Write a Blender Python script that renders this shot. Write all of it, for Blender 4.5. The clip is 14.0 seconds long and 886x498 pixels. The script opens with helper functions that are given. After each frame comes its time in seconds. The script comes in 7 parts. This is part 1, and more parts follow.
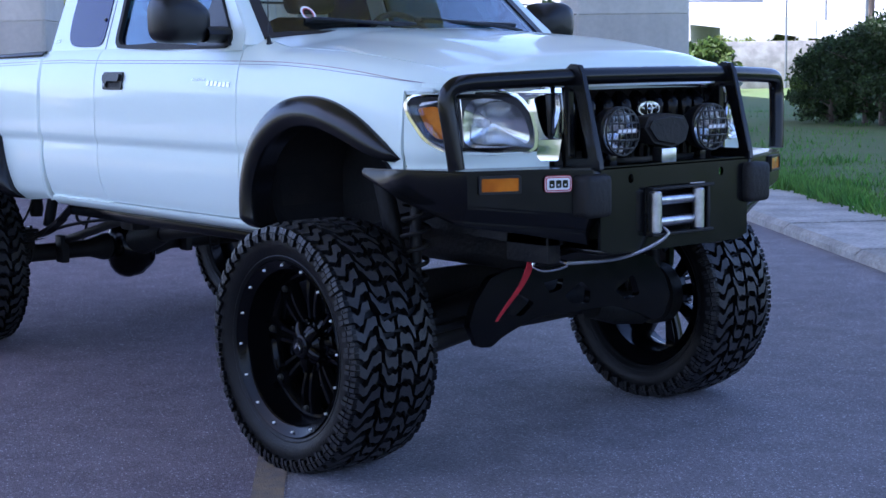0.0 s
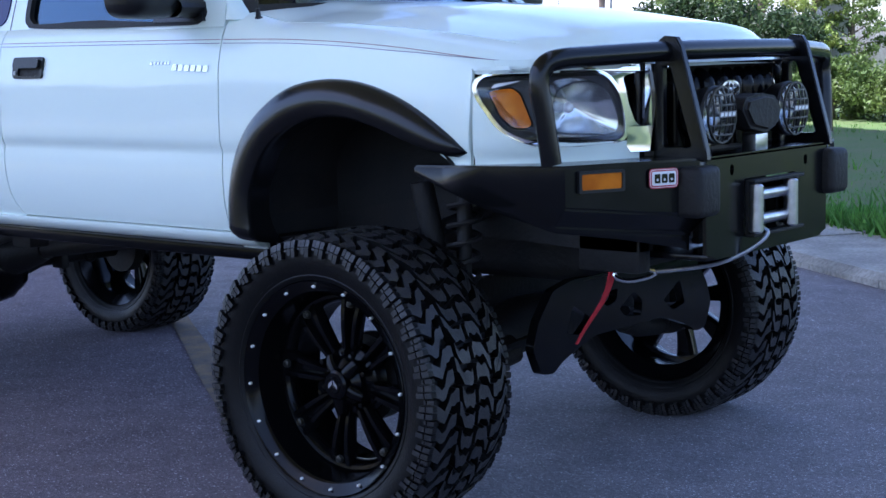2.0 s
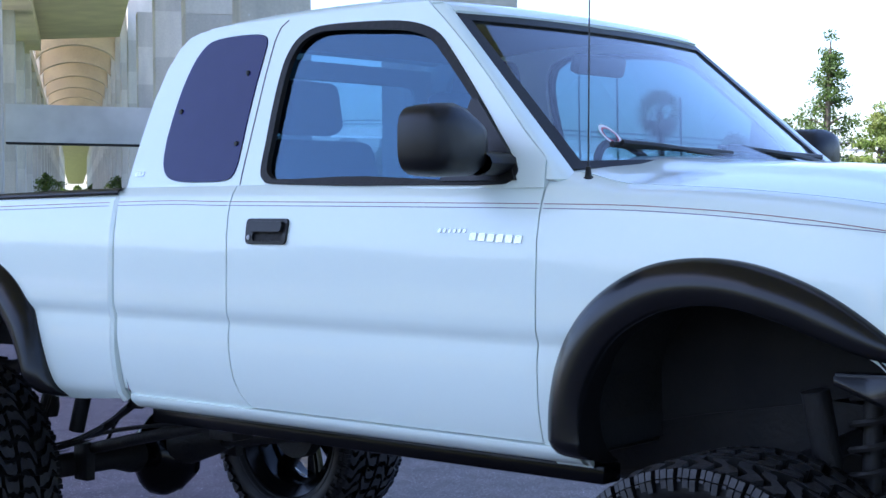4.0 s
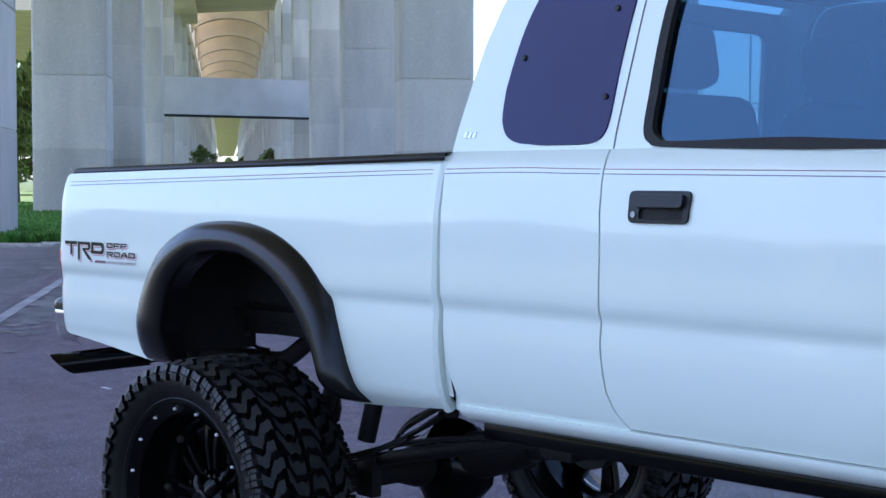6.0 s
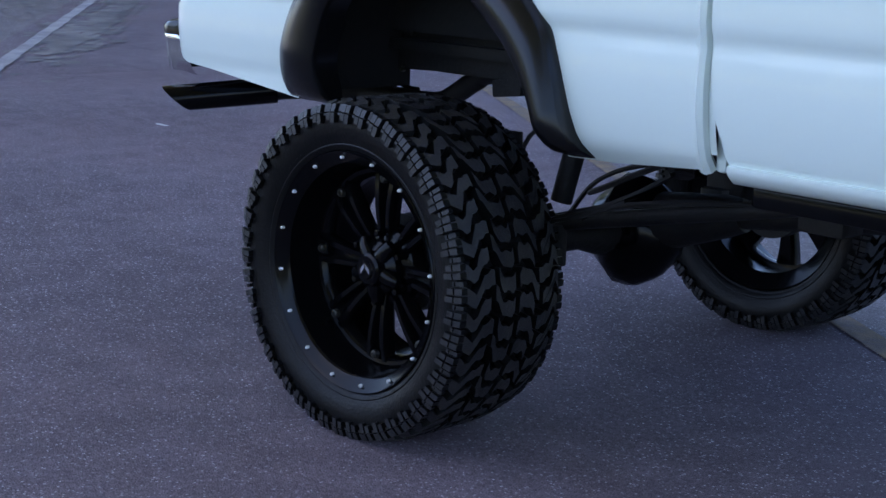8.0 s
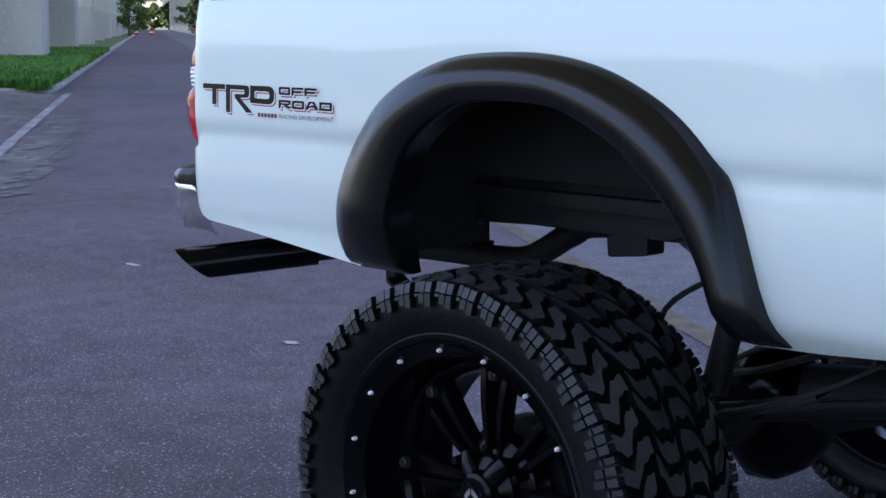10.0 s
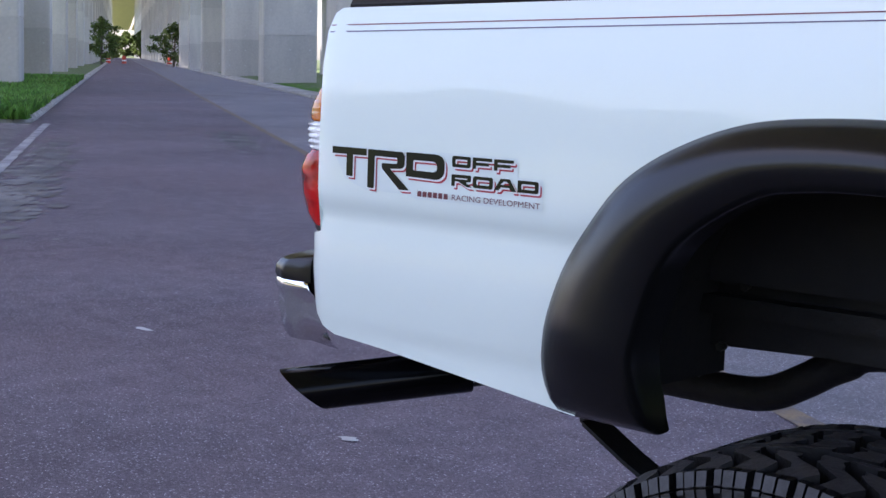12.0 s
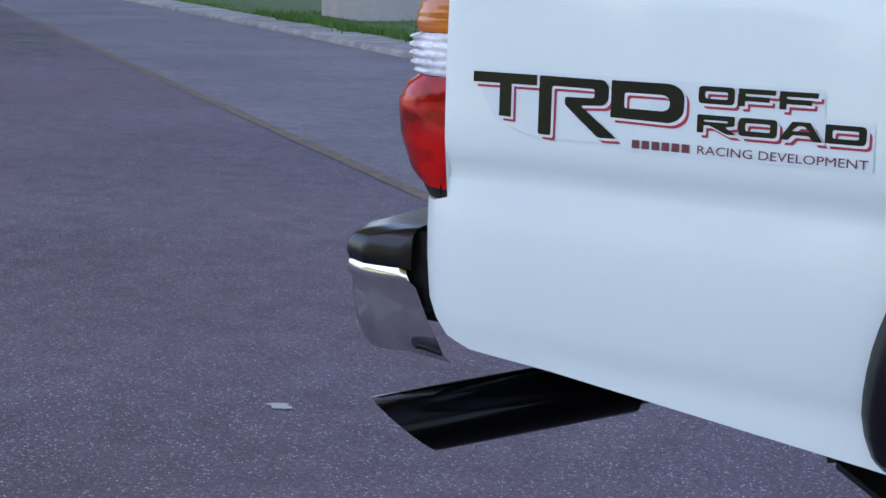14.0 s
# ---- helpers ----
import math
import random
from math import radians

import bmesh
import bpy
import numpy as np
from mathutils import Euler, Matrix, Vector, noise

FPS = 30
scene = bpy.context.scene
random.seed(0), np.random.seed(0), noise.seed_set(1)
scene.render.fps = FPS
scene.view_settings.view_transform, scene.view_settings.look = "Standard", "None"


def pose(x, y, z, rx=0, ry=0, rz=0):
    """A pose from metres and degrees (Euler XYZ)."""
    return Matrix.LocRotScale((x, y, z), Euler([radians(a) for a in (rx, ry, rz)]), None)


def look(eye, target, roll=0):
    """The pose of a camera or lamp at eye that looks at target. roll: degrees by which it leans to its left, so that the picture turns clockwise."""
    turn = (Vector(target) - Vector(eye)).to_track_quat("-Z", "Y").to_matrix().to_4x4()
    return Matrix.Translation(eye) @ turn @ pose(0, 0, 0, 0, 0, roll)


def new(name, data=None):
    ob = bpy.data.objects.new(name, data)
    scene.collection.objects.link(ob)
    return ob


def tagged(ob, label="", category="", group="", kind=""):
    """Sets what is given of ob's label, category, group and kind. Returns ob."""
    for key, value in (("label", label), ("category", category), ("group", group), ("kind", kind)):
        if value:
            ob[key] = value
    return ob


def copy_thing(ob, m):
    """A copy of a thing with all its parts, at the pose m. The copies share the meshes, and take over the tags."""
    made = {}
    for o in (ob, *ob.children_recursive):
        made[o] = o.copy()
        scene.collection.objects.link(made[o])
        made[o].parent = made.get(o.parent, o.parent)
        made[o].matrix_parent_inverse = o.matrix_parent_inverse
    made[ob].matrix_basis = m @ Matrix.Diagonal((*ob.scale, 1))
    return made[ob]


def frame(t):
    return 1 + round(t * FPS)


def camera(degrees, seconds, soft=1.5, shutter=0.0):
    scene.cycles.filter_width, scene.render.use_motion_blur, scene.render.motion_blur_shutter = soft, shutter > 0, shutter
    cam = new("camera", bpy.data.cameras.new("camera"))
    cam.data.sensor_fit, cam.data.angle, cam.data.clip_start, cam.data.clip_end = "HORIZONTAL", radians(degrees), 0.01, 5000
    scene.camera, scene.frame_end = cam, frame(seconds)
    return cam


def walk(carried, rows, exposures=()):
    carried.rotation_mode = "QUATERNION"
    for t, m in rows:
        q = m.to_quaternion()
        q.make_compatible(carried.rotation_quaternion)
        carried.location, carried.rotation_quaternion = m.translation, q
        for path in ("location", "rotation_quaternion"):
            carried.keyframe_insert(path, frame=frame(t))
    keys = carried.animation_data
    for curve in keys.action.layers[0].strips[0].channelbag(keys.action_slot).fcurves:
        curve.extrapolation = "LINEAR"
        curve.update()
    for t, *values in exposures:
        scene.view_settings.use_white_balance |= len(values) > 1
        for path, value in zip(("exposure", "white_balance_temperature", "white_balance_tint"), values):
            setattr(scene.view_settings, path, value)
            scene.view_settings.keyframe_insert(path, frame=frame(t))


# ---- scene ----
cam = camera(32.5, 14.0)
EXPO = 1.75
PATH = [
    (0, (7.2782, -3.7737, 1.3511), (5.7463, -2.5111, 1.1076), -0.749),
    (0.5, (6.9498, -3.8590, 1.3113), (5.5177, -2.4839, 1.0700), -0.184),
    (1, (6.6020, -3.8948, 1.3032), (5.2715, -2.4244, 1.0427), -0.190),
    (1.5, (6.2755, -3.8753, 1.3022), (4.9828, -2.3772, 1.0111), 0.166),
    (2, (5.9579, -3.9093, 1.3057), (4.6879, -2.3852, 1.0520), -1.370),
    (2.5, (5.6750, -3.8676, 1.3327), (4.3820, -2.3501, 1.1734), -1.745),
    (3, (5.3650, -3.7137, 1.3880), (4.0379, -2.2201, 1.2983), -1.199),
    (3.2, (5.2258, -3.7492, 1.3662), (3.9180, -2.2374, 1.3035), -0.639),
    (5.3, (4.0385, -3.5167, 1.3636), (2.7061, -2.0266, 1.2972), 0.391),
    (5.5, (3.9235, -3.4917, 1.3663), (2.5671, -2.0236, 1.2956), -0.095),
    (6, (3.6659, -3.4547, 1.3535), (2.2171, -2.0790, 1.2624), 0.076),
    (6.5, (3.4216, -3.4926, 1.3086), (1.9361, -2.1651, 1.1325), 2.305),
    (7, (3.1646, -3.4409, 1.2908), (1.6959, -2.1211, 0.9729), 1.484),
    (7.2, (3.0803, -3.4207, 1.2809), (1.6221, -2.0996, 0.9228), 1.552),
    (9.3, (2.1770, -3.1110, 1.2475), (0.8148, -1.7161, 0.8016), 2.077),
    (9.5, (2.0949, -3.0573, 1.2568), (0.7165, -1.6662, 0.8509), 1.938),
    (10, (1.8485, -2.9748, 1.2748), (0.4808, -1.5443, 0.9866), 0.431),
    (10.5, (1.6093, -2.8571, 1.2854), (0.2322, -1.4223, 1.0727), 1.219),
    (11, (1.3653, -2.7045, 1.3027), (-0.0424, -1.2989, 1.0959), 1.209),
    (11.5, (1.1133, -2.6208, 1.2903), (-0.2765, -1.1997, 1.0689), 1.549),
    (12, (0.8655, -2.5523, 1.2866), (-0.4757, -1.0888, 1.0431), 1.566),
    (12.5, (0.6214, -2.4518, 1.2812), (-0.6776, -0.9553, 1.0107), 1.979),
    (13, (0.3988, -2.3972, 1.2723), (-0.8390, -0.8521, 0.9884), 2.170),
    (13.5, (0.1496, -2.3514, 1.2735), (-0.9809, -0.7338, 0.9486), 1.280),
    (14, (-0.0586, -2.2200, 1.2628), (-1.1621, -0.5944, 0.8893), 1.121),
]
walk(cam, [(t, look(eye, target, roll)) for t, eye, target, roll in PATH], exposures=[(0.0, EXPO + 0.06, 5250, 26), (3.0, EXPO + 0.08, 5450, 20), (5.5, EXPO + 0.06, 5500, 20), (7.2, EXPO, 5600, 18), (9.5, EXPO + 0.02, 5700, 18), (11.0, EXPO + 0.1, 6250, 27), (14.0, EXPO + 0.05, 6200, 23)])

# ---- light ----
world = bpy.data.worlds.new("sky")
scene.world = world
world.use_nodes = True
wn = world.node_tree.nodes
sky = wn.new("ShaderNodeTexSky")
sky.sky_type = "NISHITA"
sky.sun_disc = False
SUN_EL, SUN_AZ = 63.0, 236.0
sky.sun_elevation = radians(SUN_EL)
sky.sun_rotation = radians(90.0 - SUN_AZ)
sky.dust_density = 1.5
world.node_tree.links.new(sky.outputs[0], wn["Background"].inputs[0])
wn["Background"].inputs[1].default_value = 0.13
sun = new("sun", bpy.data.lights.new("sun", "SUN"))
sun.data.energy, sun.data.angle, sun.data.color = 4.5, radians(0.5), (1.0, 0.95, 0.86)
sd = Vector((math.cos(radians(SUN_AZ)) * math.cos(radians(SUN_EL)), math.sin(radians(SUN_AZ)) * math.cos(radians(SUN_EL)), math.sin(radians(SUN_EL))))
sun.matrix_world = look(sd * 60, (0, 0, 0))


# ---- materials ----
def ramp_mix(nt, a, b, fac):
    m = nt.nodes.new("ShaderNodeMix")
    m.data_type = "RGBA"
    m.inputs[6].default_value, m.inputs[7].default_value = (*a, 1), (*b, 1)
    nt.links.new(fac, m.inputs[0])
    return m.outputs[2]


def noise_fac(nt, scale, lo=0.35, hi=0.65, detail=4.0, vec=None, stretch=None):
    n = nt.nodes.new("ShaderNodeTexNoise")
    n.inputs["Scale"].default_value, n.inputs["Detail"].default_value = scale, detail
    if vec is None:
        tc = nt.nodes.new("ShaderNodeTexCoord")
        vec = tc.outputs["Object"]
    if stretch:
        mp = nt.nodes.new("ShaderNodeMapping")
        mp.inputs["Scale"].default_value = stretch
        nt.links.new(vec, mp.inputs[0])
        vec = mp.outputs[0]
    nt.links.new(vec, n.inputs["Vector"])
    r = nt.nodes.new("ShaderNodeMapRange")
    r.inputs[1].default_value, r.inputs[2].default_value = lo, hi
    nt.links.new(n.outputs[0], r.inputs[0])
    return r.outputs[0]


def mat(name, a, b=None, rough=0.5, metal=0.0, scale=8.0, fine=0.0, bump=0.0, bump_scale=80.0, coat=0.0, spec=0.5, rough2=None, trans=0.0, ior=1.45, stretch=None, island=0.0, lo=0.35, hi=0.65):
    m = bpy.data.materials.new(name)
    m.use_nodes = True
    nt = m.node_tree
    p = nt.nodes["Principled BSDF"]
    b = b or tuple(c * 0.8 for c in a)
    col = ramp_mix(nt, a, b, noise_fac(nt, scale, lo, hi, stretch=stretch))
    if fine:
        g = nt.nodes.new("ShaderNodeMix")
        g.data_type, g.blend_type = "RGBA", "MULTIPLY"
        g.inputs[0].default_value = 1.0
        nt.links.new(col, g.inputs[6])
        nt.links.new(ramp_mix(nt, (1 - fine,) * 3, (1 + fine,) * 3, noise_fac(nt, bump_scale, 0.3, 0.7, 2.0)), g.inputs[7])
        col = g.outputs[2]
    if island:
        o = nt.nodes.new("ShaderNodeNewGeometry")
        g = nt.nodes.new("ShaderNodeMix")
        g.data_type, g.blend_type = "RGBA", "MULTIPLY"
        g.inputs[0].default_value = 1.0
        nt.links.new(col, g.inputs[6])
        nt.links.new(ramp_mix(nt, (1 - island,) * 3, (1 + island,) * 3, o.outputs["Random Per Island"]), g.inputs[7])
        col = g.outputs[2]
    nt.links.new(col, p.inputs["Base Color"])
    p.inputs["Metallic"].default_value = metal
    p.inputs["Roughness"].default_value = rough
    p.inputs["Specular IOR Level"].default_value = spec
    p.inputs["Coat Weight"].default_value = coat
    p.inputs["Coat Roughness"].default_value = 0.04
    p.inputs["Transmission Weight"].default_value = trans
    p.inputs["IOR"].default_value = ior
    if rough2 is not None:
        r = nt.nodes.new("ShaderNodeMapRange")
        r.inputs[3].default_value, r.inputs[4].default_value = rough, rough2
        nt.links.new(noise_fac(nt, scale * 2.3, 0.3, 0.7), r.inputs[0])
        nt.links.new(r.outputs[0], p.inputs["Roughness"])
    if bump:
        bn = nt.nodes.new("ShaderNodeBump")
        bn.inputs["Strength"].default_value, bn.inputs["Distance"].default_value = bump, 0.01
        nt.links.new(noise_fac(nt, bump_scale, 0.2, 0.8, 5.0), bn.inputs["Height"])
        nt.links.new(bn.outputs[0], p.inputs["Normal"])
    return m


def glass(name, tint, rough=0.0, ior=1.45, film=(1.0, 1.0, 1.0)):
    m = bpy.data.materials.new(name)
    m.use_nodes = True
    p = m.node_tree.nodes["Principled BSDF"]
    p.inputs["Base Color"].default_value = (*tint, 1)
    p.inputs["Roughness"].default_value = rough
    p.inputs["Transmission Weight"].default_value = 1.0
    p.inputs["Specular Tint"].default_value = (*film, 1)
    p.inputs["IOR"].default_value = ior
    return m


def leafy(name, a, b, scale, island):
    """Thin leaves: part of the light passes through them."""
    m = mat(name, a, b, rough=0.55, scale=scale, island=island)
    nt = m.node_tree
    p = nt.nodes["Principled BSDF"]
    tr = nt.nodes.new("ShaderNodeBsdfTranslucent")
    nt.links.new(p.inputs["Base Color"].links[0].from_socket, tr.inputs[0])
    mx = nt.nodes.new("ShaderNodeMixShader")
    mx.inputs[0].default_value = 0.4
    nt.links.new(p.outputs[0], mx.inputs[1])
    nt.links.new(tr.outputs[0], mx.inputs[2])
    nt.links.new(mx.outputs[0], nt.nodes["Material Output"].inputs[0])
    return m


def asphalt_material(name, dark, light, stain, stain_scale=0.22, stain_amount=0.5):
    m = mat(name, dark, light, rough=0.82, scale=0.5, fine=0.0, bump=0.5, bump_scale=170, spec=0.3)
    nt = m.node_tree
    p = nt.nodes["Principled BSDF"]
    base = p.inputs["Base Color"].links[0].from_socket
    tc = nt.nodes.new("ShaderNodeTexCoord")
    v = nt.nodes.new("ShaderNodeTexVoronoi")
    v.inputs["Scale"].default_value = 120.0
    nt.links.new(tc.outputs["Object"], v.inputs["Vector"])
    sep = nt.nodes.new("ShaderNodeSeparateColor")
    nt.links.new(v.outputs["Color"], sep.inputs[0])
    r = nt.nodes.new("ShaderNodeMapRange")
    r.inputs[1].default_value, r.inputs[2].default_value = 0.70, 1.0
    nt.links.new(sep.outputs[0], r.inputs[0])
    d = nt.nodes.new("ShaderNodeMapRange")
    d.inputs[1].default_value, d.inputs[2].default_value, d.inputs[3].default_value, d.inputs[4].default_value = 0.2, 0.5, 1.0, 0.0
    nt.links.new(v.outputs["Distance"], d.inputs[0])
    mu = nt.nodes.new("ShaderNodeMath")
    mu.operation = "MULTIPLY"
    nt.links.new(r.outputs[0], mu.inputs[0])
    nt.links.new(d.outputs[0], mu.inputs[1])
    g = nt.nodes.new("ShaderNodeMix")
    g.data_type = "RGBA"
    nt.links.new(mu.outputs[0], g.inputs[0])
    nt.links.new(base, g.inputs[6])
    g.inputs[7].default_value = (0.62, 0.61, 0.66, 1)
    # worn, slightly reddish wheel tracks and pale stains
    g2 = nt.nodes.new("ShaderNodeMix")
    g2.data_type = "RGBA"
    s = noise_fac(nt, stain_scale, 0.52, 0.70, 6.0, stretch=(1, 1, 1))
    sc = nt.nodes.new("ShaderNodeMath")
    sc.operation = "MULTIPLY"
    sc.inputs[1].default_value = stain_amount
    nt.links.new(s, sc.inputs[0])
    nt.links.new(sc.outputs[0], g2.inputs[0])
    nt.links.new(g.outputs[2], g2.inputs[6])
    g2.inputs[7].default_value = (*stain, 1)
    col = g2.outputs[2]
    for sc_, lo_, hi_, amount in ((260.0, 0.3, 0.7, 0.55), (60.0, 0.3, 0.7, 0.25), (6.0, 0.3, 0.7, 0.14)):
        q = nt.nodes.new("ShaderNodeMix")
        q.data_type, q.blend_type = "RGBA", "MULTIPLY"
        q.inputs[0].default_value = 1.0
        nt.links.new(col, q.inputs[6])
        nt.links.new(ramp_mix(nt, (1 - amount,) * 3, (1 + amount,) * 3, noise_fac(nt, sc_, lo_, hi_, 3.0)), q.inputs[7])
        col = q.outputs[2]
    nt.links.new(col, p.inputs["Base Color"])
    return m


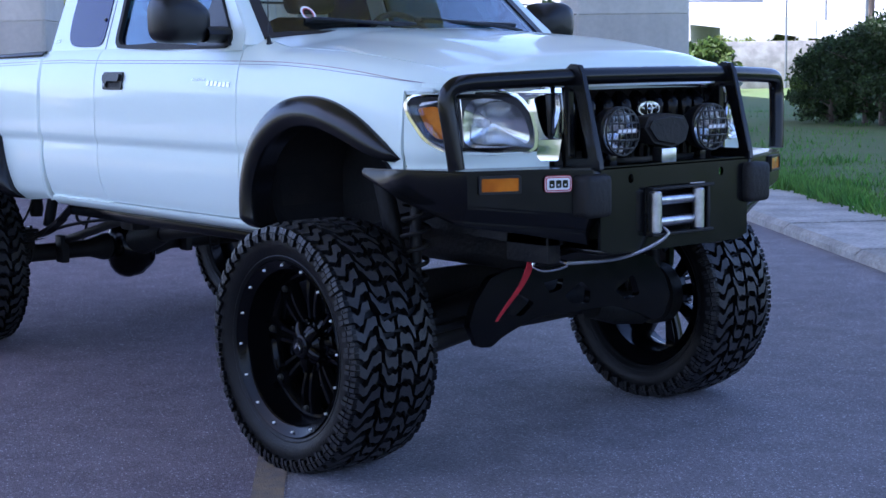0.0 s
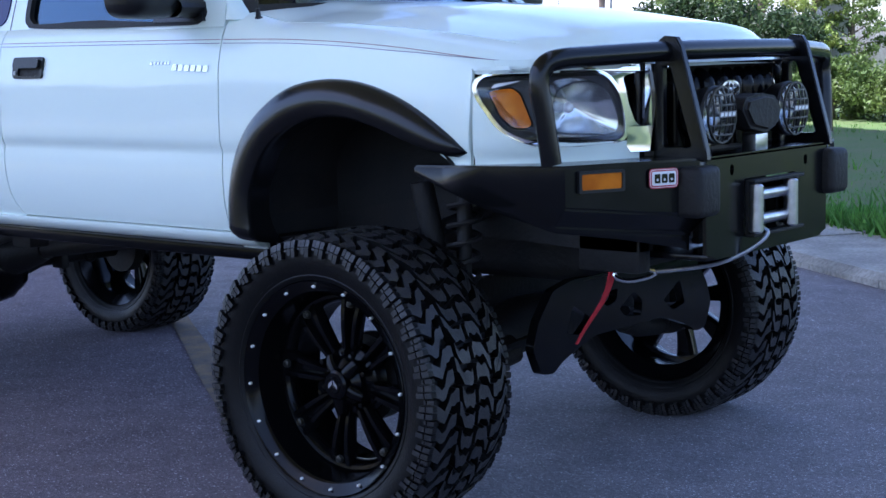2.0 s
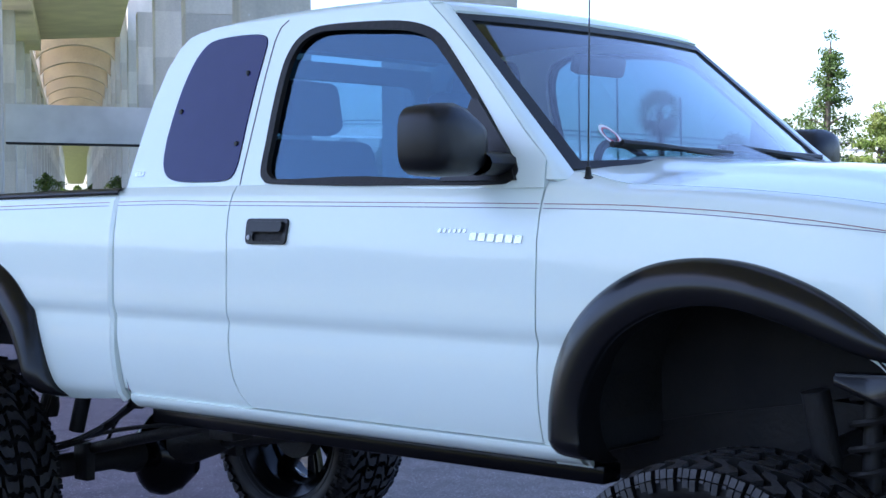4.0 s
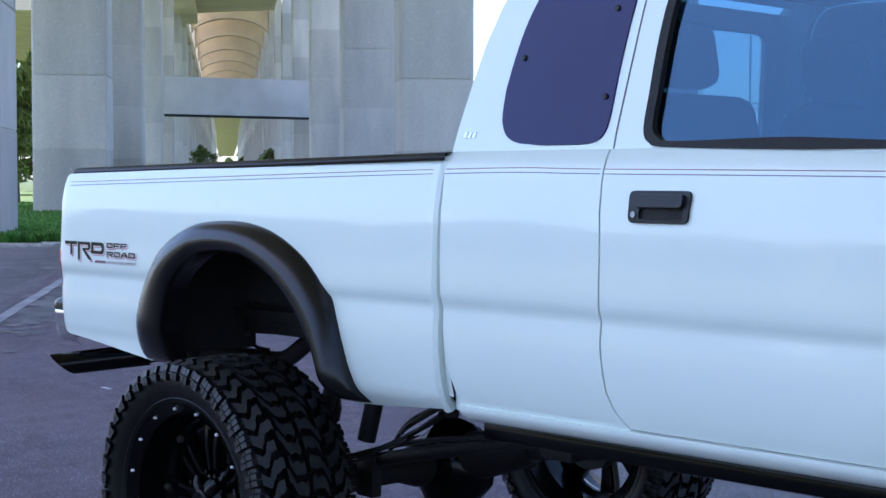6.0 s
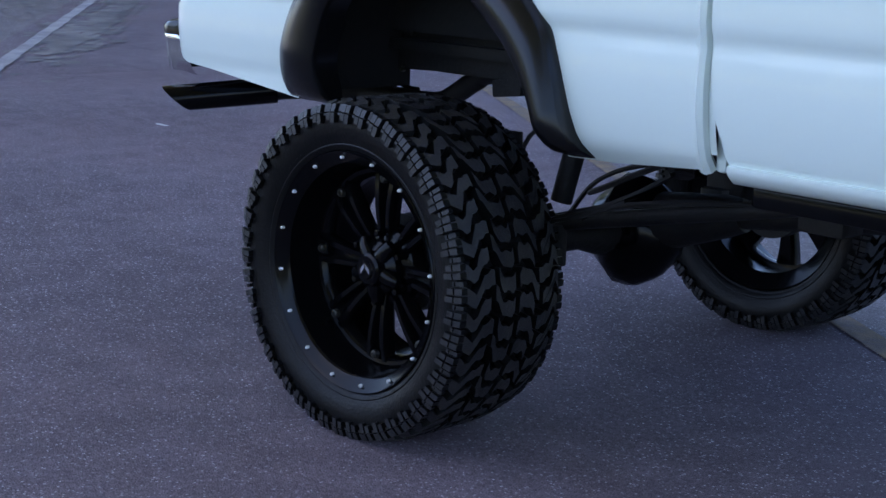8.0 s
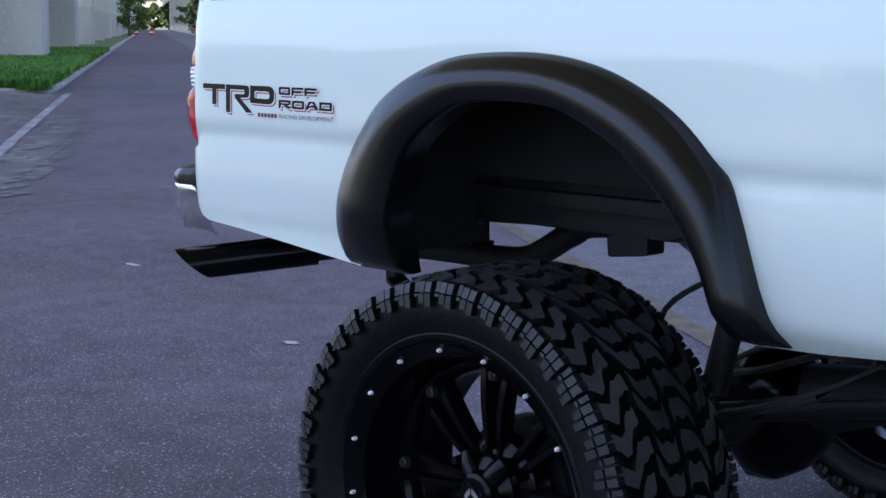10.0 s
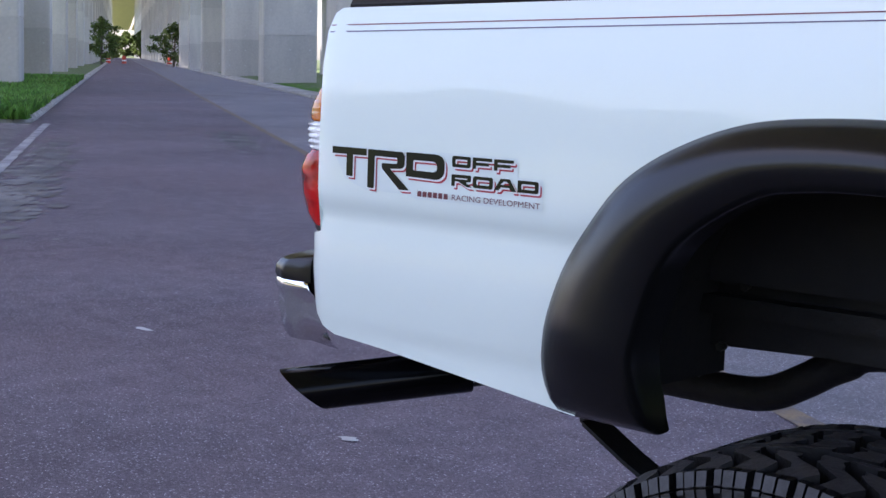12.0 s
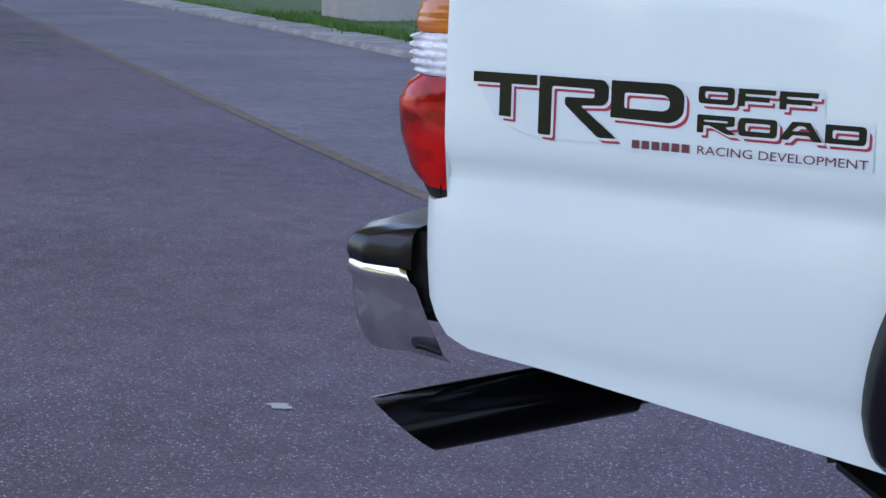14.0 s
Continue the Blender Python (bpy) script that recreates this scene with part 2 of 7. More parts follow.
M = {
    "asphalt": asphalt_material("asphalt_brown", (0.122, 0.099, 0.120), (0.160, 0.132, 0.156), (0.180, 0.13, 0.147)),
    "asphalt_blue": asphalt_material("asphalt_grey", (0.170, 0.158, 0.176), (0.22, 0.205, 0.222), (0.195, 0.17, 0.18)),
    "asphalt_side": asphalt_material("asphalt_dusty", (0.140, 0.125, 0.135), (0.18, 0.165, 0.172), (0.40, 0.38, 0.38), 0.35, 0.8),
    "grass": leafy("grass", (0.065, 0.19, 0.026), (0.125, 0.25, 0.045), 1.2, 0.45),
    "lawn": mat("lawn", (0.075, 0.13, 0.03), (0.10, 0.125, 0.045), rough=0.95, scale=1.6, bump=0.8, bump_scale=25),
    "dry_lawn": mat("dry_lawn", (0.17, 0.165, 0.045), (0.12, 0.135, 0.04), rough=0.95, scale=1.2, bump=0.8, bump_scale=25),
    "soil": mat("soil", (0.08, 0.11, 0.035), (0.06, 0.075, 0.03), rough=0.95, scale=2.0, bump=0.6, bump_scale=25),
    "kerb": mat("kerb", (0.42, 0.40, 0.37), (0.27, 0.26, 0.24), rough=0.9, scale=3.0, fine=0.2, bump=0.8, bump_scale=40, island=0.12),
    "concrete": mat("concrete", (0.57, 0.54, 0.485), (0.43, 0.41, 0.38), rough=0.9, scale=0.9, stretch=(1, 1, 0.22), lo=0.3, hi=0.7, fine=0.05, bump=0.12, bump_scale=9, island=0.13),
    "concrete_warm": mat("concrete_warm", (0.60, 0.51, 0.36), (0.50, 0.42, 0.31), rough=0.9, scale=0.4, fine=0.08, bump=0.2, bump_scale=10),
    "concrete_pale": mat("concrete_pale", (0.55, 0.55, 0.54), (0.47, 0.47, 0.46), rough=0.85, scale=0.5, bump=0.1, bump_scale=10),
    "paint_yellow": mat("paint_yellow", (0.235, 0.17, 0.10), (0.135, 0.11, 0.105), rough=0.85, scale=9.0, fine=0.2, bump=0.4, bump_scale=150),
    "paint_white": mat("paint_white", (0.36, 0.36, 0.38), (0.22, 0.21, 0.23), rough=0.85, scale=2.2, fine=0.2, bump=0.4, bump_scale=150),
    "dust": mat("dust", (0.22, 0.21, 0.21), (0.11, 0.105, 0.11), rough=0.95, scale=2.0, fine=0.2, bump=0.4, bump_scale=150),
    "white": mat("truck_white", (0.715, 0.795, 0.735), (0.71, 0.79, 0.73), rough=0.34, scale=1.5, coat=0.75),
    "stripe": mat("stripe", (0.20, 0.16, 0.24), (0.15, 0.12, 0.2), rough=0.4),
    "stripe_red": mat("stripe_red", (0.30, 0.10, 0.11), (0.24, 0.09, 0.10), rough=0.4),
    "flare": mat("flare_plastic", (0.004, 0.004, 0.0045), (0.0055, 0.0055, 0.006), rough=0.24, scale=6, rough2=0.27, spec=0.42),
    "plastic": mat("black_plastic", (0.006, 0.006, 0.0065), (0.009, 0.009, 0.0095), rough=0.38, spec=0.4, scale=10, bump=0.08, bump_scale=400),
    "steel": mat("black_steel", (0.004, 0.004, 0.0045), (0.005, 0.005, 0.0055), rough=0.18, scale=5, rough2=0.26, spec=0.34),
    "under": mat("underbody", (0.007, 0.007, 0.0075), (0.014, 0.0125, 0.011), spec=0.35, rough=0.6, scale=7, bump=0.2, bump_scale=60),
    "liner": mat("wheel_liner", (0.011, 0.011, 0.0118), (0.017, 0.0165, 0.016), spec=0.35, rough=0.8, scale=6, bump=0.2, bump_scale=40),
    "rubber": mat("tyre_rubber", (0.0035, 0.0035, 0.0038), (0.006, 0.0058, 0.006), rough=0.36, spec=0.2, scale=9, fine=0.15, bump=0.12, bump_scale=120, rough2=0.5),
    # Lug faces: worn rubber, with sky sheen put into the lighter colour.
    "tread": mat("worn_lit_tread", (0.014, 0.014, 0.016), (0.027, 0.026, 0.027), rough=0.36, spec=0.44, scale=14, fine=0.2, bump=0.15, bump_scale=160, rough2=0.55),
    "rim": mat("rim_black", (0.0025, 0.0025, 0.003), (0.003, 0.003, 0.0035), rough=0.12, scale=8, spec=0.17, rough2=0.20),
    "chrome": mat("chrome", (0.78, 0.78, 0.79), (0.70, 0.70, 0.71), rough=0.07, metal=1.0, scale=6, rough2=0.14),
    # Near-white and barely metallic: the steel's glint is put into the colour.
    "rivet": mat("rivet_glint", (0.92, 0.92, 0.93), (0.85, 0.85, 0.86), rough=0.3, metal=0.15, scale=30),
    "bolt": mat("bolt_dull", (0.10, 0.095, 0.08), (0.05, 0.05, 0.045), rough=0.35, metal=0.7, scale=40),
    "zinc": mat("zinc", (0.62, 0.63, 0.65), (0.45, 0.46, 0.48), rough=0.28, metal=1.0, scale=30),
    "lens": glass("clear_lens", (0.97, 0.98, 0.98)),
    "reflector": mat("reflector", (0.80, 0.81, 0.83), (0.62, 0.64, 0.67), rough=0.22, metal=1.0, scale=22),
    "amber": mat("amber_lens", (0.60, 0.17, 0.008), (0.42, 0.10, 0.004), rough=0.12, scale=14, coat=0.3),
    "red_lens": mat("red_lens", (0.50, 0.008, 0.005), (0.17, 0.003, 0.002), spec=0.2, rough=0.06, scale=14, coat=0.15, bump=0.05, bump_scale=60, stretch=(1, 1, 2.2), lo=0.4, hi=0.6),
    "clear_tail": mat("clear_tail", (0.80, 0.80, 0.80), (0.52, 0.52, 0.54), rough=0.12, scale=50, coat=1.0, bump=0.4, bump_scale=100),
    "glass": glass("window_glass", (0.80, 0.88, 0.92)),
    # Blue of the reflected sky is put into the tint and reflection colour.
    "glass_sky_tint": glass("sky_tinted_glass", (0.06, 0.15, 0.24), 0.0, 1.75, (0.34, 0.66, 0.95)),
    "paint_red": mat("barrel_red", (0.5, 0.05, 0.02), (0.4, 0.04, 0.02), rough=0.6),
    # Dark glass; the blue of reflected sky is put into its base.
    "glass_dark": mat("privacy_glass", (0.012, 0.012, 0.075), (0.014, 0.014, 0.08), rough=0.08, spec=0.3),
    "interior": mat("interior_grey", (0.045, 0.045, 0.045), (0.035, 0.034, 0.034), rough=0.85, scale=12, bump=0.15, bump_scale=200),
    "interior_dark": mat("interior_dark", (0.03, 0.03, 0.032), (0.045, 0.045, 0.045), rough=0.6, scale=12, bump=0.1, bump_scale=200),
    "red_strap": mat("red_strap", (0.42, 0.012, 0.02), (0.30, 0.008, 0.015), rough=0.8, scale=40, bump=0.3, bump_scale=300),
    "decal_black": mat("decal_black", (0.008, 0.009, 0.006), (0.016, 0.018, 0.006), spec=0.2, rough=0.3, scale=8),
    "decal_red": mat("decal_red", (0.42, 0.03, 0.05), (0.36, 0.025, 0.04), rough=0.35, scale=8),
    "decal_white": mat("decal_white", (0.78, 0.78, 0.78), (0.72, 0.72, 0.72), rough=0.35, scale=8),
    "decal_grey": mat("decal_grey", (0.12, 0.11, 0.12), (0.16, 0.14, 0.15), rough=0.4, scale=8),
    "decal_film": mat("decal_film", (0.66, 0.74, 0.715), (0.65, 0.73, 0.705), rough=0.32, scale=3, coat=0.3),
    "decal_dull_red": mat("decal_dull_red", (0.16, 0.035, 0.045), (0.13, 0.03, 0.04), rough=0.4, scale=8),
    "badge": mat("badge_silver", (0.62, 0.63, 0.65), (0.5, 0.5, 0.52), rough=0.22, metal=0.8, scale=30),
    # Leaf colours carry the light: a plain green, a sunlit and a shaded copy.
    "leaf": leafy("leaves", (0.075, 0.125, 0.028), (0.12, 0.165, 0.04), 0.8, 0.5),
    "leaf_sun_tone": leafy("leaves_sun_tone", (0.17, 0.24, 0.05), (0.24, 0.27, 0.065), 0.8, 0.45),
    "leaf_shade_tone": leafy("leaves_shade_tone", (0.03, 0.055, 0.018), (0.05, 0.08, 0.025), 0.8, 0.5),
    "bark": mat("bark", (0.16, 0.125, 0.095), (0.09, 0.07, 0.055), rough=0.95, scale=9, bump=0.8, bump_scale=30, stretch=(1, 1, 0.2)),
    "palm_dead": mat("palm_dead", (0.24, 0.17, 0.09), (0.16, 0.11, 0.06), rough=0.8, scale=3, island=0.3),
    "galvanised": mat("galvanised", (0.34, 0.35, 0.36), (0.26, 0.27, 0.28), rough=0.5, metal=0.6, scale=4),
    "sign_red": mat("sign_red", (0.45, 0.02, 0.02), (0.38, 0.02, 0.02), rough=0.4, scale=4),
}
M["lens"].use_backface_culling = False


# ---- mesh helpers ----
def finish(me, material, sharp=38.0):
    me.materials.append(material)
    me.shade_smooth()
    me.set_sharp_from_angle(angle=radians(sharp))
    return me


def part(name, bm, material, parent=None, label="", sharp=38.0):
    me = bpy.data.meshes.new(name)
    bm.to_mesh(me)
    bm.free()
    finish(me, material, sharp)
    ob = new(name, me)
    if parent is not None:
        ob.parent = parent
    if label:
        ob["label"] = label
    return ob


def empty(name, m=None, label="", category="", group="", kind=""):
    ob = new(name)
    if m is not None:
        ob.matrix_world = m
    return tagged(ob, label, category, group, kind)


def grid(nu, nv, fn, bm=None, closed_u=False, closed_v=False):
    bm = bm or bmesh.new()
    vs = [[bm.verts.new(fn(i / (nu if closed_u else nu - 1), j / (nv if closed_v else nv - 1))) for j in range(nv)] for i in range(nu)]
    for i in range(nu if closed_u else nu - 1):
        for j in range(nv if closed_v else nv - 1):
            a, b, c, d = vs[i][j], vs[(i + 1) % nu][j], vs[(i + 1) % nu][(j + 1) % nv], vs[i][(j + 1) % nv]
            bm.faces.new((a, b, c, d))
    return bm


def clean(bm, flip=False):
    bmesh.ops.remove_doubles(bm, verts=bm.verts, dist=1e-5)
    bmesh.ops.dissolve_degenerate(bm, dist=1e-5, edges=bm.edges)
    bmesh.ops.recalc_face_normals(bm, faces=bm.faces)
    if flip:
        bmesh.ops.reverse_faces(bm, faces=bm.faces)
    return bm


def box(x0, y0, z0, x1, y1, z1, bevel=0.0, seg=2, bm=None, m=None):
    own = bmesh.new()
    bmesh.ops.create_cube(own, size=1)
    for v in own.verts:
        v.co = Vector(((x0 + x1) / 2 + v.co.x * (x1 - x0), (y0 + y1) / 2 + v.co.y * (y1 - y0), (z0 + z1) / 2 + v.co.z * (z1 - z0)))
    if bevel:
        bmesh.ops.bevel(own, geom=own.edges, offset=bevel, segments=seg, affect="EDGES", profile=0.5)
    if m is not None:
        own.transform(m)
    return merge(bm, own)


def merge(bm, own):
    if bm is None:
        return own
    me = bpy.data.meshes.new("tmp")
    own.to_mesh(me)
    own.free()
    bm.from_mesh(me)
    bpy.data.meshes.remove(me)
    return bm


def smooth_path(pts, steps=6):
    """Catmull-Rom through the points."""
    P = [Vector(p) for p in pts]
    P = [P[0] * 2 - P[1]] + P + [P[-1] * 2 - P[-2]]
    out = []
    for i in range(1, len(P) - 2):
        a, b, c, d = P[i - 1], P[i], P[i + 1], P[i + 2]
        for k in range(steps):
            t = k / steps
            out.append(0.5 * ((2 * b) + (c - a) * t + (2 * a - 5 * b + 4 * c - d) * t * t + (3 * b - a - 3 * c + d) * t ** 3))
    return out + [P[-2].copy()]


def tube(pts, r, n=10, bm=None, cap=True):
    bm = bm or bmesh.new()
    rs = r if isinstance(r, (list, tuple)) else [r] * len(pts)
    rings, up = [], None
    pts = [Vector(p) for p in pts]
    for i, p in enumerate(pts):
        d = (pts[min(i + 1, len(pts) - 1)] - pts[max(i - 1, 0)]).normalized()
        if up is None:
            up = d.orthogonal().normalized()
        up = (up - d * up.dot(d)).normalized()
        side = d.cross(up)
        rings.append([bm.verts.new(p + (up * math.cos(2 * math.pi * k / n) + side * math.sin(2 * math.pi * k / n)) * rs[i]) for k in range(n)])
    for a, b in zip(rings, rings[1:]):
        for k in range(n):
            bm.faces.new((a[k], a[(k + 1) % n], b[(k + 1) % n], b[k]))
    if cap:
        bm.faces.new(rings[0][::-1])
        bm.faces.new(rings[-1])
    return bm


def rod(a, b, r, n=10, bm=None):
    return tube([a, b], r, n, bm)


def lathe(profile, n=48, bm=None, axis="y", closed=False):
    """Profile of (radius, along) turned about the axis."""
    bm = bm or bmesh.new()
    rings = []
    for r, a in profile:
        ring = []
        for k in range(n):
            c, s = math.cos(2 * math.pi * k / n) * r, math.sin(2 * math.pi * k / n) * r
            ring.append(bm.verts.new({"y": (c, a, s), "x": (a, c, s), "z": (c, s, a)}[axis]))
        rings.append(ring)
    pairs = list(zip(rings, rings[1:])) + ([(rings[-1], rings[0])] if closed else [])
    for a, b in pairs:
        for k in range(n):
            bm.faces.new((a[k], a[(k + 1) % n], b[(k + 1) % n], b[k]))
    return bm


def rounded(pts, r, seg=5):
    """A 2D outline with its corners rounded."""
    out, n = [], len(pts)
    for i in range(n):
        p, a, b = Vector(pts[i]), Vector(pts[i - 1]), Vector(pts[(i + 1) % n])
        rr = r[i] if isinstance(r, (list, tuple)) else r
        da, db = (a - p), (b - p)
        k = min(rr, da.length * 0.49, db.length * 0.49)
        s, e = p + da.normalized() * k, p + db.normalized() * k
        for j in range(seg + 1):
            t = j / seg
            out.append((s * (1 - t) ** 2 + p * 2 * t * (1 - t) + e * t * t))
    return out


def sheet(outline, holes, place, thick=0.0, bm=None):
    """A flat outline with holes, laid by place(u, v, depth); with thickness when given."""
    from mathutils.geometry import tessellate_polygon
    bm = bm or bmesh.new()
    loops = [[Vector((p[0], p[1], 0)) for p in outline]] + [[Vector((p[0], p[1], 0)) for p in h] for h in holes]
    flat = [v for loop in loops for v in loop]
    tris = tessellate_polygon(loops)
    front = [bm.verts.new(place(v.x, v.y, 0.0)) for v in flat]
    back = [bm.verts.new(place(v.x, v.y, thick)) for v in flat] if thick else None
    for t in tris:
        try:
            bm.faces.new([front[i] for i in t])
            if back:
                bm.faces.new([back[i] for i in t][::-1])
        except ValueError:
            pass
    if back:
        o = 0
        for loop in loops:
            n = len(loop)
            for k in range(n):
                bm.faces.new((front[o + k], front[o + (k + 1) % n], back[o + (k + 1) % n], back[o + k]))
            o += n
    bmesh.ops.recalc_face_normals(bm, faces=bm.faces)
    return bm


def mirror(bm):
    """A copy of the mesh on the other side of the y = 0 plane."""
    c = bm.copy()
    for v in c.verts:
        v.co.y = -v.co.y
    bmesh.ops.reverse_faces(c, faces=c.faces)
    return c


def both(name, bm, material, parent, label=""):
    other = mirror(bm)
    return part(name, bm, material, parent, label), part(name, other, material, parent, label)


def lerp_table(tab, x):
    return float(np.interp(x, [t[0] for t in tab], [t[1] for t in tab]))


# ---- road, kerbs, ground ----
U = Vector((-0.815, 0.579, 0.0)).normalized()
NRM = Vector((0.579, 0.815, 0.0)).normalized()


def sn(s, n, z=0.0):
    return U * s + NRM * n + Vector((0, 0, z))


def strip(s0, s1, n0, n1, z, bm=None, ns=40, jit=0.0):
    def f(u, v):
        return sn(s0 + (s1 - s0) * u, n0 + (n1 - n0) * v + (random.uniform(-jit, jit) if jit else 0), z)
    return grid(ns, 2, f, bm)


ROAD_R, ROAD_L = 4.60, -3.12
YELLOW_N, WHITE_N = 0.91, -2.86

# one ground sheet to the horizon
g = bmesh.new()
grid(60, 60, lambda a, b: Vector(((a - 0.5) ** 3 * 12000 + (a - 0.5) * 300, (b - 0.5) ** 3 * 12000 + (b - 0.5) * 300, -0.03)), g)
tagged(part("ground", clean(g), M["soil"]), "grassy earth running out to the horizon", "ground", kind="structure")

road = grid(80, 16, lambda a, b: sn(-40 + 540 * a, ROAD_L - 0.02 + (YELLOW_N + 0.02 - ROAD_L) * b, 0.0))
tagged(part("road", clean(road), M["asphalt"]), "shaded brownish asphalt lane with worn line markings", "road", kind="structure")
road = grid(80, 12, lambda a, b: sn(-40 + 540 * a, YELLOW_N + (ROAD_R + 0.02 - YELLOW_N) * b, 0.0))
tagged(part("road_far_lane", clean(road), M["asphalt_blue"]), "shaded grey asphalt lane beside the kerb", "road", kind="structure")
road = grid(30, 20, lambda a, b: sn(-40 + 66.0 * a, -60 + (ROAD_L - 0.02 + 60) * b, 0.0))
tagged(part("side_street", clean(road), M["asphalt_side"]), "dusty asphalt side street with pale stains", "road", kind="structure")
tagged(part("centre_line", strip(-30, 160, YELLOW_N - 0.055, YELLOW_N + 0.055, 0.004, ns=300, jit=0.008), M["paint_yellow"]), "worn faded yellow centre line on the asphalt", "road marking", kind="structure")
tagged(part("edge_line", strip(2, 26, WHITE_N - 0.065, WHITE_N + 0.065, 0.009, ns=120, jit=0.010), M["paint_white"]), "worn white edge line on the asphalt", "road marking", kind="structure")


def dust_patch(s0, n0, ds, dn, count):
    """Pale dust in many small uneven blots, thinning out from the middle."""
    bm = bmesh.new()
    for _ in range(count):
        c = sn(s0 + random.gauss(0, ds), n0 + random.gauss(0, dn), 0.0045 + 0.003 * random.random())
        r = random.uniform(0.015, 0.10)
        bm.faces.new([bm.verts.new(c + U * (r * 1.8 * random.uniform(0.5, 1.1) * math.cos(a)) + NRM * (r * random.uniform(0.5, 1.1) * math.sin(a))) for a in np.linspace(0, 6.283, 9, False)])
    tagged(part("dust_patch", bm, M["dust"]), "pale dusty stain beside the edge line", "stain", kind="stuff")


for q in ((16.5, -2.45, 2.2, 0.16, 420), (11.5, -2.55, 1.6, 0.20, 420), (19.5, -3.6, 2.6, 0.35, 500), (14.0, -4.6, 2.2, 0.5, 500), (21.5, 0.2, 1.6, 0.22, 240)):
    dust_patch(*q)


def kerb_run(a, b, width=0.3, height=0.15, joint=1.5):
    d = b - a
    n = max(1, int(d.length / joint))
    side = Vector((-d.y, d.x, 0)).normalized()
    out = bmesh.new()
    for i in range(n):
        p, q = a + d * (i / n), a + d * ((i + 1) / n) - d.normalized() * 0.012
        dz = random.uniform(-0.012, 0.008)
        prof = [(0, -0.02), (0, height * 0.55), (0.045, height), (width, height + 0.005), (width, -0.02)]
        ra = [out.verts.new(p + side * w + Vector((0, 0, h + dz))) for w, h in prof]
        rb = [out.verts.new(q + side * w + Vector((0, 0, h + dz))) for w, h in prof]
        for k in range(4):
            out.faces.new((ra[k], rb[k], rb[k + 1], ra[k + 1]))
        out.faces.new(ra)
        out.faces.new(rb[::-1])
    bmesh.ops.recalc_face_normals(out, faces=out.faces)
    return out


S_CORNER = 26.0
kerb_r = kerb_run(sn(260, ROAD_R), sn(-40, ROAD_R), width=0.95, height=0.085, joint=1.6)
tagged(part("kerb_right", kerb_r, M["kerb"]), "weathered pale concrete kerb beside the lawn", "kerb", kind="structure")
kerb_l = kerb_run(sn(S_CORNER + 1.2, ROAD_L), sn(260, ROAD_L), height=0.10)
arc = [sn(S_CORNER + 1.2 - 1.2 * math.sin(a), ROAD_L - 1.2 + 1.2 * math.cos(a)) for a in np.linspace(0, math.pi / 2, 7)]
for p, q in zip(arc[1:], arc):
    merge(kerb_l, kerb_run(p, q, height=0.10, joint=5))
merge(kerb_l, kerb_run(sn(S_CORNER, -60), sn(S_CORNER, ROAD_L - 1.2), height=0.10))
tagged(part("kerb_left", kerb_l, M["kerb"]), "concrete kerb turning the corner of the side street", "kerb", kind="structure")

lawn_r = grid(70, 26, lambda a, b: sn(-40 + 200 * a, ROAD_R + 0.90 + 60 * b ** 1.6, 0.065 + 0.04 * noise.noise(Vector((a * 40, b * 14, 0))) + 0.4 * b))
tagged(part("lawn_right", lawn_r, M["lawn"]), "green lawn beyond the kerb", "lawn", kind="structure")
lawn_l = grid(60, 20, lambda a, b: sn(S_CORNER + 0.28 + 140 * a ** 1.5, ROAD_L - 0.28 - 60 * b ** 1.5, 0.09 + 0.04 * noise.noise(Vector((a * 40, b * 14, 3)))))
tagged(part("lawn_left", lawn_l, M["lawn"]), "grass verge under the bridge columns", "lawn", kind="structure")


def grass_patch(name, spots, label, h0=0.07, h1=0.16):
    vs, fs = [], []
    for p in spots:
        h, a, w = random.uniform(h0, h1), random.uniform(0, 6.28), random.uniform(0.008, 0.02) * (1 + 6 * (h1 > 0.2))
        dx, dy = math.cos(a) * w, math.sin(a) * w
        lx, ly = random.uniform(-0.6, 0.6) * h, random.uniform(-0.6, 0.6) * h
        i = len(vs)
        vs += [(p.x - dx, p.y - dy, p.z), (p.x + dx, p.y + dy, p.z), (p.x + lx, p.y + ly, p.z + h)]
        fs.append((i, i + 1, i + 2))
    me = bpy.data.meshes.new(name)
    me.from_pydata(vs, [], fs)
    me.materials.append(M["grass"])
    ob = tagged(new(name, me), label, "grass", kind="stuff")
    return ob


spots = [sn(random.uniform(-16, 14), ROAD_R + 0.86 + 0.12 * random.random() + 11 * random.random() ** 1.5, 0.06) for _ in range(90000)]
spots += [sn(random.uniform(14, 70), ROAD_R + 0.90 + 10 * random.random() ** 1.5, 0.06) for _ in range(45000)]
grass_patch("grass_right", spots, "mown grass along the far kerb", 0.03, 0.085)
# ragged tufts that hang over the kerb
spots = []
for _ in range(260):
    ts, tn, tr = random.uniform(-14, 30), ROAD_R + 0.90 + 0.22 * random.random() ** 2, random.uniform(0.05, 0.22)
    spots += [sn(ts + random.gauss(0, tr), tn + random.gauss(0, tr * 0.35), 0.07) for _ in range(90)]
for _ in range(90):
    ts, tn, tr = random.uniform(-14, 30), ROAD_R + 1.2 + 7 * random.random(), random.uniform(0.2, 0.6)
    spots += [sn(ts + random.gauss(0, tr), tn + random.gauss(0, tr), 0.07) for _ in range(110)]
grass_patch("grass_tufts", spots, "uneven longer tufts of grass on the lawn", 0.06, 0.17)
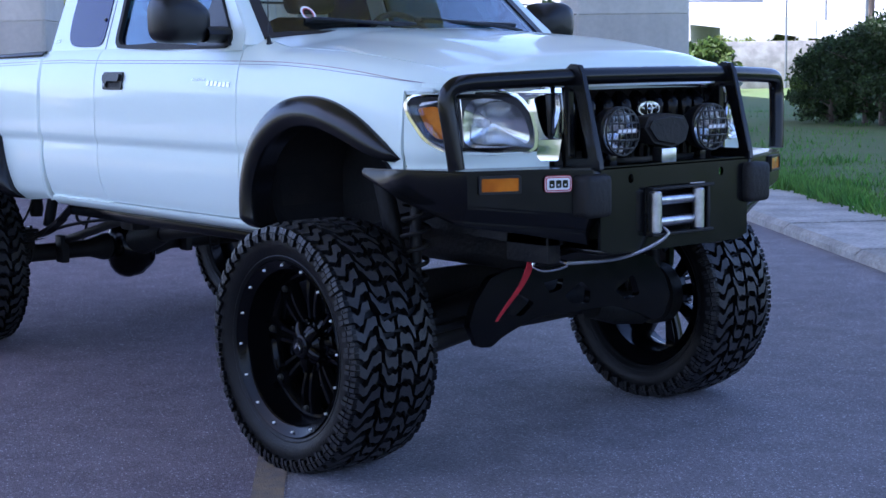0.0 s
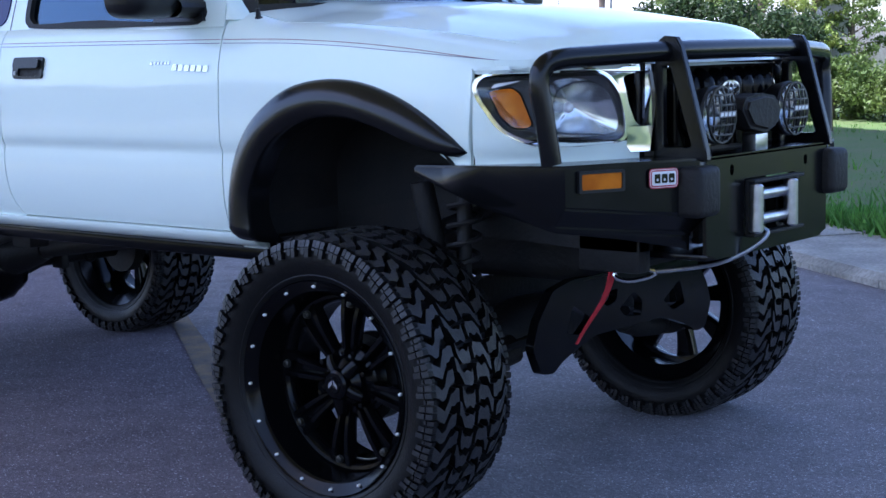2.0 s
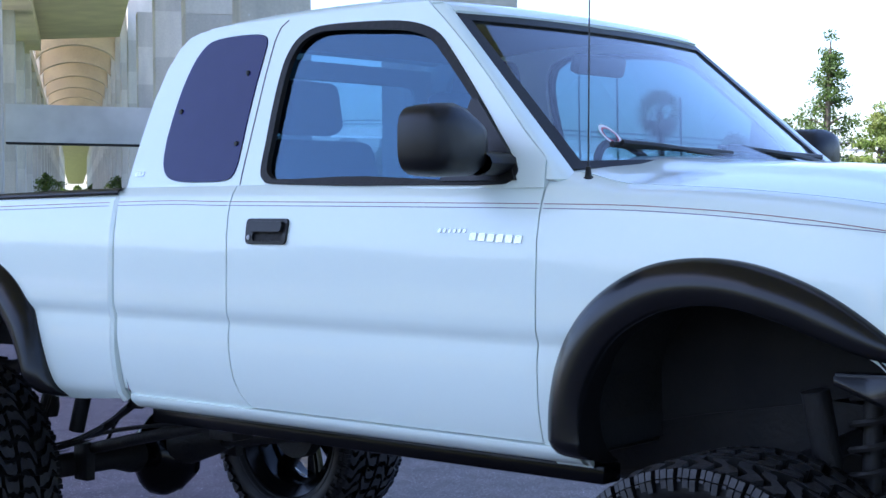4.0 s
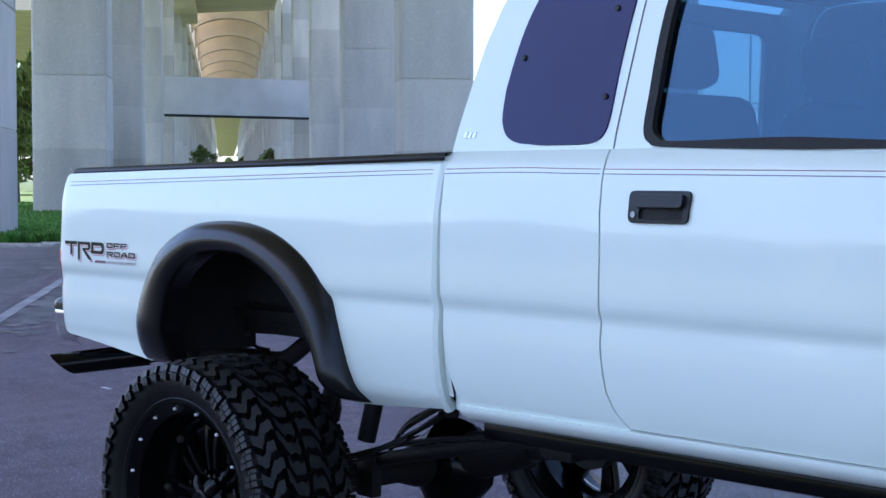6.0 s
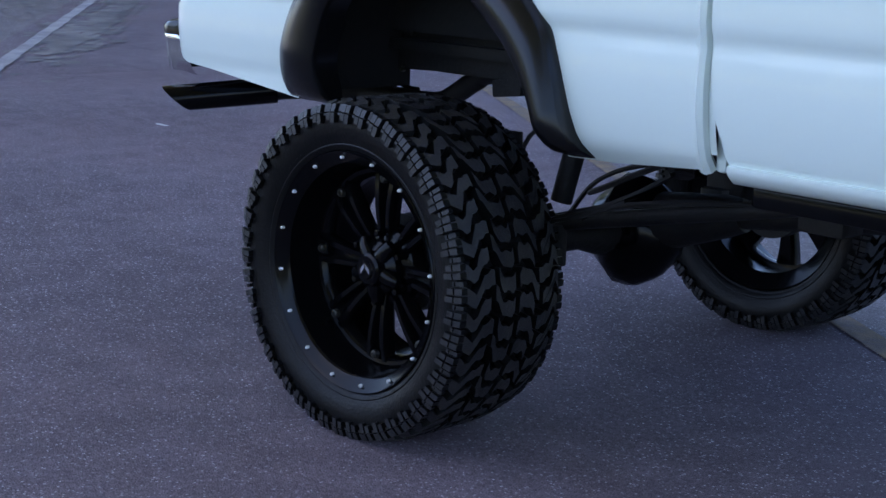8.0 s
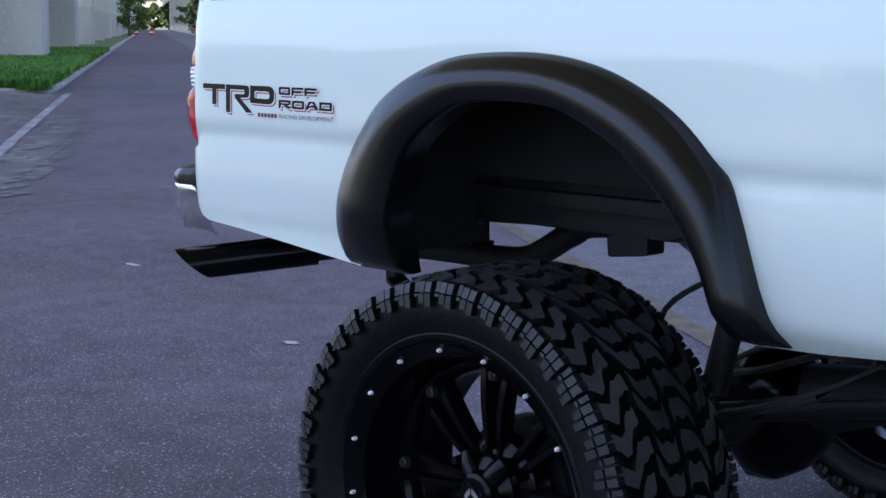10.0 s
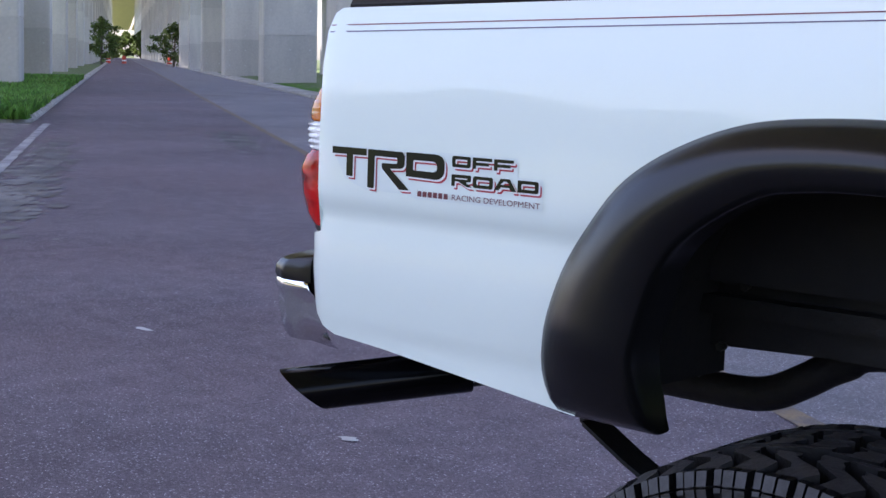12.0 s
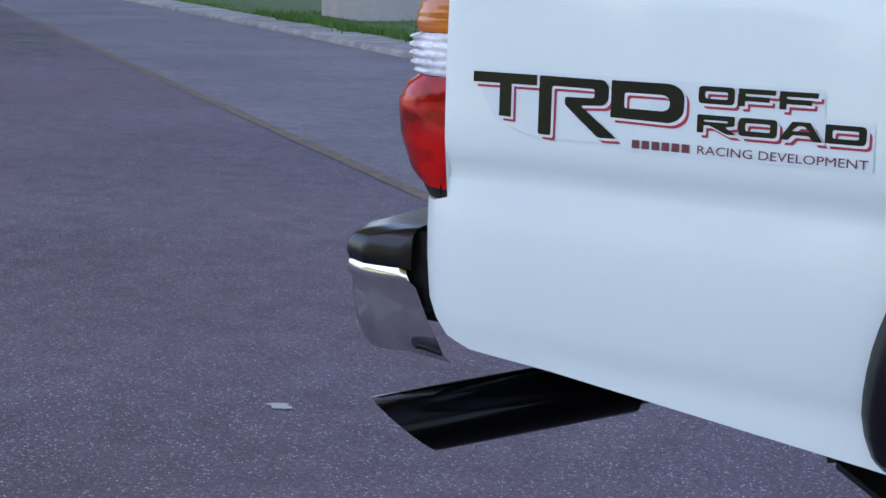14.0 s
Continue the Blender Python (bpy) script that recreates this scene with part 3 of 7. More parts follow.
spots = [sn(S_CORNER + 0.18 + 45 * random.random() ** 1.5, ROAD_L - 0.16 - 9 * random.random() ** 1.3, 0.07) for _ in range(60000)]
grass_patch("grass_left", spots, "shaggy grass round the bridge columns", 0.1, 0.26)


# Unseen verge, placed for the colour it reflects into the body.
verge = grid(30, 14, lambda a, b: sn(-60 + 66 * a, -7.8 - 2.4 * max(0.0, min(1.0, (a - 0.85) / 0.05)) - 60 * b ** 1.5, 0.03 + 0.05 * noise.noise(Vector((a * 30, b * 14, 7)))))
tagged(part("lawn_near", verge, M["dry_lawn"]), "dry sunlit grass verge across the side street", "lawn", kind="structure")

# ---- the bridge ----
def column(s, n0, n1, top, depth=2.6):
    c = empty("bridge_column", None, "tall rectangular concrete bridge column with form joints", "bridge column", "columns under the bridge")
    bm, z, k = bmesh.new(), -0.2, 0
    cn, hw = (n0 + n1) / 2, (n1 - n0) / 2
    heights = [2.6, 2.6, 3.0, 3.2, 3.0, 3.0]
    for h in heights:
        b = min(z + h, top)
        if b - z < 0.1:
            break
        pts = rounded([(-depth / 2, -hw), (depth / 2, -hw), (depth / 2, hw), (-depth / 2, hw)], 0.12, 3)
        lo = [bm.verts.new(sn(s + p[0], cn + p[1], z + 0.02)) for p in pts]
        hi = [bm.verts.new(sn(s + p[0], cn + p[1], b - 0.02)) for p in pts]
        for i in range(len(pts)):
            bm.faces.new((lo[i], lo[(i + 1) % len(pts)], hi[(i + 1) % len(pts)], hi[i]))
        bm.faces.new(hi)
        bm.faces.new(lo[::-1])
        z = b
    bmesh.ops.recalc_face_normals(bm, faces=bm.faces)
    part("shaft", bm, M["concrete"], c)
    core = bmesh.new()
    q = [(-depth / 2 + 0.03, -hw + 0.03), (depth / 2 - 0.03, -hw + 0.03), (depth / 2 - 0.03, hw - 0.03), (-depth / 2 + 0.03, hw - 0.03)]
    lo = [core.verts.new(sn(s + p[0], cn + p[1], -0.2)) for p in q]
    hi = [core.verts.new(sn(s + p[0], cn + p[1], top)) for p in q]
    for i in range(4):
        core.faces.new((lo[i], lo[(i + 1) % 4], hi[(i + 1) % 4], hi[i]))
    bmesh.ops.recalc_face_normals(core, faces=core.faces)
    part("core", core, M["concrete"], c)
    return c


COL_S = [28.2 + 22.9 * i for i in range(30)]
LN0, LN1 = -7.4, -4.8


def right_n(s):
    """The far row of columns draws nearer to the road as it goes."""
    return 6.8 if s < 40 else max(4.7, 5.62 - 0.016 * (s - 51))


for s in COL_S:
    high = 17.0 if s < 140 else 24.0
    column(s, LN0, LN1 - 0.42 * (s < 30), high)
    column(s, right_n(s), right_n(s) + 2.65, high)
# pale patched tie holes on the faces towards the road's near end
for s in COL_S[1:5]:
    for n0 in (LN0, right_n(s)):
        dots = bmesh.new()
        for i in range(3):
            for z in np.arange(0.75, 10.0, 0.95):
                c = sn(s - 1.3 - 0.006, n0 + 0.35 + 0.97 * i, z)
                vs = [dots.verts.new(c + NRM * 0.045 * math.cos(a) + Vector((0, 0, 0.045 * math.sin(a)))) for a in np.linspace(0, 6.283, 8, False)]
                dots.faces.new(vs)
        tagged(part("tie_hole_patches", dots, M["concrete_pale"]), "pale round patches on a concrete column", "patch", kind="stuff")


def crossbeam(s, z0=14.0, z1=20.0):
    """A portal beam between two columns, arched on its underside."""
    n0, n1 = LN1, right_n(s)
    out = [(n0, z1), (n1, z1)] + [(n1 + (n0 - n1) * t, z0 - 1.8 + 1.8 * math.sin(math.pi * t) ** 0.6) for t in np.linspace(0, 1, 17)]
    return sheet(out, [], lambda u, v, d: sn(s - 0.9 + d, u, v), 1.8)


for s in COL_S[7:20]:
    tagged(part("portal_beam", crossbeam(s, 21.5, 24.0), M["concrete_warm"]), "arched concrete beam between two bridge columns", "bridge beam", "beams under the bridge")


def deck_mesh(prof, s0, s1):
    deck = bmesh.new()
    ra = [deck.verts.new(sn(s0, n, z)) for n, z in prof]
    rb = [deck.verts.new(sn(s1, n, z)) for n, z in prof]
    for i in range(len(prof)):
        deck.faces.new((ra[i], ra[(i + 1) % len(prof)], rb[(i + 1) % len(prof)], rb[i]))
    deck.faces.new(ra)
    deck.faces.new(rb[::-1])
    bmesh.ops.recalc_face_normals(deck, faces=deck.faces)
    return deck


# Near, middle and right decks are out of view; edges set for their shade.
near = [(-18.0, 19.4), (-18.0, 18.5), (-9.0, 18.0), (-9.0, 16.9), (-3.4, 16.9), (-3.4, 18.0), (1.5, 18.4), (1.5, 19.4)]
wide = [(-18.0, 19.4), (-18.0, 18.5), (-9.0, 18.0), (-9.0, 16.9), (-3.4, 16.9), (-3.4, 18.0), (4.2, 18.4), (4.2, 19.4)]
right = [(4.8, 19.4), (4.8, 18.4), (5.85, 18.0), (5.85, 16.9), (10.65, 16.9), (10.65, 18.0), (11.6, 18.4), (11.6, 19.4)]
tall = [(-7.2, 25.6), (-7.2, 24.6), (-5.4, 24.0), (5.6, 24.0), (7.2, 24.6), (7.2, 25.6)]
# Unseen deck added behind the columns to shade the far road.
shade_deck = [(-30.0, 19.4), (-30.0, 18.0), (-4.85, 18.0), (-4.85, 19.4)]
slim = [(9.0, 25.6), (9.0, 24.0), (12.0, 24.0), (12.0, 25.6)]
for name, prof, s0, s1 in (("bridge_deck_left", near, -45, 20), ("bridge_deck_middle", wide, 20, 150), ("bridge_deck_right", right, -45, 20), ("bridge_deck_far", tall, 150, 1500), ("bridge_deck_ramp", slim, 150, 1500), ("bridge_deck_flank", shade_deck, 150, 460)):
    tagged(part(name, deck_mesh(prof, s0, s1), M["concrete_warm"]), "overhead concrete deck with its girder, shading the ground below", "bridge deck", kind="structure")
girder = empty("crossing_girder", None, "pale concrete box girder crossing over the road", "bridge beam")
part("web", sheet([(LN1 - 0.3, 6.12), (18.0, 5.95), (18.0, 8.75), (LN1 - 0.3, 8.85)], [], lambda u, v, d: sn(109.0 + d + 0.25 * u, u, v), 1.4), M["concrete_pale"], girder)
part("bearing_strip", sheet([(LN1 - 0.3, 5.98), (18.0, 5.81), (18.0, 5.95), (LN1 - 0.3, 6.12)], [], lambda u, v, d: sn(109.0 + d + 0.25 * u, u, v), 1.4), M["under"], girder, "dark strip along the lower edge")


# ---- the truck: body ----
truck = empty("pickup_truck", None, "lifted white extended-cab pickup with black flares, parked on asphalt", "pickup truck")
AXF, AXR, HUB, TYRE_R = 3.10, 0.0, 0.412, 0.424
STRIPE = [(-1.1, 1.345), (0.86, 1.384), (1.42, 1.382), (2.53, 1.370), (2.90, 1.359), (3.23, 1.332), (3.53, 1.290), (3.60, 1.281), (3.66, 1.273), (3.8, 1.262)]
STRIPE = [(p.x, p.y) for p in smooth_path([(x, z, 0) for x, z in STRIPE], 6)]
PROFILE = [(0.70, 0.715), (0.745, 0.752), (0.775, 0.785), (0.80, 0.799), (0.86, 0.814), (0.93, 0.821), (0.985, 0.8205), (1.02, 0.8165), (1.033, 0.8155), (1.046, 0.8215), (1.06, 0.8255), (1.075, 0.827), (1.15, 0.826), (1.28, 0.820), (1.34, 0.808), (1.375, 0.797), (1.40, 0.782), (1.425, 0.757)]
ZROWS = [0.70, 0.73, 0.745, 0.76, 0.775, 0.79, 0.80, 0.83, 0.87, 0.91, 0.95, 0.985, 1.005, 1.02, 1.033, 1.045, 1.058, 1.07, 1.10, 1.15, 1.21, 1.28, 1.31, 1.34, 1.36, 1.375, 1.39, 1.40, 1.413, 1.425]


def smooth01(t):
    t = min(max(t, 0.0), 1.0)
    return t * t * (3 - 2 * t)


PLAN = smooth_path([(3.20, -0.822, 0), (3.32, -0.816, 0), (3.42, -0.80, 0), (3.50, -0.77, 0), (3.575, -0.72, 0), (3.64, -0.655, 0), (3.70, -0.555, 0), (3.735, -0.45, 0), (3.77, -0.33, 0), (3.792, -0.18, 0), (3.80, 0, 0)], 6)


def plan_y(x):
    return -lerp_table([(p.x, p.y) for p in PLAN], x)


def plan_x(y):
    return lerp_table([(p.y, p.x) for p in PLAN], -abs(y))


def half_width(x, z):
    y = lerp_table(PROFILE, max(z, 0.83) if x < -0.45 else z)
    if x > 3.2:
        y *= plan_y(x) / 0.822
    if x < -0.97:
        t = min(1.0, (-0.97 - x) / 0.10)
        y -= 0.075 * (1 - math.sqrt(max(0.0, 1 - t * t)))
    return y


ARCH_F = [(2.64, 0.70), (2.615, 0.9), (2.66, 1.03), (2.75, 1.12), (2.88, 1.185), (3.01, 1.205), (3.14, 1.19), (3.26, 1.135), (3.35, 1.06), (3.40, 1.02), (3.43, 0.98)]
ARCH_R = [(-0.465, 0.70), (-0.46, 0.9), (-0.40, 1.05), (-0.29, 1.145), (-0.13, 1.185), (0.01, 1.185), (0.15, 1.16), (0.28, 1.10), (0.36, 1.02), (0.41, 0.88), (0.455, 0.70)]


def side_panel(x0, x1, bottom, top, nx=60, extra=()):
    xs = sorted(set([x0 + (x1 - x0) * i / (nx - 1) for i in range(nx)] + [e for e in extra if x0 < e < x1]))
    bm = bmesh.new()
    cols = []
    for x in xs:
        lo, hi = bottom(x), top(x)
        rows = []
        for z in ZROWS:
            zz = 0.985 - (0.985 - z) * (0.985 - lo) / 0.285 if z < 0.985 and lo < 0.95 else z
            zz = min(max(zz, lo), hi)
            rows.append(bm.verts.new((x, -half_width(x, zz), zz)))
        cols.append(rows)
    for a, b in zip(cols, cols[1:]):
        for k in range(len(ZROWS) - 1):
            bm.faces.new((a[k], b[k], b[k + 1], a[k + 1]))
    bmesh.ops.remove_doubles(bm, verts=bm.verts, dist=1e-6)
    bmesh.ops.dissolve_degenerate(bm, dist=1e-6, edges=bm.edges)
    bmesh.ops.recalc_face_normals(bm, faces=bm.faces)
    if sum(f.normal.y for f in bm.faces) > 0:
        bmesh.ops.reverse_faces(bm, faces=bm.faces)
    return bm


def thicken(obs, t=0.012, crisp=True):
    for o in obs:
        s = o.modifiers.new("thick", "SOLIDIFY")
        s.thickness, s.offset = t, -1.0
        if crisp:
            o.modifiers.new("crisp", "EDGE_SPLIT").split_angle = radians(40)
    return obs


def arch_over(tab, base):
    def f(x):
        z = base(x)
        if tab[0][0] <= x <= tab[-1][0]:
            z = max(z, lerp_table(tab, x))
        return z
    return f


def bed_bottom(x):
    if x < -0.3:
        return lerp_table([(-1.068, 0.925), (-1.055, 0.88), (-1.02, 0.838), (-0.98, 0.826), (-0.87, 0.818), (-0.45, 0.775)], x)
    return lerp_table([(0.4, 0.735), (0.6, 0.742), (0.86, 0.765)], x)


def bed_top(x):
    return lerp_table([(-1.068, 0.992), (-1.034, 0.993), (-1.0095, 1.000), (-1.009, 1.262), (-1.0085, 1.335), (-1.0, 1.362), (-0.98, 1.372), (0.84, 1.405)], x)


bed = side_panel(-1.068, 0.862, arch_over(ARCH_R, bed_bottom), bed_top, 110, [-0.4649, -0.4601, 0.455, -1.034, -1.0095, -1.009, -1.0085, -1.05, -1.06, -1.01])
thicken(both("bed_side", bed, M["white"], truck))
# rolled front edge of the bed beside the cab gap
edge = [(0.862, -half_width(0.8, z) + 0.0, z) for z in np.linspace(0.765, 1.405, 24)]
both("bed_corner", tube([(0.856, y + 0.016, z) for x, y, z in edge], 0.018, 8), M["white"], truck)
rail = grid(30, 9, lambda u, v: (lambda x, a: Vector((x, -0.762 + 0.03 * math.cos(a), bed_top(x) + 0.004 + 0.016 * math.sin(a))))(-1.035 + 1.90 * u, math.pi * 1.15 * (1 - v) - 0.1))
both("bed_rail_cap", clean(rail), M["plastic"], truck, "black plastic bed rail cap")
part("bed_floor", sheet([(-1.0, -0.74), (-0.50, -0.74), (-0.50, -0.49), (0.50, -0.49), (0.50, -0.74), (0.83, -0.74), (0.83, 0.74), (0.50, 0.74), (0.50, 0.49), (-0.50, 0.49), (-0.50, 0.74), (-1.0, 0.74)], [], lambda u, v, d: Vector((u, v, 0.93 - d)), 0.03), M["under"], truck)
both("bed_gap_filler", clean(grid(2, 12, lambda u, v: Vector((0.825 + 0.065 * u, -(half_width(0.85, 0.80 + 0.53 * v) - 0.020), 0.80 + 0.53 * v)))), M["white"], truck)
part("bed_front_wall", box(0.80, -0.76, 0.90, 0.83, 0.76, 1.40, 0.008), M["white"], truck)
part("tailgate", box(-1.062, -0.66, 0.90, -1.02, 0.66, 1.37, 0.014, 3), M["white"], truck)
part("bed_sill", box(-1.035, -0.70, 0.83, -1.0, 0.70, 0.905, 0.01), M["white"], truck)


# cab
CAB_R = [(0.70, 0.955), (0.745, 0.948), (0.795, 0.924), (0.83, 0.916), (0.863, 0.905), (0.958, 0.890), (1.08, 0.884), (1.19, 0.882), (1.326, 0.880), (1.39, 0.868), (1.425, 0.838)]
DOOR_R = [(0.79, 1.480), (0.81, 1.460), (0.835, 1.438), (0.88, 1.422), (0.975, 1.411), (1.05, 1.411), (1.18, 1.412), (1.30, 1.406), (1.386, 1.398), (1.425, 1.386)]


def lower_panel(left, right, z0, z1, nx=14, gap=0.0025):
    zs = [z for z in ZROWS if z0 < z < z1]
    zs = [z0] + zs + [z1]
    bm = bmesh.new()
    rows = []
    for z in zs:
        a, b = left(z) + gap, right(z) - gap
        rows.append([bm.verts.new((a + (b - a) * i / (nx - 1), -half_width(a + (b - a) * i / (nx - 1), z), z)) for i in range(nx)])
    for r0, r1 in zip(rows, rows[1:]):
        for k in range(nx - 1):
            bm.faces.new((r0[k], r0[k + 1], r1[k + 1], r1[k]))
    bmesh.ops.recalc_face_normals(bm, faces=bm.faces)
    if sum(f.normal.y for f in bm.faces) > 0:
        bmesh.ops.reverse_faces(bm, faces=bm.faces)
    return bm


cab_rear = lambda z: lerp_table(CAB_R, z)
door_rear = lambda z: lerp_table(DOOR_R, z)
door_front = lambda z: lerp_table([(0.78, 2.5275), (1.37, 2.5275), (1.425, 2.520)], z)
thicken(both("cab_corner_panel", lower_panel(cab_rear, door_rear, 0.785, 1.425), M["white"], truck))
door_low = lower_panel(door_rear, door_front, 0.790, 1.425, 26)
doors = [empty("door"), empty("door")]
for d, bm in zip(doors, (door_low, mirror(door_low))):
    d.parent = truck
    thicken([part("door_skin", bm, M["white"], d)])
rocker = grid(40, 8, lambda u, v: Vector((0.93 + 1.70 * u, -[0.735, 0.755, 0.772, 0.783, 0.795, 0.801, 0.801, 0.78][int(round(v * 7))], [0.742, 0.742, 0.746, 0.754, 0.765, 0.775, 0.785, 0.789][int(round(v * 7))])))
both("rocker_panel", clean(rocker), M["white"], truck)
both("sill_rail", box(0.95, -0.735, 0.694, 2.66, -0.66, 0.742, 0.008), M["rim"], truck, "dark sill rail under the cab")


def fender_bottom(x):
    return lerp_table([(2.5, 0.735), (2.66, 0.735), (3.46, 1.0), (3.4645, 1.0), (3.465, 1.262), (3.8, 1.262)], x)


def fender_side(x0, x1, nx):
    xs = [x0 + (x1 - x0) * i / (nx - 1) for i in range(nx)]
    bm, cols = bmesh.new(), []
    for x in xs:
        lo = arch_over(ARCH_F, fender_bottom)(x)
        hi = lerp_table(STRIPE, x)
        k = (hi - 0.70) / (1.37 - 0.70)
        rows = []
        for z in ZROWS:
            if z > 1.37:
                break
            if z > 1.07:
                zz = 1.07 + (z - 1.07) * (hi - 1.07) / (1.37 - 1.07)
            else:
                zz = z
            zz = min(max(zz, lo), max(hi, lo))
            y = half_width(x, z if z > 1.07 else zz)
            rows.append(bm.verts.new((x, -y, zz)))
        w = plan_y(x) / 0.822 if x > 3.2 else 1.0
        b = smooth01((2.74 - x) / 0.20)
        for dy, dz, up in ((0.776, 0.017, 0.020), (0.752, 0.029, 0.026), (0.728, 0.037, 0.030), (0.705, 0.043, 0.032)):
            rows.append(bm.verts.new((x, -(dy + 0.006 * b) * w, hi + dz + up * b)))
        cols.append(rows)
    for a, b in zip(cols, cols[1:]):
        for k in range(len(a) - 1):
            bm.faces.new((a[k], b[k], b[k + 1], a[k + 1]))
    bmesh.ops.remove_doubles(bm, verts=bm.verts, dist=1e-6)
    bmesh.ops.dissolve_degenerate(bm, dist=1e-6, edges=bm.edges)
    bmesh.ops.recalc_face_normals(bm, faces=bm.faces)
    if sum(f.normal.y for f in bm.faces) > 0:
        bmesh.ops.reverse_faces(bm, faces=bm.faces)
    return bm


thicken(both("front_fender", fender_side(2.529, 3.645, 84), M["white"], truck), 0.01)


def hood_z(x, y):
    s = lerp_table(STRIPE, x)
    w = (plan_y(x) / 0.822 if x > 3.2 else 1.0) * 0.703
    t = min(abs(y) / w, 1.0)
    z = s + 0.044 + 0.058 * (1 - t ** 2.4) + 0.032 * smooth01((2.74 - x) / 0.20) * t
    bulge = 0.010 * smooth01((0.50 - abs(y)) / 0.12)
    xf = plan_x(y)
    z += bulge
    z -= max(0.0, z - 1.268) * smooth01((x - (xf - 0.15)) / 0.15) ** 1.8
    return z


def hood_pt(u, v):
    y = -0.70 + 1.40 * v
    xf = plan_x(y) - 0.005
    x = 2.535 + (xf - 2.535) * u
    if x > 3.2:
        y2 = y * min(1.0, plan_y(min(x, 3.5)) / 0.822)
        xf = plan_x(y2) - 0.005
        x = 2.535 + (xf - 2.535) * u
        y = y2
    return Vector((x, y, hood_z(x, y)))


thicken([part("hood", clean(grid(50, 41, hood_pt)), M["white"], truck)], 0.012)
cowl = grid(20, 6, lambda u, v: Vector((2.44 + 0.18 * v - 0.03 * 0, -0.70 + 1.40 * u, 1.400 + 0.055 * (1 - (2 * u - 1) ** 2) + 0.02 * math.sin(math.pi * v) - 0.012 * v)))
part("cowl", clean(cowl), M["plastic"], truck, "black cowl under the wipers")

for_corner = grid(10, 5, lambda u, v: Vector((2.425 + 0.115 * u, -[0.770, 0.757, 0.735, 0.705, 0.66][int(round(v * 4))], [1.413, 1.427, 1.437, 1.446, 1.451][int(round(v * 4))])))
both("cowl_corner", clean(for_corner), M["white"], truck)

# greenhouse
def gh_y(x, z):
    return 0.748 + 0.028 * (x - 1.5) - 0.315 * (z - 1.437)


def gh(u, v, d):
    return Vector((u, -gh_y(u, v) + d, v))


REAR_EDGE = [(1.405, 0.832), (1.51, 0.841), (1.61, 0.855), (1.70, 0.870), (1.80, 0.902), (1.865, 0.942), (1.895, 0.980), (1.908, 1.03), (1.914, 1.10), (1.917, 1.25)]
FRONT_EDGE = [(1.405, 2.524), (1.475, 2.514), (1.547, 2.428), (1.67, 2.298), (1.774, 2.182), (1.858, 2.078), (1.917, 2.00)]
QWIN = [(0.986, 1.58), (0.992, 1.52), (1.004, 1.485), (1.030, 1.457), (1.075, 1.442), (1.145, 1.437), (1.22, 1.436), (1.295, 1.437), (1.335, 1.445), (1.354, 1.468), (1.359, 1.51), (1.358, 1.60), (1.361, 1.72), (1.367, 1.81), (1.368, 1.848), (1.357, 1.868), (1.325, 1.879), (1.27, 1.883), (1.20, 1.884), (1.125, 1.880), (1.083, 1.868), (1.050, 1.838), (1.026, 1.795), (1.006, 1.735), (0.993, 1.66)]
DWIN = [(1.471, 1.55), (1.473, 1.49), (1.480, 1.458), (1.500, 1.440), (1.545, 1.430), (1.80, 1.425), (2.10, 1.420), (2.36, 1.416), (2.405, 1.422), (2.426, 1.440), (2.420, 1.466), (2.36, 1.530), (2.29, 1.604), (2.215, 1.680), (2.13, 1.762), (2.068, 1.816), (2.00, 1.846), (1.91, 1.864), (1.756, 1.875), (1.628, 1.879), (1.562, 1.873), (1.510, 1.849), (1.480, 1.806), (1.468, 1.75), (1.466, 1.65)]
QWIN = [(p.x, p.y) for p in smooth_path([(x, z, 0) for x, z in QWIN + QWIN[:1]], 3)[:-1]]
DWIN = [(p.x, p.y) for p in smooth_path([(x, z, 0) for x, z in DWIN + DWIN[:1]], 3)[:-1]]
ring = [(x, z) for z, x in REAR_EDGE] + [(x, z) for z, x in FRONT_EDGE[::-1]]
side = sheet(ring, [QWIN, DWIN], gh, 0.028)
both("cab_side_frame", side, M["white"], truck)


def scale_loop(loop, d):
    c = sum((Vector(p) for p in loop), Vector((0, 0))) / len(loop)
    return [c + (Vector(p) - c) * (1 + d / max((Vector(p) - c).length, 1e-6)) for p in loop]


both("quarter_window", sheet(scale_loop(QWIN, -0.002), [], lambda u, v, d: gh(u, v, d - 0.004), 0.005), M["glass_dark"], truck, "dark tinted quarter window")
for x, z in ((1.031, 1.658), (1.312, 1.762), (1.333, 1.549)):
    both("window_latch", lathe([(0.0, -0.010), (0.006, -0.010), (0.008, -0.006), (0.008, 0.004)], 10, None, "y"), M["plastic"], truck)
    for o in list(truck.children)[-2:]:
        sy = -1 if o is truck.children[-2] else 1
        o.location = (x, sy * gh_y(x, z), z)
door_seal = sheet(scale_loop(DWIN, 0.006), [scale_loop(DWIN, -0.020)], lambda u, v, d: gh(u, v, d - 0.006), 0.02)
seals = (door_seal, mirror(door_seal))
pane = sheet(scale_loop(DWIN, -0.017), [], lambda u, v, d: gh(u, v, d + 0.012), 0.004)
panes = (pane, mirror(pane))
for d, s1, p1 in zip(doors, seals, panes):
    part("window_seal", s1, M["under"], d, "black rubber window seal")
    o = part("door_glass", p1, M["glass_sky_tint"], d, "tinted door glass with the blue of reflected sky in its colour")
    o.visible_shadow = False
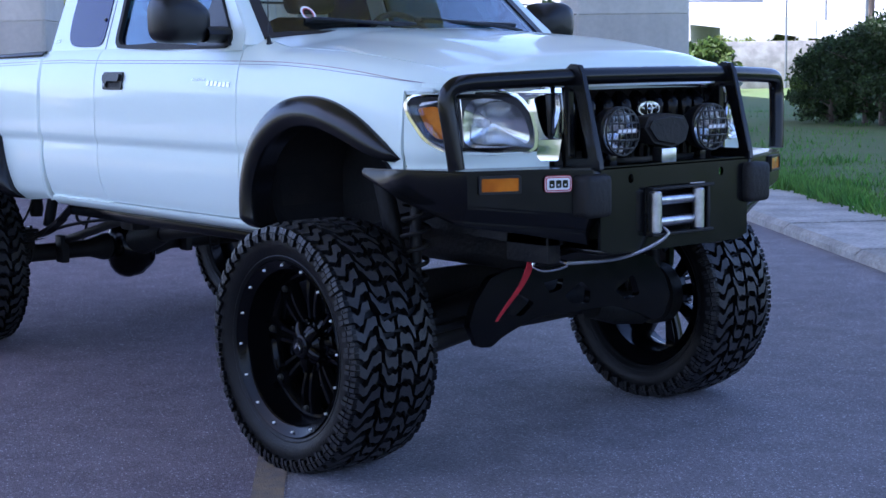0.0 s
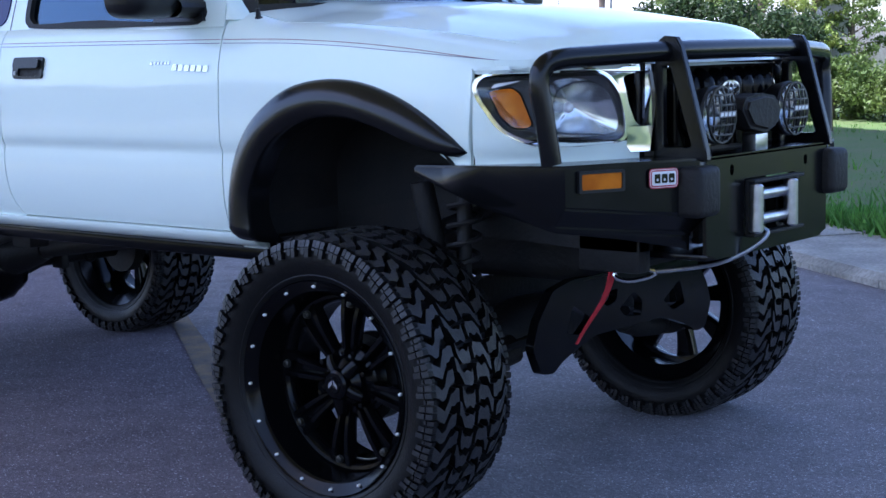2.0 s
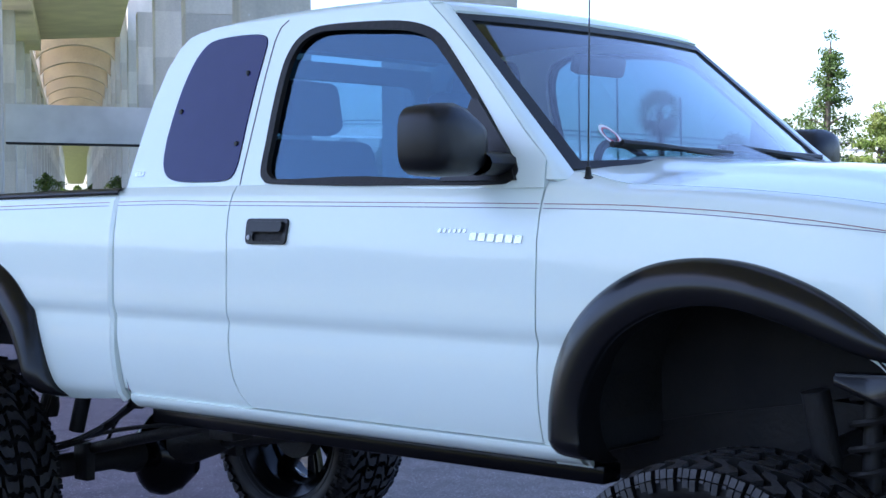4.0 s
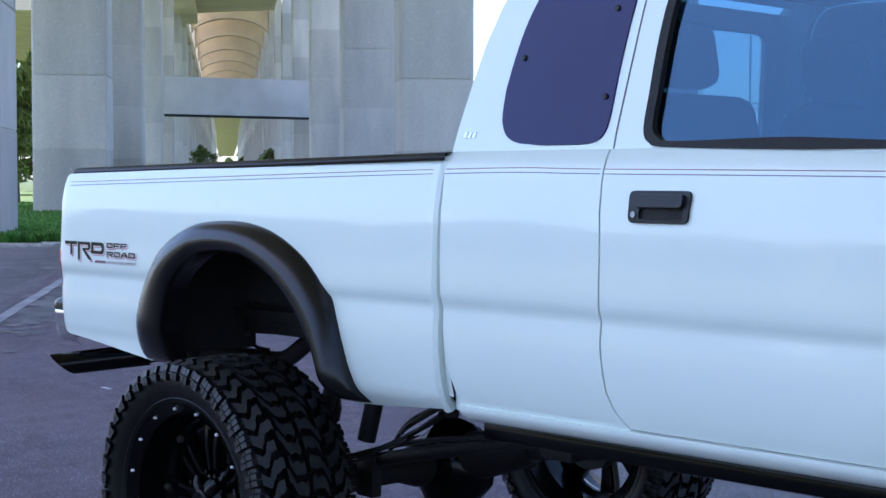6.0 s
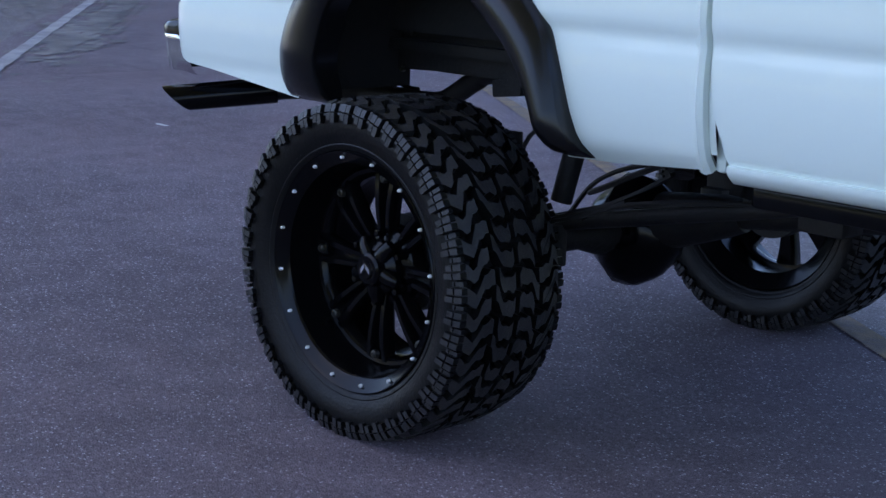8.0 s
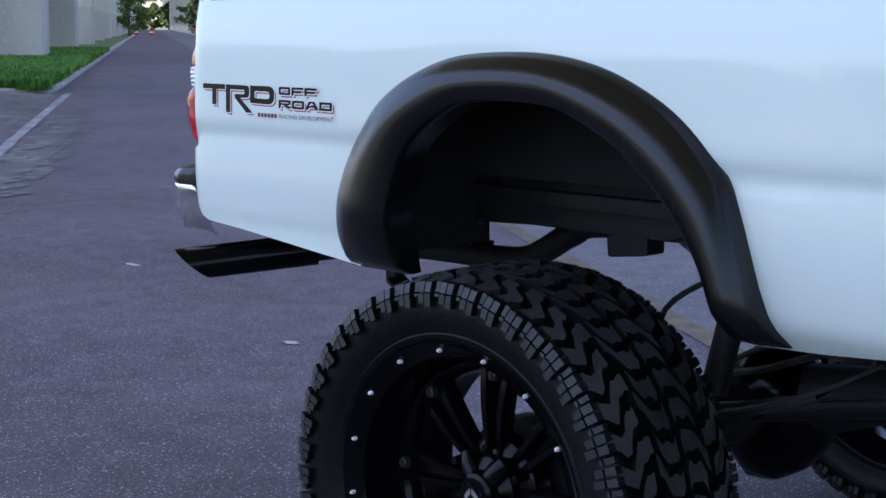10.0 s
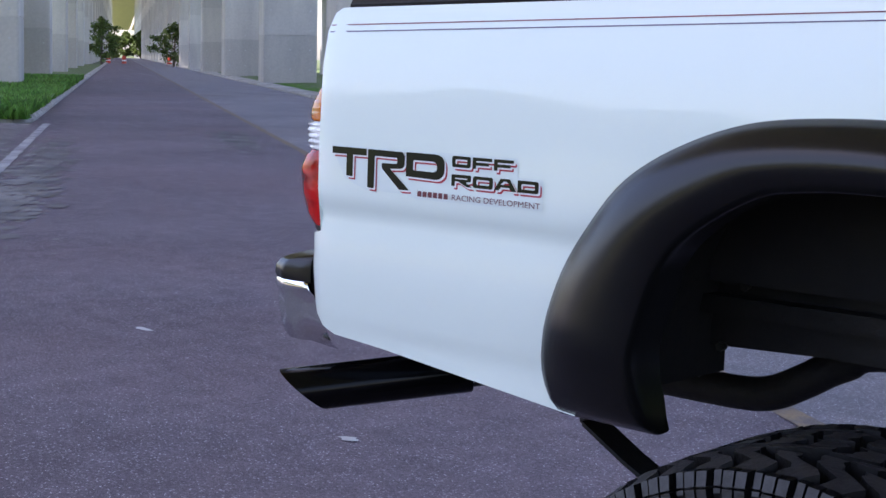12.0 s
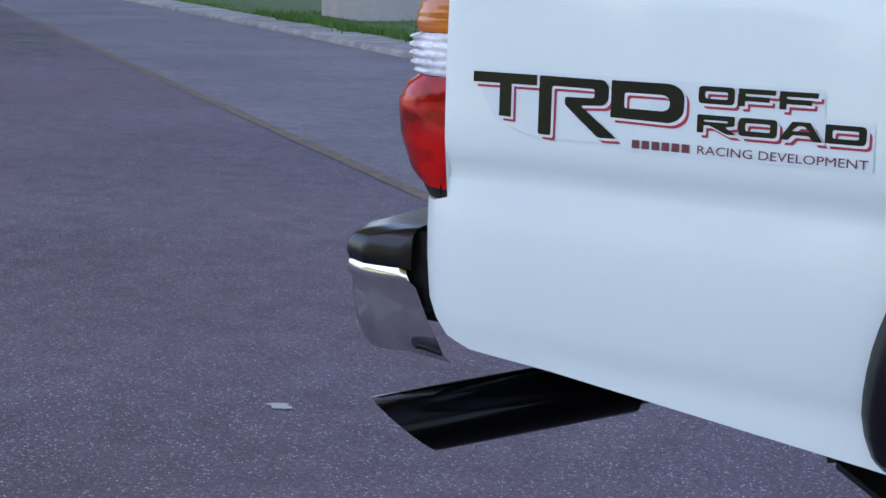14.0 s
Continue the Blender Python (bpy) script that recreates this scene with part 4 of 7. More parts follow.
# door shut lines on the frame
SHUT = [(1.388, 1.425), (1.386, 1.46), (1.388, 1.60), (1.391, 1.75), (1.398, 1.85), (1.412, 1.893), (1.44, 1.912)]
for sx in (-1, 1):
    cut = tube([(x, sx * (gh_y(x, z) + 0.0005), z) for x, z in SHUT], 0.0022, 5)
    part("door_gap", cut, M["decal_grey"], truck, "door shut line")


# windshield pillar, rolled from the door edge round to the glass
def ws_edge(z):
    return 2.553 - 1.079 * (z - 1.45), 0.712 - 0.256 * (z - 1.45)


def pillar_pt(u, v):
    z = 1.425 + (1.905 - 1.425) * u
    x0 = lerp_table(FRONT_EDGE, z) + 0.005
    y0 = gh_y(x0, z)
    x1, y1 = ws_edge(z)
    a = v * math.pi / 2
    return Vector((x0 + (x1 - x0) * math.sin(a), -(y1 + (y0 - y1) * math.cos(a)), z))


thicken(both("windshield_pillar", clean(grid(24, 8, pillar_pt)), M["white"], truck), 0.008)

# roof, with rounded sides and slopes to the rear
def roof_pt(u, v):
    p = RP[int(round(u * (len(RP) - 1)))]
    a = v * 2 - 1
    bow = 0.062 * (1 - a * a) * smooth01((p.x - 1.85) / 0.24)
    x, zc = p.x, p.y
    zs = min(1.912, zc - 0.004)
    xe = min(max(x, lerp_table(REAR_EDGE, zs)), ws_edge(zs)[0] + 0.005)
    ye = min(gh_y(xe, zs) - 0.0005, 0.0 + gh_y(xe, zs) - 0.02 * smooth01((xe - 1.95) / 0.12))
    th = abs(a) * math.pi / 2
    k = 1 - max(0.0, math.cos(th)) ** 0.62
    return Vector((x + bow * (1 - abs(a)) + (xe - x) * k, ye * math.copysign(math.sin(th) ** 0.85, a), zc - (zc - zs) * k))


RP = smooth_path([(0.985, 1.895, 0), (1.02, 1.915, 0), (1.08, 1.934, 0), (1.18, 1.950, 0), (1.28, 1.958, 0), (1.45, 1.966, 0), (1.7, 1.966, 0), (1.86, 1.955, 0), (1.96, 1.938, 0), (2.04, 1.915, 0), (2.10, 1.886, 0)], 4)
thicken([part("roof", clean(grid(len(RP), 33, roof_pt)), M["white"], truck)], 0.02)
# windshield: outline between the pillars
def ws(u, v, d):
    """u across (-1..1), v from the cowl (0) to the roof (1)."""
    z = 1.450 + (1.880 - 1.450) * v
    xe, ye = ws_edge(z)
    xe, ye = xe - 0.002, ye - 0.002
    bow = (0.11 - 0.045 * v) * (1 - u * u)
    return Vector((xe + bow - d, u * ye, z + 0.012 * (1 - u * u) * (1 - v)))


wsb = bmesh.new()
grid(31, 21, lambda a, b: ws((a * 2 - 1) * 0.965, 0.035 + b * 0.93, 0.008), wsb)
o = part("windshield", clean(wsb), M["glass"], truck)
thicken([o], 0.005)
o.visible_shadow = False
seal = bmesh.new()
loop = [(-1, 0)] * 0
for a in np.linspace(-1, 1, 20):
    loop.append((a, 0.0))
for b in np.linspace(0.05, 1, 14):
    loop.append((1, b))
for a in np.linspace(0.9, -1, 20):
    loop.append((a, 1.0))
for b in np.linspace(0.95, 0.05, 14):
    loop.append((-1, b))
outer = [ws(a * 1.0, b, -0.002) for a, b in loop]
inner = [ws(a * 0.94, 0.045 + b * 0.905, -0.001) for a, b in loop]
vo, vi = [seal.verts.new(p) for p in outer], [seal.verts.new(p) for p in inner]
for i in range(len(loop)):
    j = (i + 1) % len(loop)
    seal.faces.new((vo[i], vo[j], vi[j], vi[i]))
bmesh.ops.recalc_face_normals(seal, faces=seal.faces)
thicken([part("windshield_seal", seal, M["plastic"], truck, "black windshield seal")], 0.01)
# rear wall with its window
rear_w = sheet([(-0.70, 1.40), (0.70, 1.40), (0.60, 1.86), (-0.60, 1.86)], [rounded([(-0.60, 1.46), (0.60, 1.46), (0.53, 1.80), (-0.53, 1.80)], 0.05)], lambda u, v, d: Vector((lerp_table(REAR_EDGE, v) + 0.01 + d, u, v)), 0.02)
part("cab_rear_wall", rear_w, M["white"], truck)
low_w = box(0.87, -0.76, 0.76, 0.90, 0.76, 1.42, 0.01)
part("cab_back_panel", low_w, M["white"], truck)
rg = sheet(rounded([(-0.60, 1.46), (0.60, 1.46), (0.53, 1.80), (-0.53, 1.80)], 0.05), [], lambda u, v, d: Vector((lerp_table(REAR_EDGE, v) + 0.018 + d, u, v)), 0.004)
o = part("rear_window", rg, M["glass"], truck)
o.visible_shadow = False

# cab inside
part("cab_floor", box(0.92, -0.73, 0.76, 2.62, 0.73, 0.80, 0.01), M["interior_dark"], truck)
part("firewall", box(2.56, -0.70, 0.76, 2.62, 0.70, 1.40, 0.01), M["under"], truck)
both("door_trim", box(1.42, -0.735, 0.82, 2.50, -0.70, 1.405, 0.012), M["interior"], truck)
both("quarter_trim", box(0.92, -0.72, 0.82, 1.41, -0.69, 1.41, 0.012), M["interior"], truck)
part("headliner", grid(10, 10, lambda u, v: Vector((1.12 + 0.98 * u, -0.58 + 1.16 * v, 1.875 + 0.03 * math.sin(math.pi * u)))), M["interior"], truck)
dash = grid(24, 10, lambda u, v: Vector((2.16 + 0.32 * smooth01(v * 1.6) - 0.0 * u, -0.69 + 1.38 * u, [1.16, 1.24, 1.31, 1.36, 1.385, 1.40, 1.405, 1.41, 1.415, 1.42][int(round(v * 9))] + 0.03 * math.exp(-((u - 0.75) / 0.14) ** 2))))
part("dashboard", clean(dash), M["interior_dark"], truck, "dark grey dashboard")
wheel = bmesh.new()
tube([Vector((0.0, 0.185 * math.cos(a), 0.185 * math.sin(a))) for a in np.linspace(0, 2 * math.pi, 33)], 0.014, 8, wheel, False)
for a in (0.15, math.pi - 0.15, -math.pi / 2):
    rod((0.02, 0, 0), (0.0, 0.18 * math.cos(a), 0.18 * math.sin(a)), 0.012, 6, wheel)
box(0.0, -0.06, -0.05, 0.04, 0.06, 0.05, 0.015, 2, wheel)
wheel.transform(pose(2.02, 0.37, 1.40, 0, -28, 0))
part("steering_wheel", wheel, M["interior_dark"], truck, "dark steering wheel")
for y in (-0.37, 0.37):
    st = box(1.42, y - 0.25, 0.86, 1.93, y + 0.25, 1.03, 0.05, 3)
    box(-0.07, -0.24, 0, 0.07, 0.24, 0.58, 0.05, 3, st, pose(1.43, y, 1.0, 0, -14, 0))
    box(-0.05, -0.13, 0, 0.05, 0.13, 0.17, 0.04, 3, st, pose(1.29, y, 1.585, 0, -10, 0))
    part("seat", st, M["interior"], truck, "grey cloth bucket seat")
mir = box(-0.02, -0.12, -0.03, 0.02, 0.12, 0.03, 0.015, 2, None, pose(2.13, 0, 1.77, 0, 15, 0))
part("rear_view_mirror", mir, M["interior_dark"], truck)

# ---- flares ----
def resample(pts, n):
    P = smooth_path([(p[0], 0, p[1]) for p in pts], 8)
    L = [0]
    for a, b in zip(P, P[1:]):
        L.append(L[-1] + (b - a).length)
    out = []
    for i in range(n):
        t = L[-1] * i / (n - 1)
        out.append((float(np.interp(t, L, [p.x for p in P])), float(np.interp(t, L, [p.z for p in P]))))
    return out


def flare(outer, inner, y_out, y_in, bulge, ends):
    """A band that stands off the body at its outer edge, swells and turns in at the wheel."""
    n = 72
    O, I = resample(outer, n), resample(inner, n)
    bm, rows = bmesh.new(), []
    for i in range(n):
        t = i / (n - 1)
        e = max(0.0, min(1.0, min(t / ends[0], (1 - t) / ends[1]))) ** 0.5
        ox, oz = O[i]
        ix, iz = I[i]
        yb = half_width(min(max(ox, -1), 3.49), min(max(oz, 0.75), 1.4)) - 0.012
        yo = yb + (y_out - yb) * (0.15 + 0.85 * e)
        yi = yb + (y_in - yb) * (0.15 + 0.85 * e)
        sect = [(0.0, yb), (0.0, yo - 0.012), (0.012, yo - 0.003), (0.035, yo)]
        for f in np.linspace(0.07, 0.97, 18):
            sect.append((f, yo + (yi - yo) * f + bulge * e * math.sin(math.pi * min(1.0, f * 1.02)) ** 0.8))
        sect += [(0.995, yi - 0.004), (1.0, yi - 0.014), (0.985, yi - 0.03), (0.96, yb - 0.03)]
        rows.append([bm.verts.new((ox + (ix - ox) * f, -y, oz + (iz - oz) * f)) for f, y in sect])
    for a, b in zip(rows, rows[1:]):
        for k in range(len(a) - 1):
            bm.faces.new((a[k], b[k], b[k + 1], a[k + 1]))
    for row in (rows[0], rows[-1]):
        bm.faces.new(row)
    bmesh.ops.recalc_face_normals(bm, faces=bm.faces)
    for b in (bm, mirror(bm)):
        part("wheel_flare", b, M["flare"], truck, "satin black bolt-on wheel flare", 50)


FF_OUT = [(2.584, 0.760), (2.577, 0.80), (2.576, 0.86), (2.582, 0.92), (2.602, 1.0), (2.642, 1.08), (2.708, 1.15), (2.80, 1.207), (2.89, 1.236), (3.0, 1.246), (3.115, 1.234), (3.228, 1.20), (3.32, 1.155), (3.405, 1.095), (3.455, 1.045)]
FF_IN = [(2.700, 0.758), (2.685, 0.80), (2.682, 0.86), (2.692, 0.925), (2.728, 1.0), (2.780, 1.06), (2.852, 1.105), (2.92, 1.130), (3.0, 1.142), (3.09, 1.138), (3.19, 1.113), (3.28, 1.080), (3.36, 1.052), (3.425, 1.034)]
flare(FF_OUT, FF_IN, 0.844, 0.868, 0.026, (0.04, 0.30))
RF_OUT = [(-0.50, 0.775), (-0.508, 0.793), (-0.518, 0.84), (-0.507, 0.916), (-0.478, 0.995), (-0.434, 1.064), (-0.376, 1.131), (-0.291, 1.182), (-0.182, 1.219), (-0.053, 1.231), (0.068, 1.228), (0.183, 1.206), (0.291, 1.162), (0.365, 1.114), (0.427, 1.052), (0.458, 1.008), (0.489, 0.924), (0.518, 0.81), (0.542, 0.745)]
RF_IN = [(-0.318, 0.775), (-0.325, 0.80), (-0.332, 0.86), (-0.328, 0.91), (-0.292, 1.013), (-0.237, 1.073), (-0.145, 1.125), (-0.08, 1.137), (-0.01, 1.141), (0.06, 1.138), (0.12, 1.127), (0.225, 1.080), (0.30, 1.025), (0.345, 0.985), (0.383, 0.938), (0.42, 0.878), (0.452, 0.80), (0.480, 0.742)]
flare(RF_OUT, RF_IN, 0.836, 0.868, 0.030, (0.09, 0.06))

# wheel housings
for tab, y_in in ((ARCH_F, 0.42), (ARCH_R, 0.40)):
    ln = bmesh.new()
    top = [(x, z + 0.012) for x, z in resample(tab, 40) if z > (0.98 if (tab is ARCH_F and x > 3.2) else 0.76)]
    a = [ln.verts.new((x, -0.815, z)) for x, z in top]
    b = [ln.verts.new((x, -y_in, z)) for x, z in top]
    for i in range(len(top) - 1):
        ln.faces.new((a[i], a[i + 1], b[i + 1], b[i]))
    if tab is ARCH_F:
        ln.faces.new(b)
    both("wheel_housing", ln, M["liner"], truck, "black inner wheel housing")
    if tab is ARCH_R:
        wall_in = [(x, z) for x, z in top if z > 0.955]
        both("inner_fender", sheet([(wall_in[0][0], 0.955)] + wall_in + [(wall_in[-1][0], 0.955)], [], lambda u, v, d: Vector((u, -0.50 + d, v)), 0.004), M["liner"], truck)

# pinstripes along the flank
def stripe_line(dz, material):
    bm = bmesh.new()
    for x0, x1 in ((-1.0, 0.83), (0.875, 1.392), (1.402, 2.522), (2.535, 3.53)):
        n = 30
        pts = []
        for i in range(n):
            x = x0 + (x1 - x0) * i / (n - 1)
            z = lerp_table(STRIPE, x) + (dz if x < 3.2 else dz * max(0.0, (3.5 - x) / 0.3)) - 0.004
            zz = z
            if x > 2.53:
                hi = lerp_table(STRIPE, x)
                zz = 1.07 + (min(z, hi) - 1.07) * 0.30 / (hi - 1.07)
            y = half_width(x, zz) + 0.0012
            pts.append(((x, -y, z - 0.0009), (x, -y, z + 0.0009)))
        vs = [(bm.verts.new(a), bm.verts.new(b)) for a, b in pts]
        for p, q in zip(vs, vs[1:]):
            bm.faces.new((p[0], q[0], q[1], p[1]))
    both("pinstripe", bm, material, truck, "thin pinstripe")


stripe_line(0.0, M["stripe_red"])
stripe_line(-0.011, M["stripe"])

# ---- wheels ----
def tyre_mesh():
    """Mud-terrain tyre about the y axis; the outer face at y = -0.155."""
    hw, R = 0.155, TYRE_R
    prof = [(0.285, -0.128), (0.292, -0.140), (0.305, -0.146), (0.325, -0.158), (0.350, -0.166), (0.372, -0.166), (0.388, -0.160), (0.394, -0.148), (0.394, -0.12), (0.395, 0), (0.394, 0.12), (0.394, 0.148), (0.388, 0.160), (0.372, 0.166), (0.350, 0.166), (0.325, 0.158), (0.305, 0.146), (0.292, 0.140), (0.285, 0.128)]
    bm = lathe(prof, 96)
    bm.verts.ensure_lookup_table()
    carcass = [v for v in bm.verts]
    mark = bm.faces.layers.int.new("root")

    def root(lo):
        """Ties the foot of a lug to the carcass below its skin."""
        v = lo[0].co
        ring = min(range(len(prof)), key=lambda i: abs(prof[i][1] - v.y) + abs(prof[i][0] - math.hypot(v.x, v.z)))
        k = int(round(math.atan2(v.z, v.x) / (2 * math.pi) * 96)) % 96
        bm.faces.new((lo[0], lo[1], carcass[ring * 96 + k]))[mark] = 1

    # raised ring on the sidewall
    for sy in (-1, 1):
        lathe([(0.298, sy * 0.143), (0.304, sy * 0.150), (0.312, sy * 0.153), (0.316, sy * 0.151)], 64, bm)

    def block(pts, r0, r1, shrink=0.9):
        """pts: (angle, y) outline of a tread lug."""
        ca = sum(p[0] for p in pts) / len(pts)
        cy = sum(p[1] for p in pts) / len(pts)
        lo, hi = [], []
        for a, y in pts:
            lo.append(bm.verts.new((math.cos(a) * r0, y, math.sin(a) * r0)))
            rr = r1 - 0.012 * max(0.0, (abs(y) - 0.10) / 0.05) ** 2
            a2, y2 = ca + (a - ca) * shrink, cy + (y - cy) * shrink
            hi.append(bm.verts.new((math.cos(a2) * rr, y2, math.sin(a2) * rr)))
        n = len(pts)
        for i in range(n):
            bm.faces.new((lo[i], lo[(i + 1) % n], hi[(i + 1) % n], hi[i]))
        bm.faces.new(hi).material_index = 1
        root(lo)

    N = 46
    st = 2 * math.pi / N

    def wave(y):
        """Sideways hook of the tread lugs."""
        return st * (0.46 * math.sin(y / 0.112 * 2 * math.pi) + 0.14 * math.sin(y / 0.040 * 2 * math.pi))

    def lug(a, y0, y1, w0, w1, top, hook):
        n_ = 9
        lo, hi = [], []
        for q in range(n_):
            t = q / (n_ - 1)
            y = y0 + (y1 - y0) * t
            w = st * (w0 + (w1 - w0) * t) * (1 + 0.13 * math.sin(t * 9.0 + hook))
            c = a + wave(y)
            lo.append((c - w, y))
            hi.append((c + w, y))
        block(lo + hi[::-1], 0.386, top, 0.90)

    for k in range(N):
        e = 0.008 if k % 2 else -0.006
        a = k * st
        for sy in (-1, 1):
            o = a if sy < 0 else a + 0.5 * st
            lug(o, sy * 0.168, sy * (0.074 + e), 0.335, 0.31, R - 0.001, k)
            lug(o + 0.34 * st, sy * (0.067 + e), sy * 0.0045, 0.32, 0.34, R, k * 1.7)
            # lugs run on down the sidewall in stepped, notched bars
            for b0, b1, rr, lift in ((-0.30, -0.04, 0.366, 0.013), (0.04, 0.30, 0.372, 0.011), (0.40, 0.58, 0.384, 0.006)):
                for r0, r1 in ((rr, 0.3895), (0.3925, 0.4105)):
                    q = []
                    for aa, r in ((b0, r0), (b1, r0), (b1, r1), (b0, r1)):
                        y = 0.1665 if r < 0.385 else 0.1665 - 0.010 * (r - 0.385) / 0.026
                        q.append((o + wave(sy * 0.160) + aa * st, r, sy * y))
                    lo = [bm.verts.new((math.cos(x) * r, y * 0.96, math.sin(x) * r)) for x, r, y in q]
                    hi = [bm.verts.new((math.cos(x) * r, y + sy * lift, math.sin(x) * r)) for x, r, y in q]
                    for i in range(4):
                        bm.faces.new((lo[i], lo[(i + 1) % 4], hi[(i + 1) % 4], hi[i]))
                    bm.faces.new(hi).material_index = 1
                    root(lo)
    bmesh.ops.recalc_face_normals(bm, faces=bm.faces)
    # raised moulded marks round the sidewall
    for a0, n in ((0.5, 13), (2.1, 10), (3.6, 13), (5.2, 10)):
        for k in range(n):
            if k % 5 == 4:
                continue
            a, w = a0 + 0.055 * k, 0.019
            for sy in (-1, 1):
                lo = [bm.verts.new((math.cos(x) * r, sy * (y - 0.002), math.sin(x) * r)) for x, r, y in ((a - w, 0.322, 0.156), (a + w, 0.322, 0.156), (a + w, 0.340, 0.162), (a - w, 0.340, 0.162))]
                hi = [bm.verts.new((v.co.x, v.co.y + sy * 0.0028, v.co.z)) for v in lo]
                for i in range(4):
                    bm.faces.new((lo[i], lo[(i + 1) % 4], hi[(i + 1) % 4], hi[i]))
                bm.faces.new(hi)
                root(lo)
    bmesh.ops.recalc_face_normals(bm, faces=bm.faces)
    # flattened where it stands on the road
    for v in bm.verts:
        if v.co.z < -0.40:
            v.co.z = max(v.co.z, -HUB)
    return bm


def rim_mesh():
    prof = [(0.262, -0.126), (0.268, -0.134), (0.287, -0.142), (0.296, -0.150), (0.299, -0.146), (0.296, -0.134), (0.288, -0.126)]
    bm = lathe(prof, 72)
    # deep stepped barrel
    lathe([(0.262, -0.126), (0.258, -0.10), (0.250, -0.03), (0.240, -0.005), (0.238, 0.02), (0.236, 0.10), (0.262, 0.12), (0.285, 0.135)], 72, bm)
    # step ring that carries the spokes
    lathe([(0.252, -0.040), (0.246, -0.046), (0.236, -0.044), (0.226, -0.032), (0.222, -0.015), (0.224, 0.0), (0.24, 0.002)], 72, bm)
    bmesh.ops.recalc_face_normals(bm, faces=bm.faces)
    return bm


def spoke_mesh(a):
    """One split spoke: two ribs that part towards the barrel, over a sunken web."""
    bm = bmesh.new()
    for sgn in (-1, 1):
        rows = []
        for t in np.linspace(0, 1, 9):
            r = 0.060 + 0.178 * t
            c = sgn * (0.0125 + 0.0165 * t ** 1.3)
            w = 0.0075 + 0.0025 * t
            yf = -0.040 - 0.014 * math.sin(t * 2.6)
            prof = [(-w, yf + 0.034), (-w, yf + 0.004), (-w + 0.003, yf), (w - 0.003, yf), (w, yf + 0.004), (w, yf + 0.034)]
            rows.append([bm.verts.new((r, y, c + o)) for o, y in prof])
        n = len(rows[0])
        for p, q in zip(rows, rows[1:]):
            for k in range(n):
                bm.faces.new((p[k], p[(k + 1) % n], q[(k + 1) % n], q[k]))
        bm.faces.new(rows[0][::-1])
        bm.faces.new(rows[-1])
    web = []
    for t in np.linspace(0, 1, 6):
        r = 0.060 + 0.178 * t
        c = 0.012 + 0.016 * t ** 1.3
        web.append([bm.verts.new((r, -0.024 - 0.006 * t, -c)), bm.verts.new((r, -0.024 - 0.006 * t, c)), bm.verts.new((r, -0.006, c)), bm.verts.new((r, -0.006, -c))])
    for p, q in zip(web, web[1:]):
        for k in range(4):
            bm.faces.new((p[k], p[(k + 1) % 4], q[(k + 1) % 4], q[k]))
    bmesh.ops.recalc_face_normals(bm, faces=bm.faces)
    bm.transform(Matrix.Rotation(-a, 4, "Y"))
    return bm


def build_wheel(phase):
    w = empty("wheel")
    tyre = part("tyre", tyre_mesh(), M["rubber"], w, "black mud-terrain tyre with chunky lugs", 30)
    me = tyre.data
    # lug faces and side bars: wear plus sky sheen in the colour
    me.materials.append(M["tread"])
    flags = [d.value for d in me.attributes["root"].data]
    for poly in me.polygons:
        if flags[poly.index]:
            for li in poly.loop_indices:
                me.edges[me.loops[li].edge_index].use_edge_sharp = True
    rim = part("rim", rim_mesh(), M["rim"], w, "gloss black deep-dish alloy rim")
    for k in range(8):
        part("spoke", spoke_mesh(phase + k * math.pi / 4), M["rim"], rim)
    hub = lathe([(0.0, -0.040), (0.085, -0.038), (0.100, -0.028), (0.104, 0.01), (0.0, 0.01)], 40)
    part("hub", clean(hub), M["rim"], rim)
    cap = lathe([(0.0, -0.096), (0.034, -0.095), (0.041, -0.090), (0.046, -0.072), (0.066, -0.056), (0.070, -0.034)], 40)
    part("centre_cap", clean(cap), M["rim"], rim, "gloss black centre cap", 25)
    for k in range(5):
        arm = tube([(0.030, -0.064, 0), (0.060, -0.062, 0), (0.076, -0.056, 0), (0.080, -0.050, 0)], [0.024, 0.022, 0.019, 0.012], 12)
        arm.transform(Matrix.Rotation(-(phase + 0.2 + k * 2 * math.pi / 5), 4, "Y"))
        part("cap_lobe", arm, M["rim"], rim)
    logo = lathe([(0.0, -0.0985), (0.022, -0.0985), (0.024, -0.095)], 20)
    part("cap_disc", clean(logo), M["rim"], rim)
    for sgn in (-1, 1):
        chev = sheet([(sgn * 0.002, 0.016), (sgn * 0.016, 0.002), (sgn * 0.016, -0.010), (sgn * 0.002, 0.004)], [], lambda u, v, d: Vector((u, -0.1005 + d, v)), 0.002)
        part("cap_emblem", chev, M["badge"], rim, "small silver cap emblem")
    rivet = lathe([(0.0, -0.006), (0.0028, -0.0055), (0.0043, -0.003), (0.0043, 0.004)], 10)
    rv = bpy.data.meshes.new("rivet")
    clean(rivet).to_mesh(rv)
    rivet.free()
    finish(rv, M["rivet"])
    for k in range(16):
        a = phase + (k + 0.5) * math.pi / 8
        o = new("rivet", rv)
        o.parent = rim
        o.location = (0.2805 * math.cos(a), -0.142, 0.2805 * math.sin(a))
    bolt = lathe([(0.0, -0.013), (0.006, -0.013), (0.007, -0.010), (0.010, -0.009), (0.0115, -0.004), (0.0115, 0.003)], 10)
    bt = bpy.data.meshes.new("bolt")
    clean(bolt).to_mesh(bt)
    bolt.free()
    finish(bt, M["bolt"])
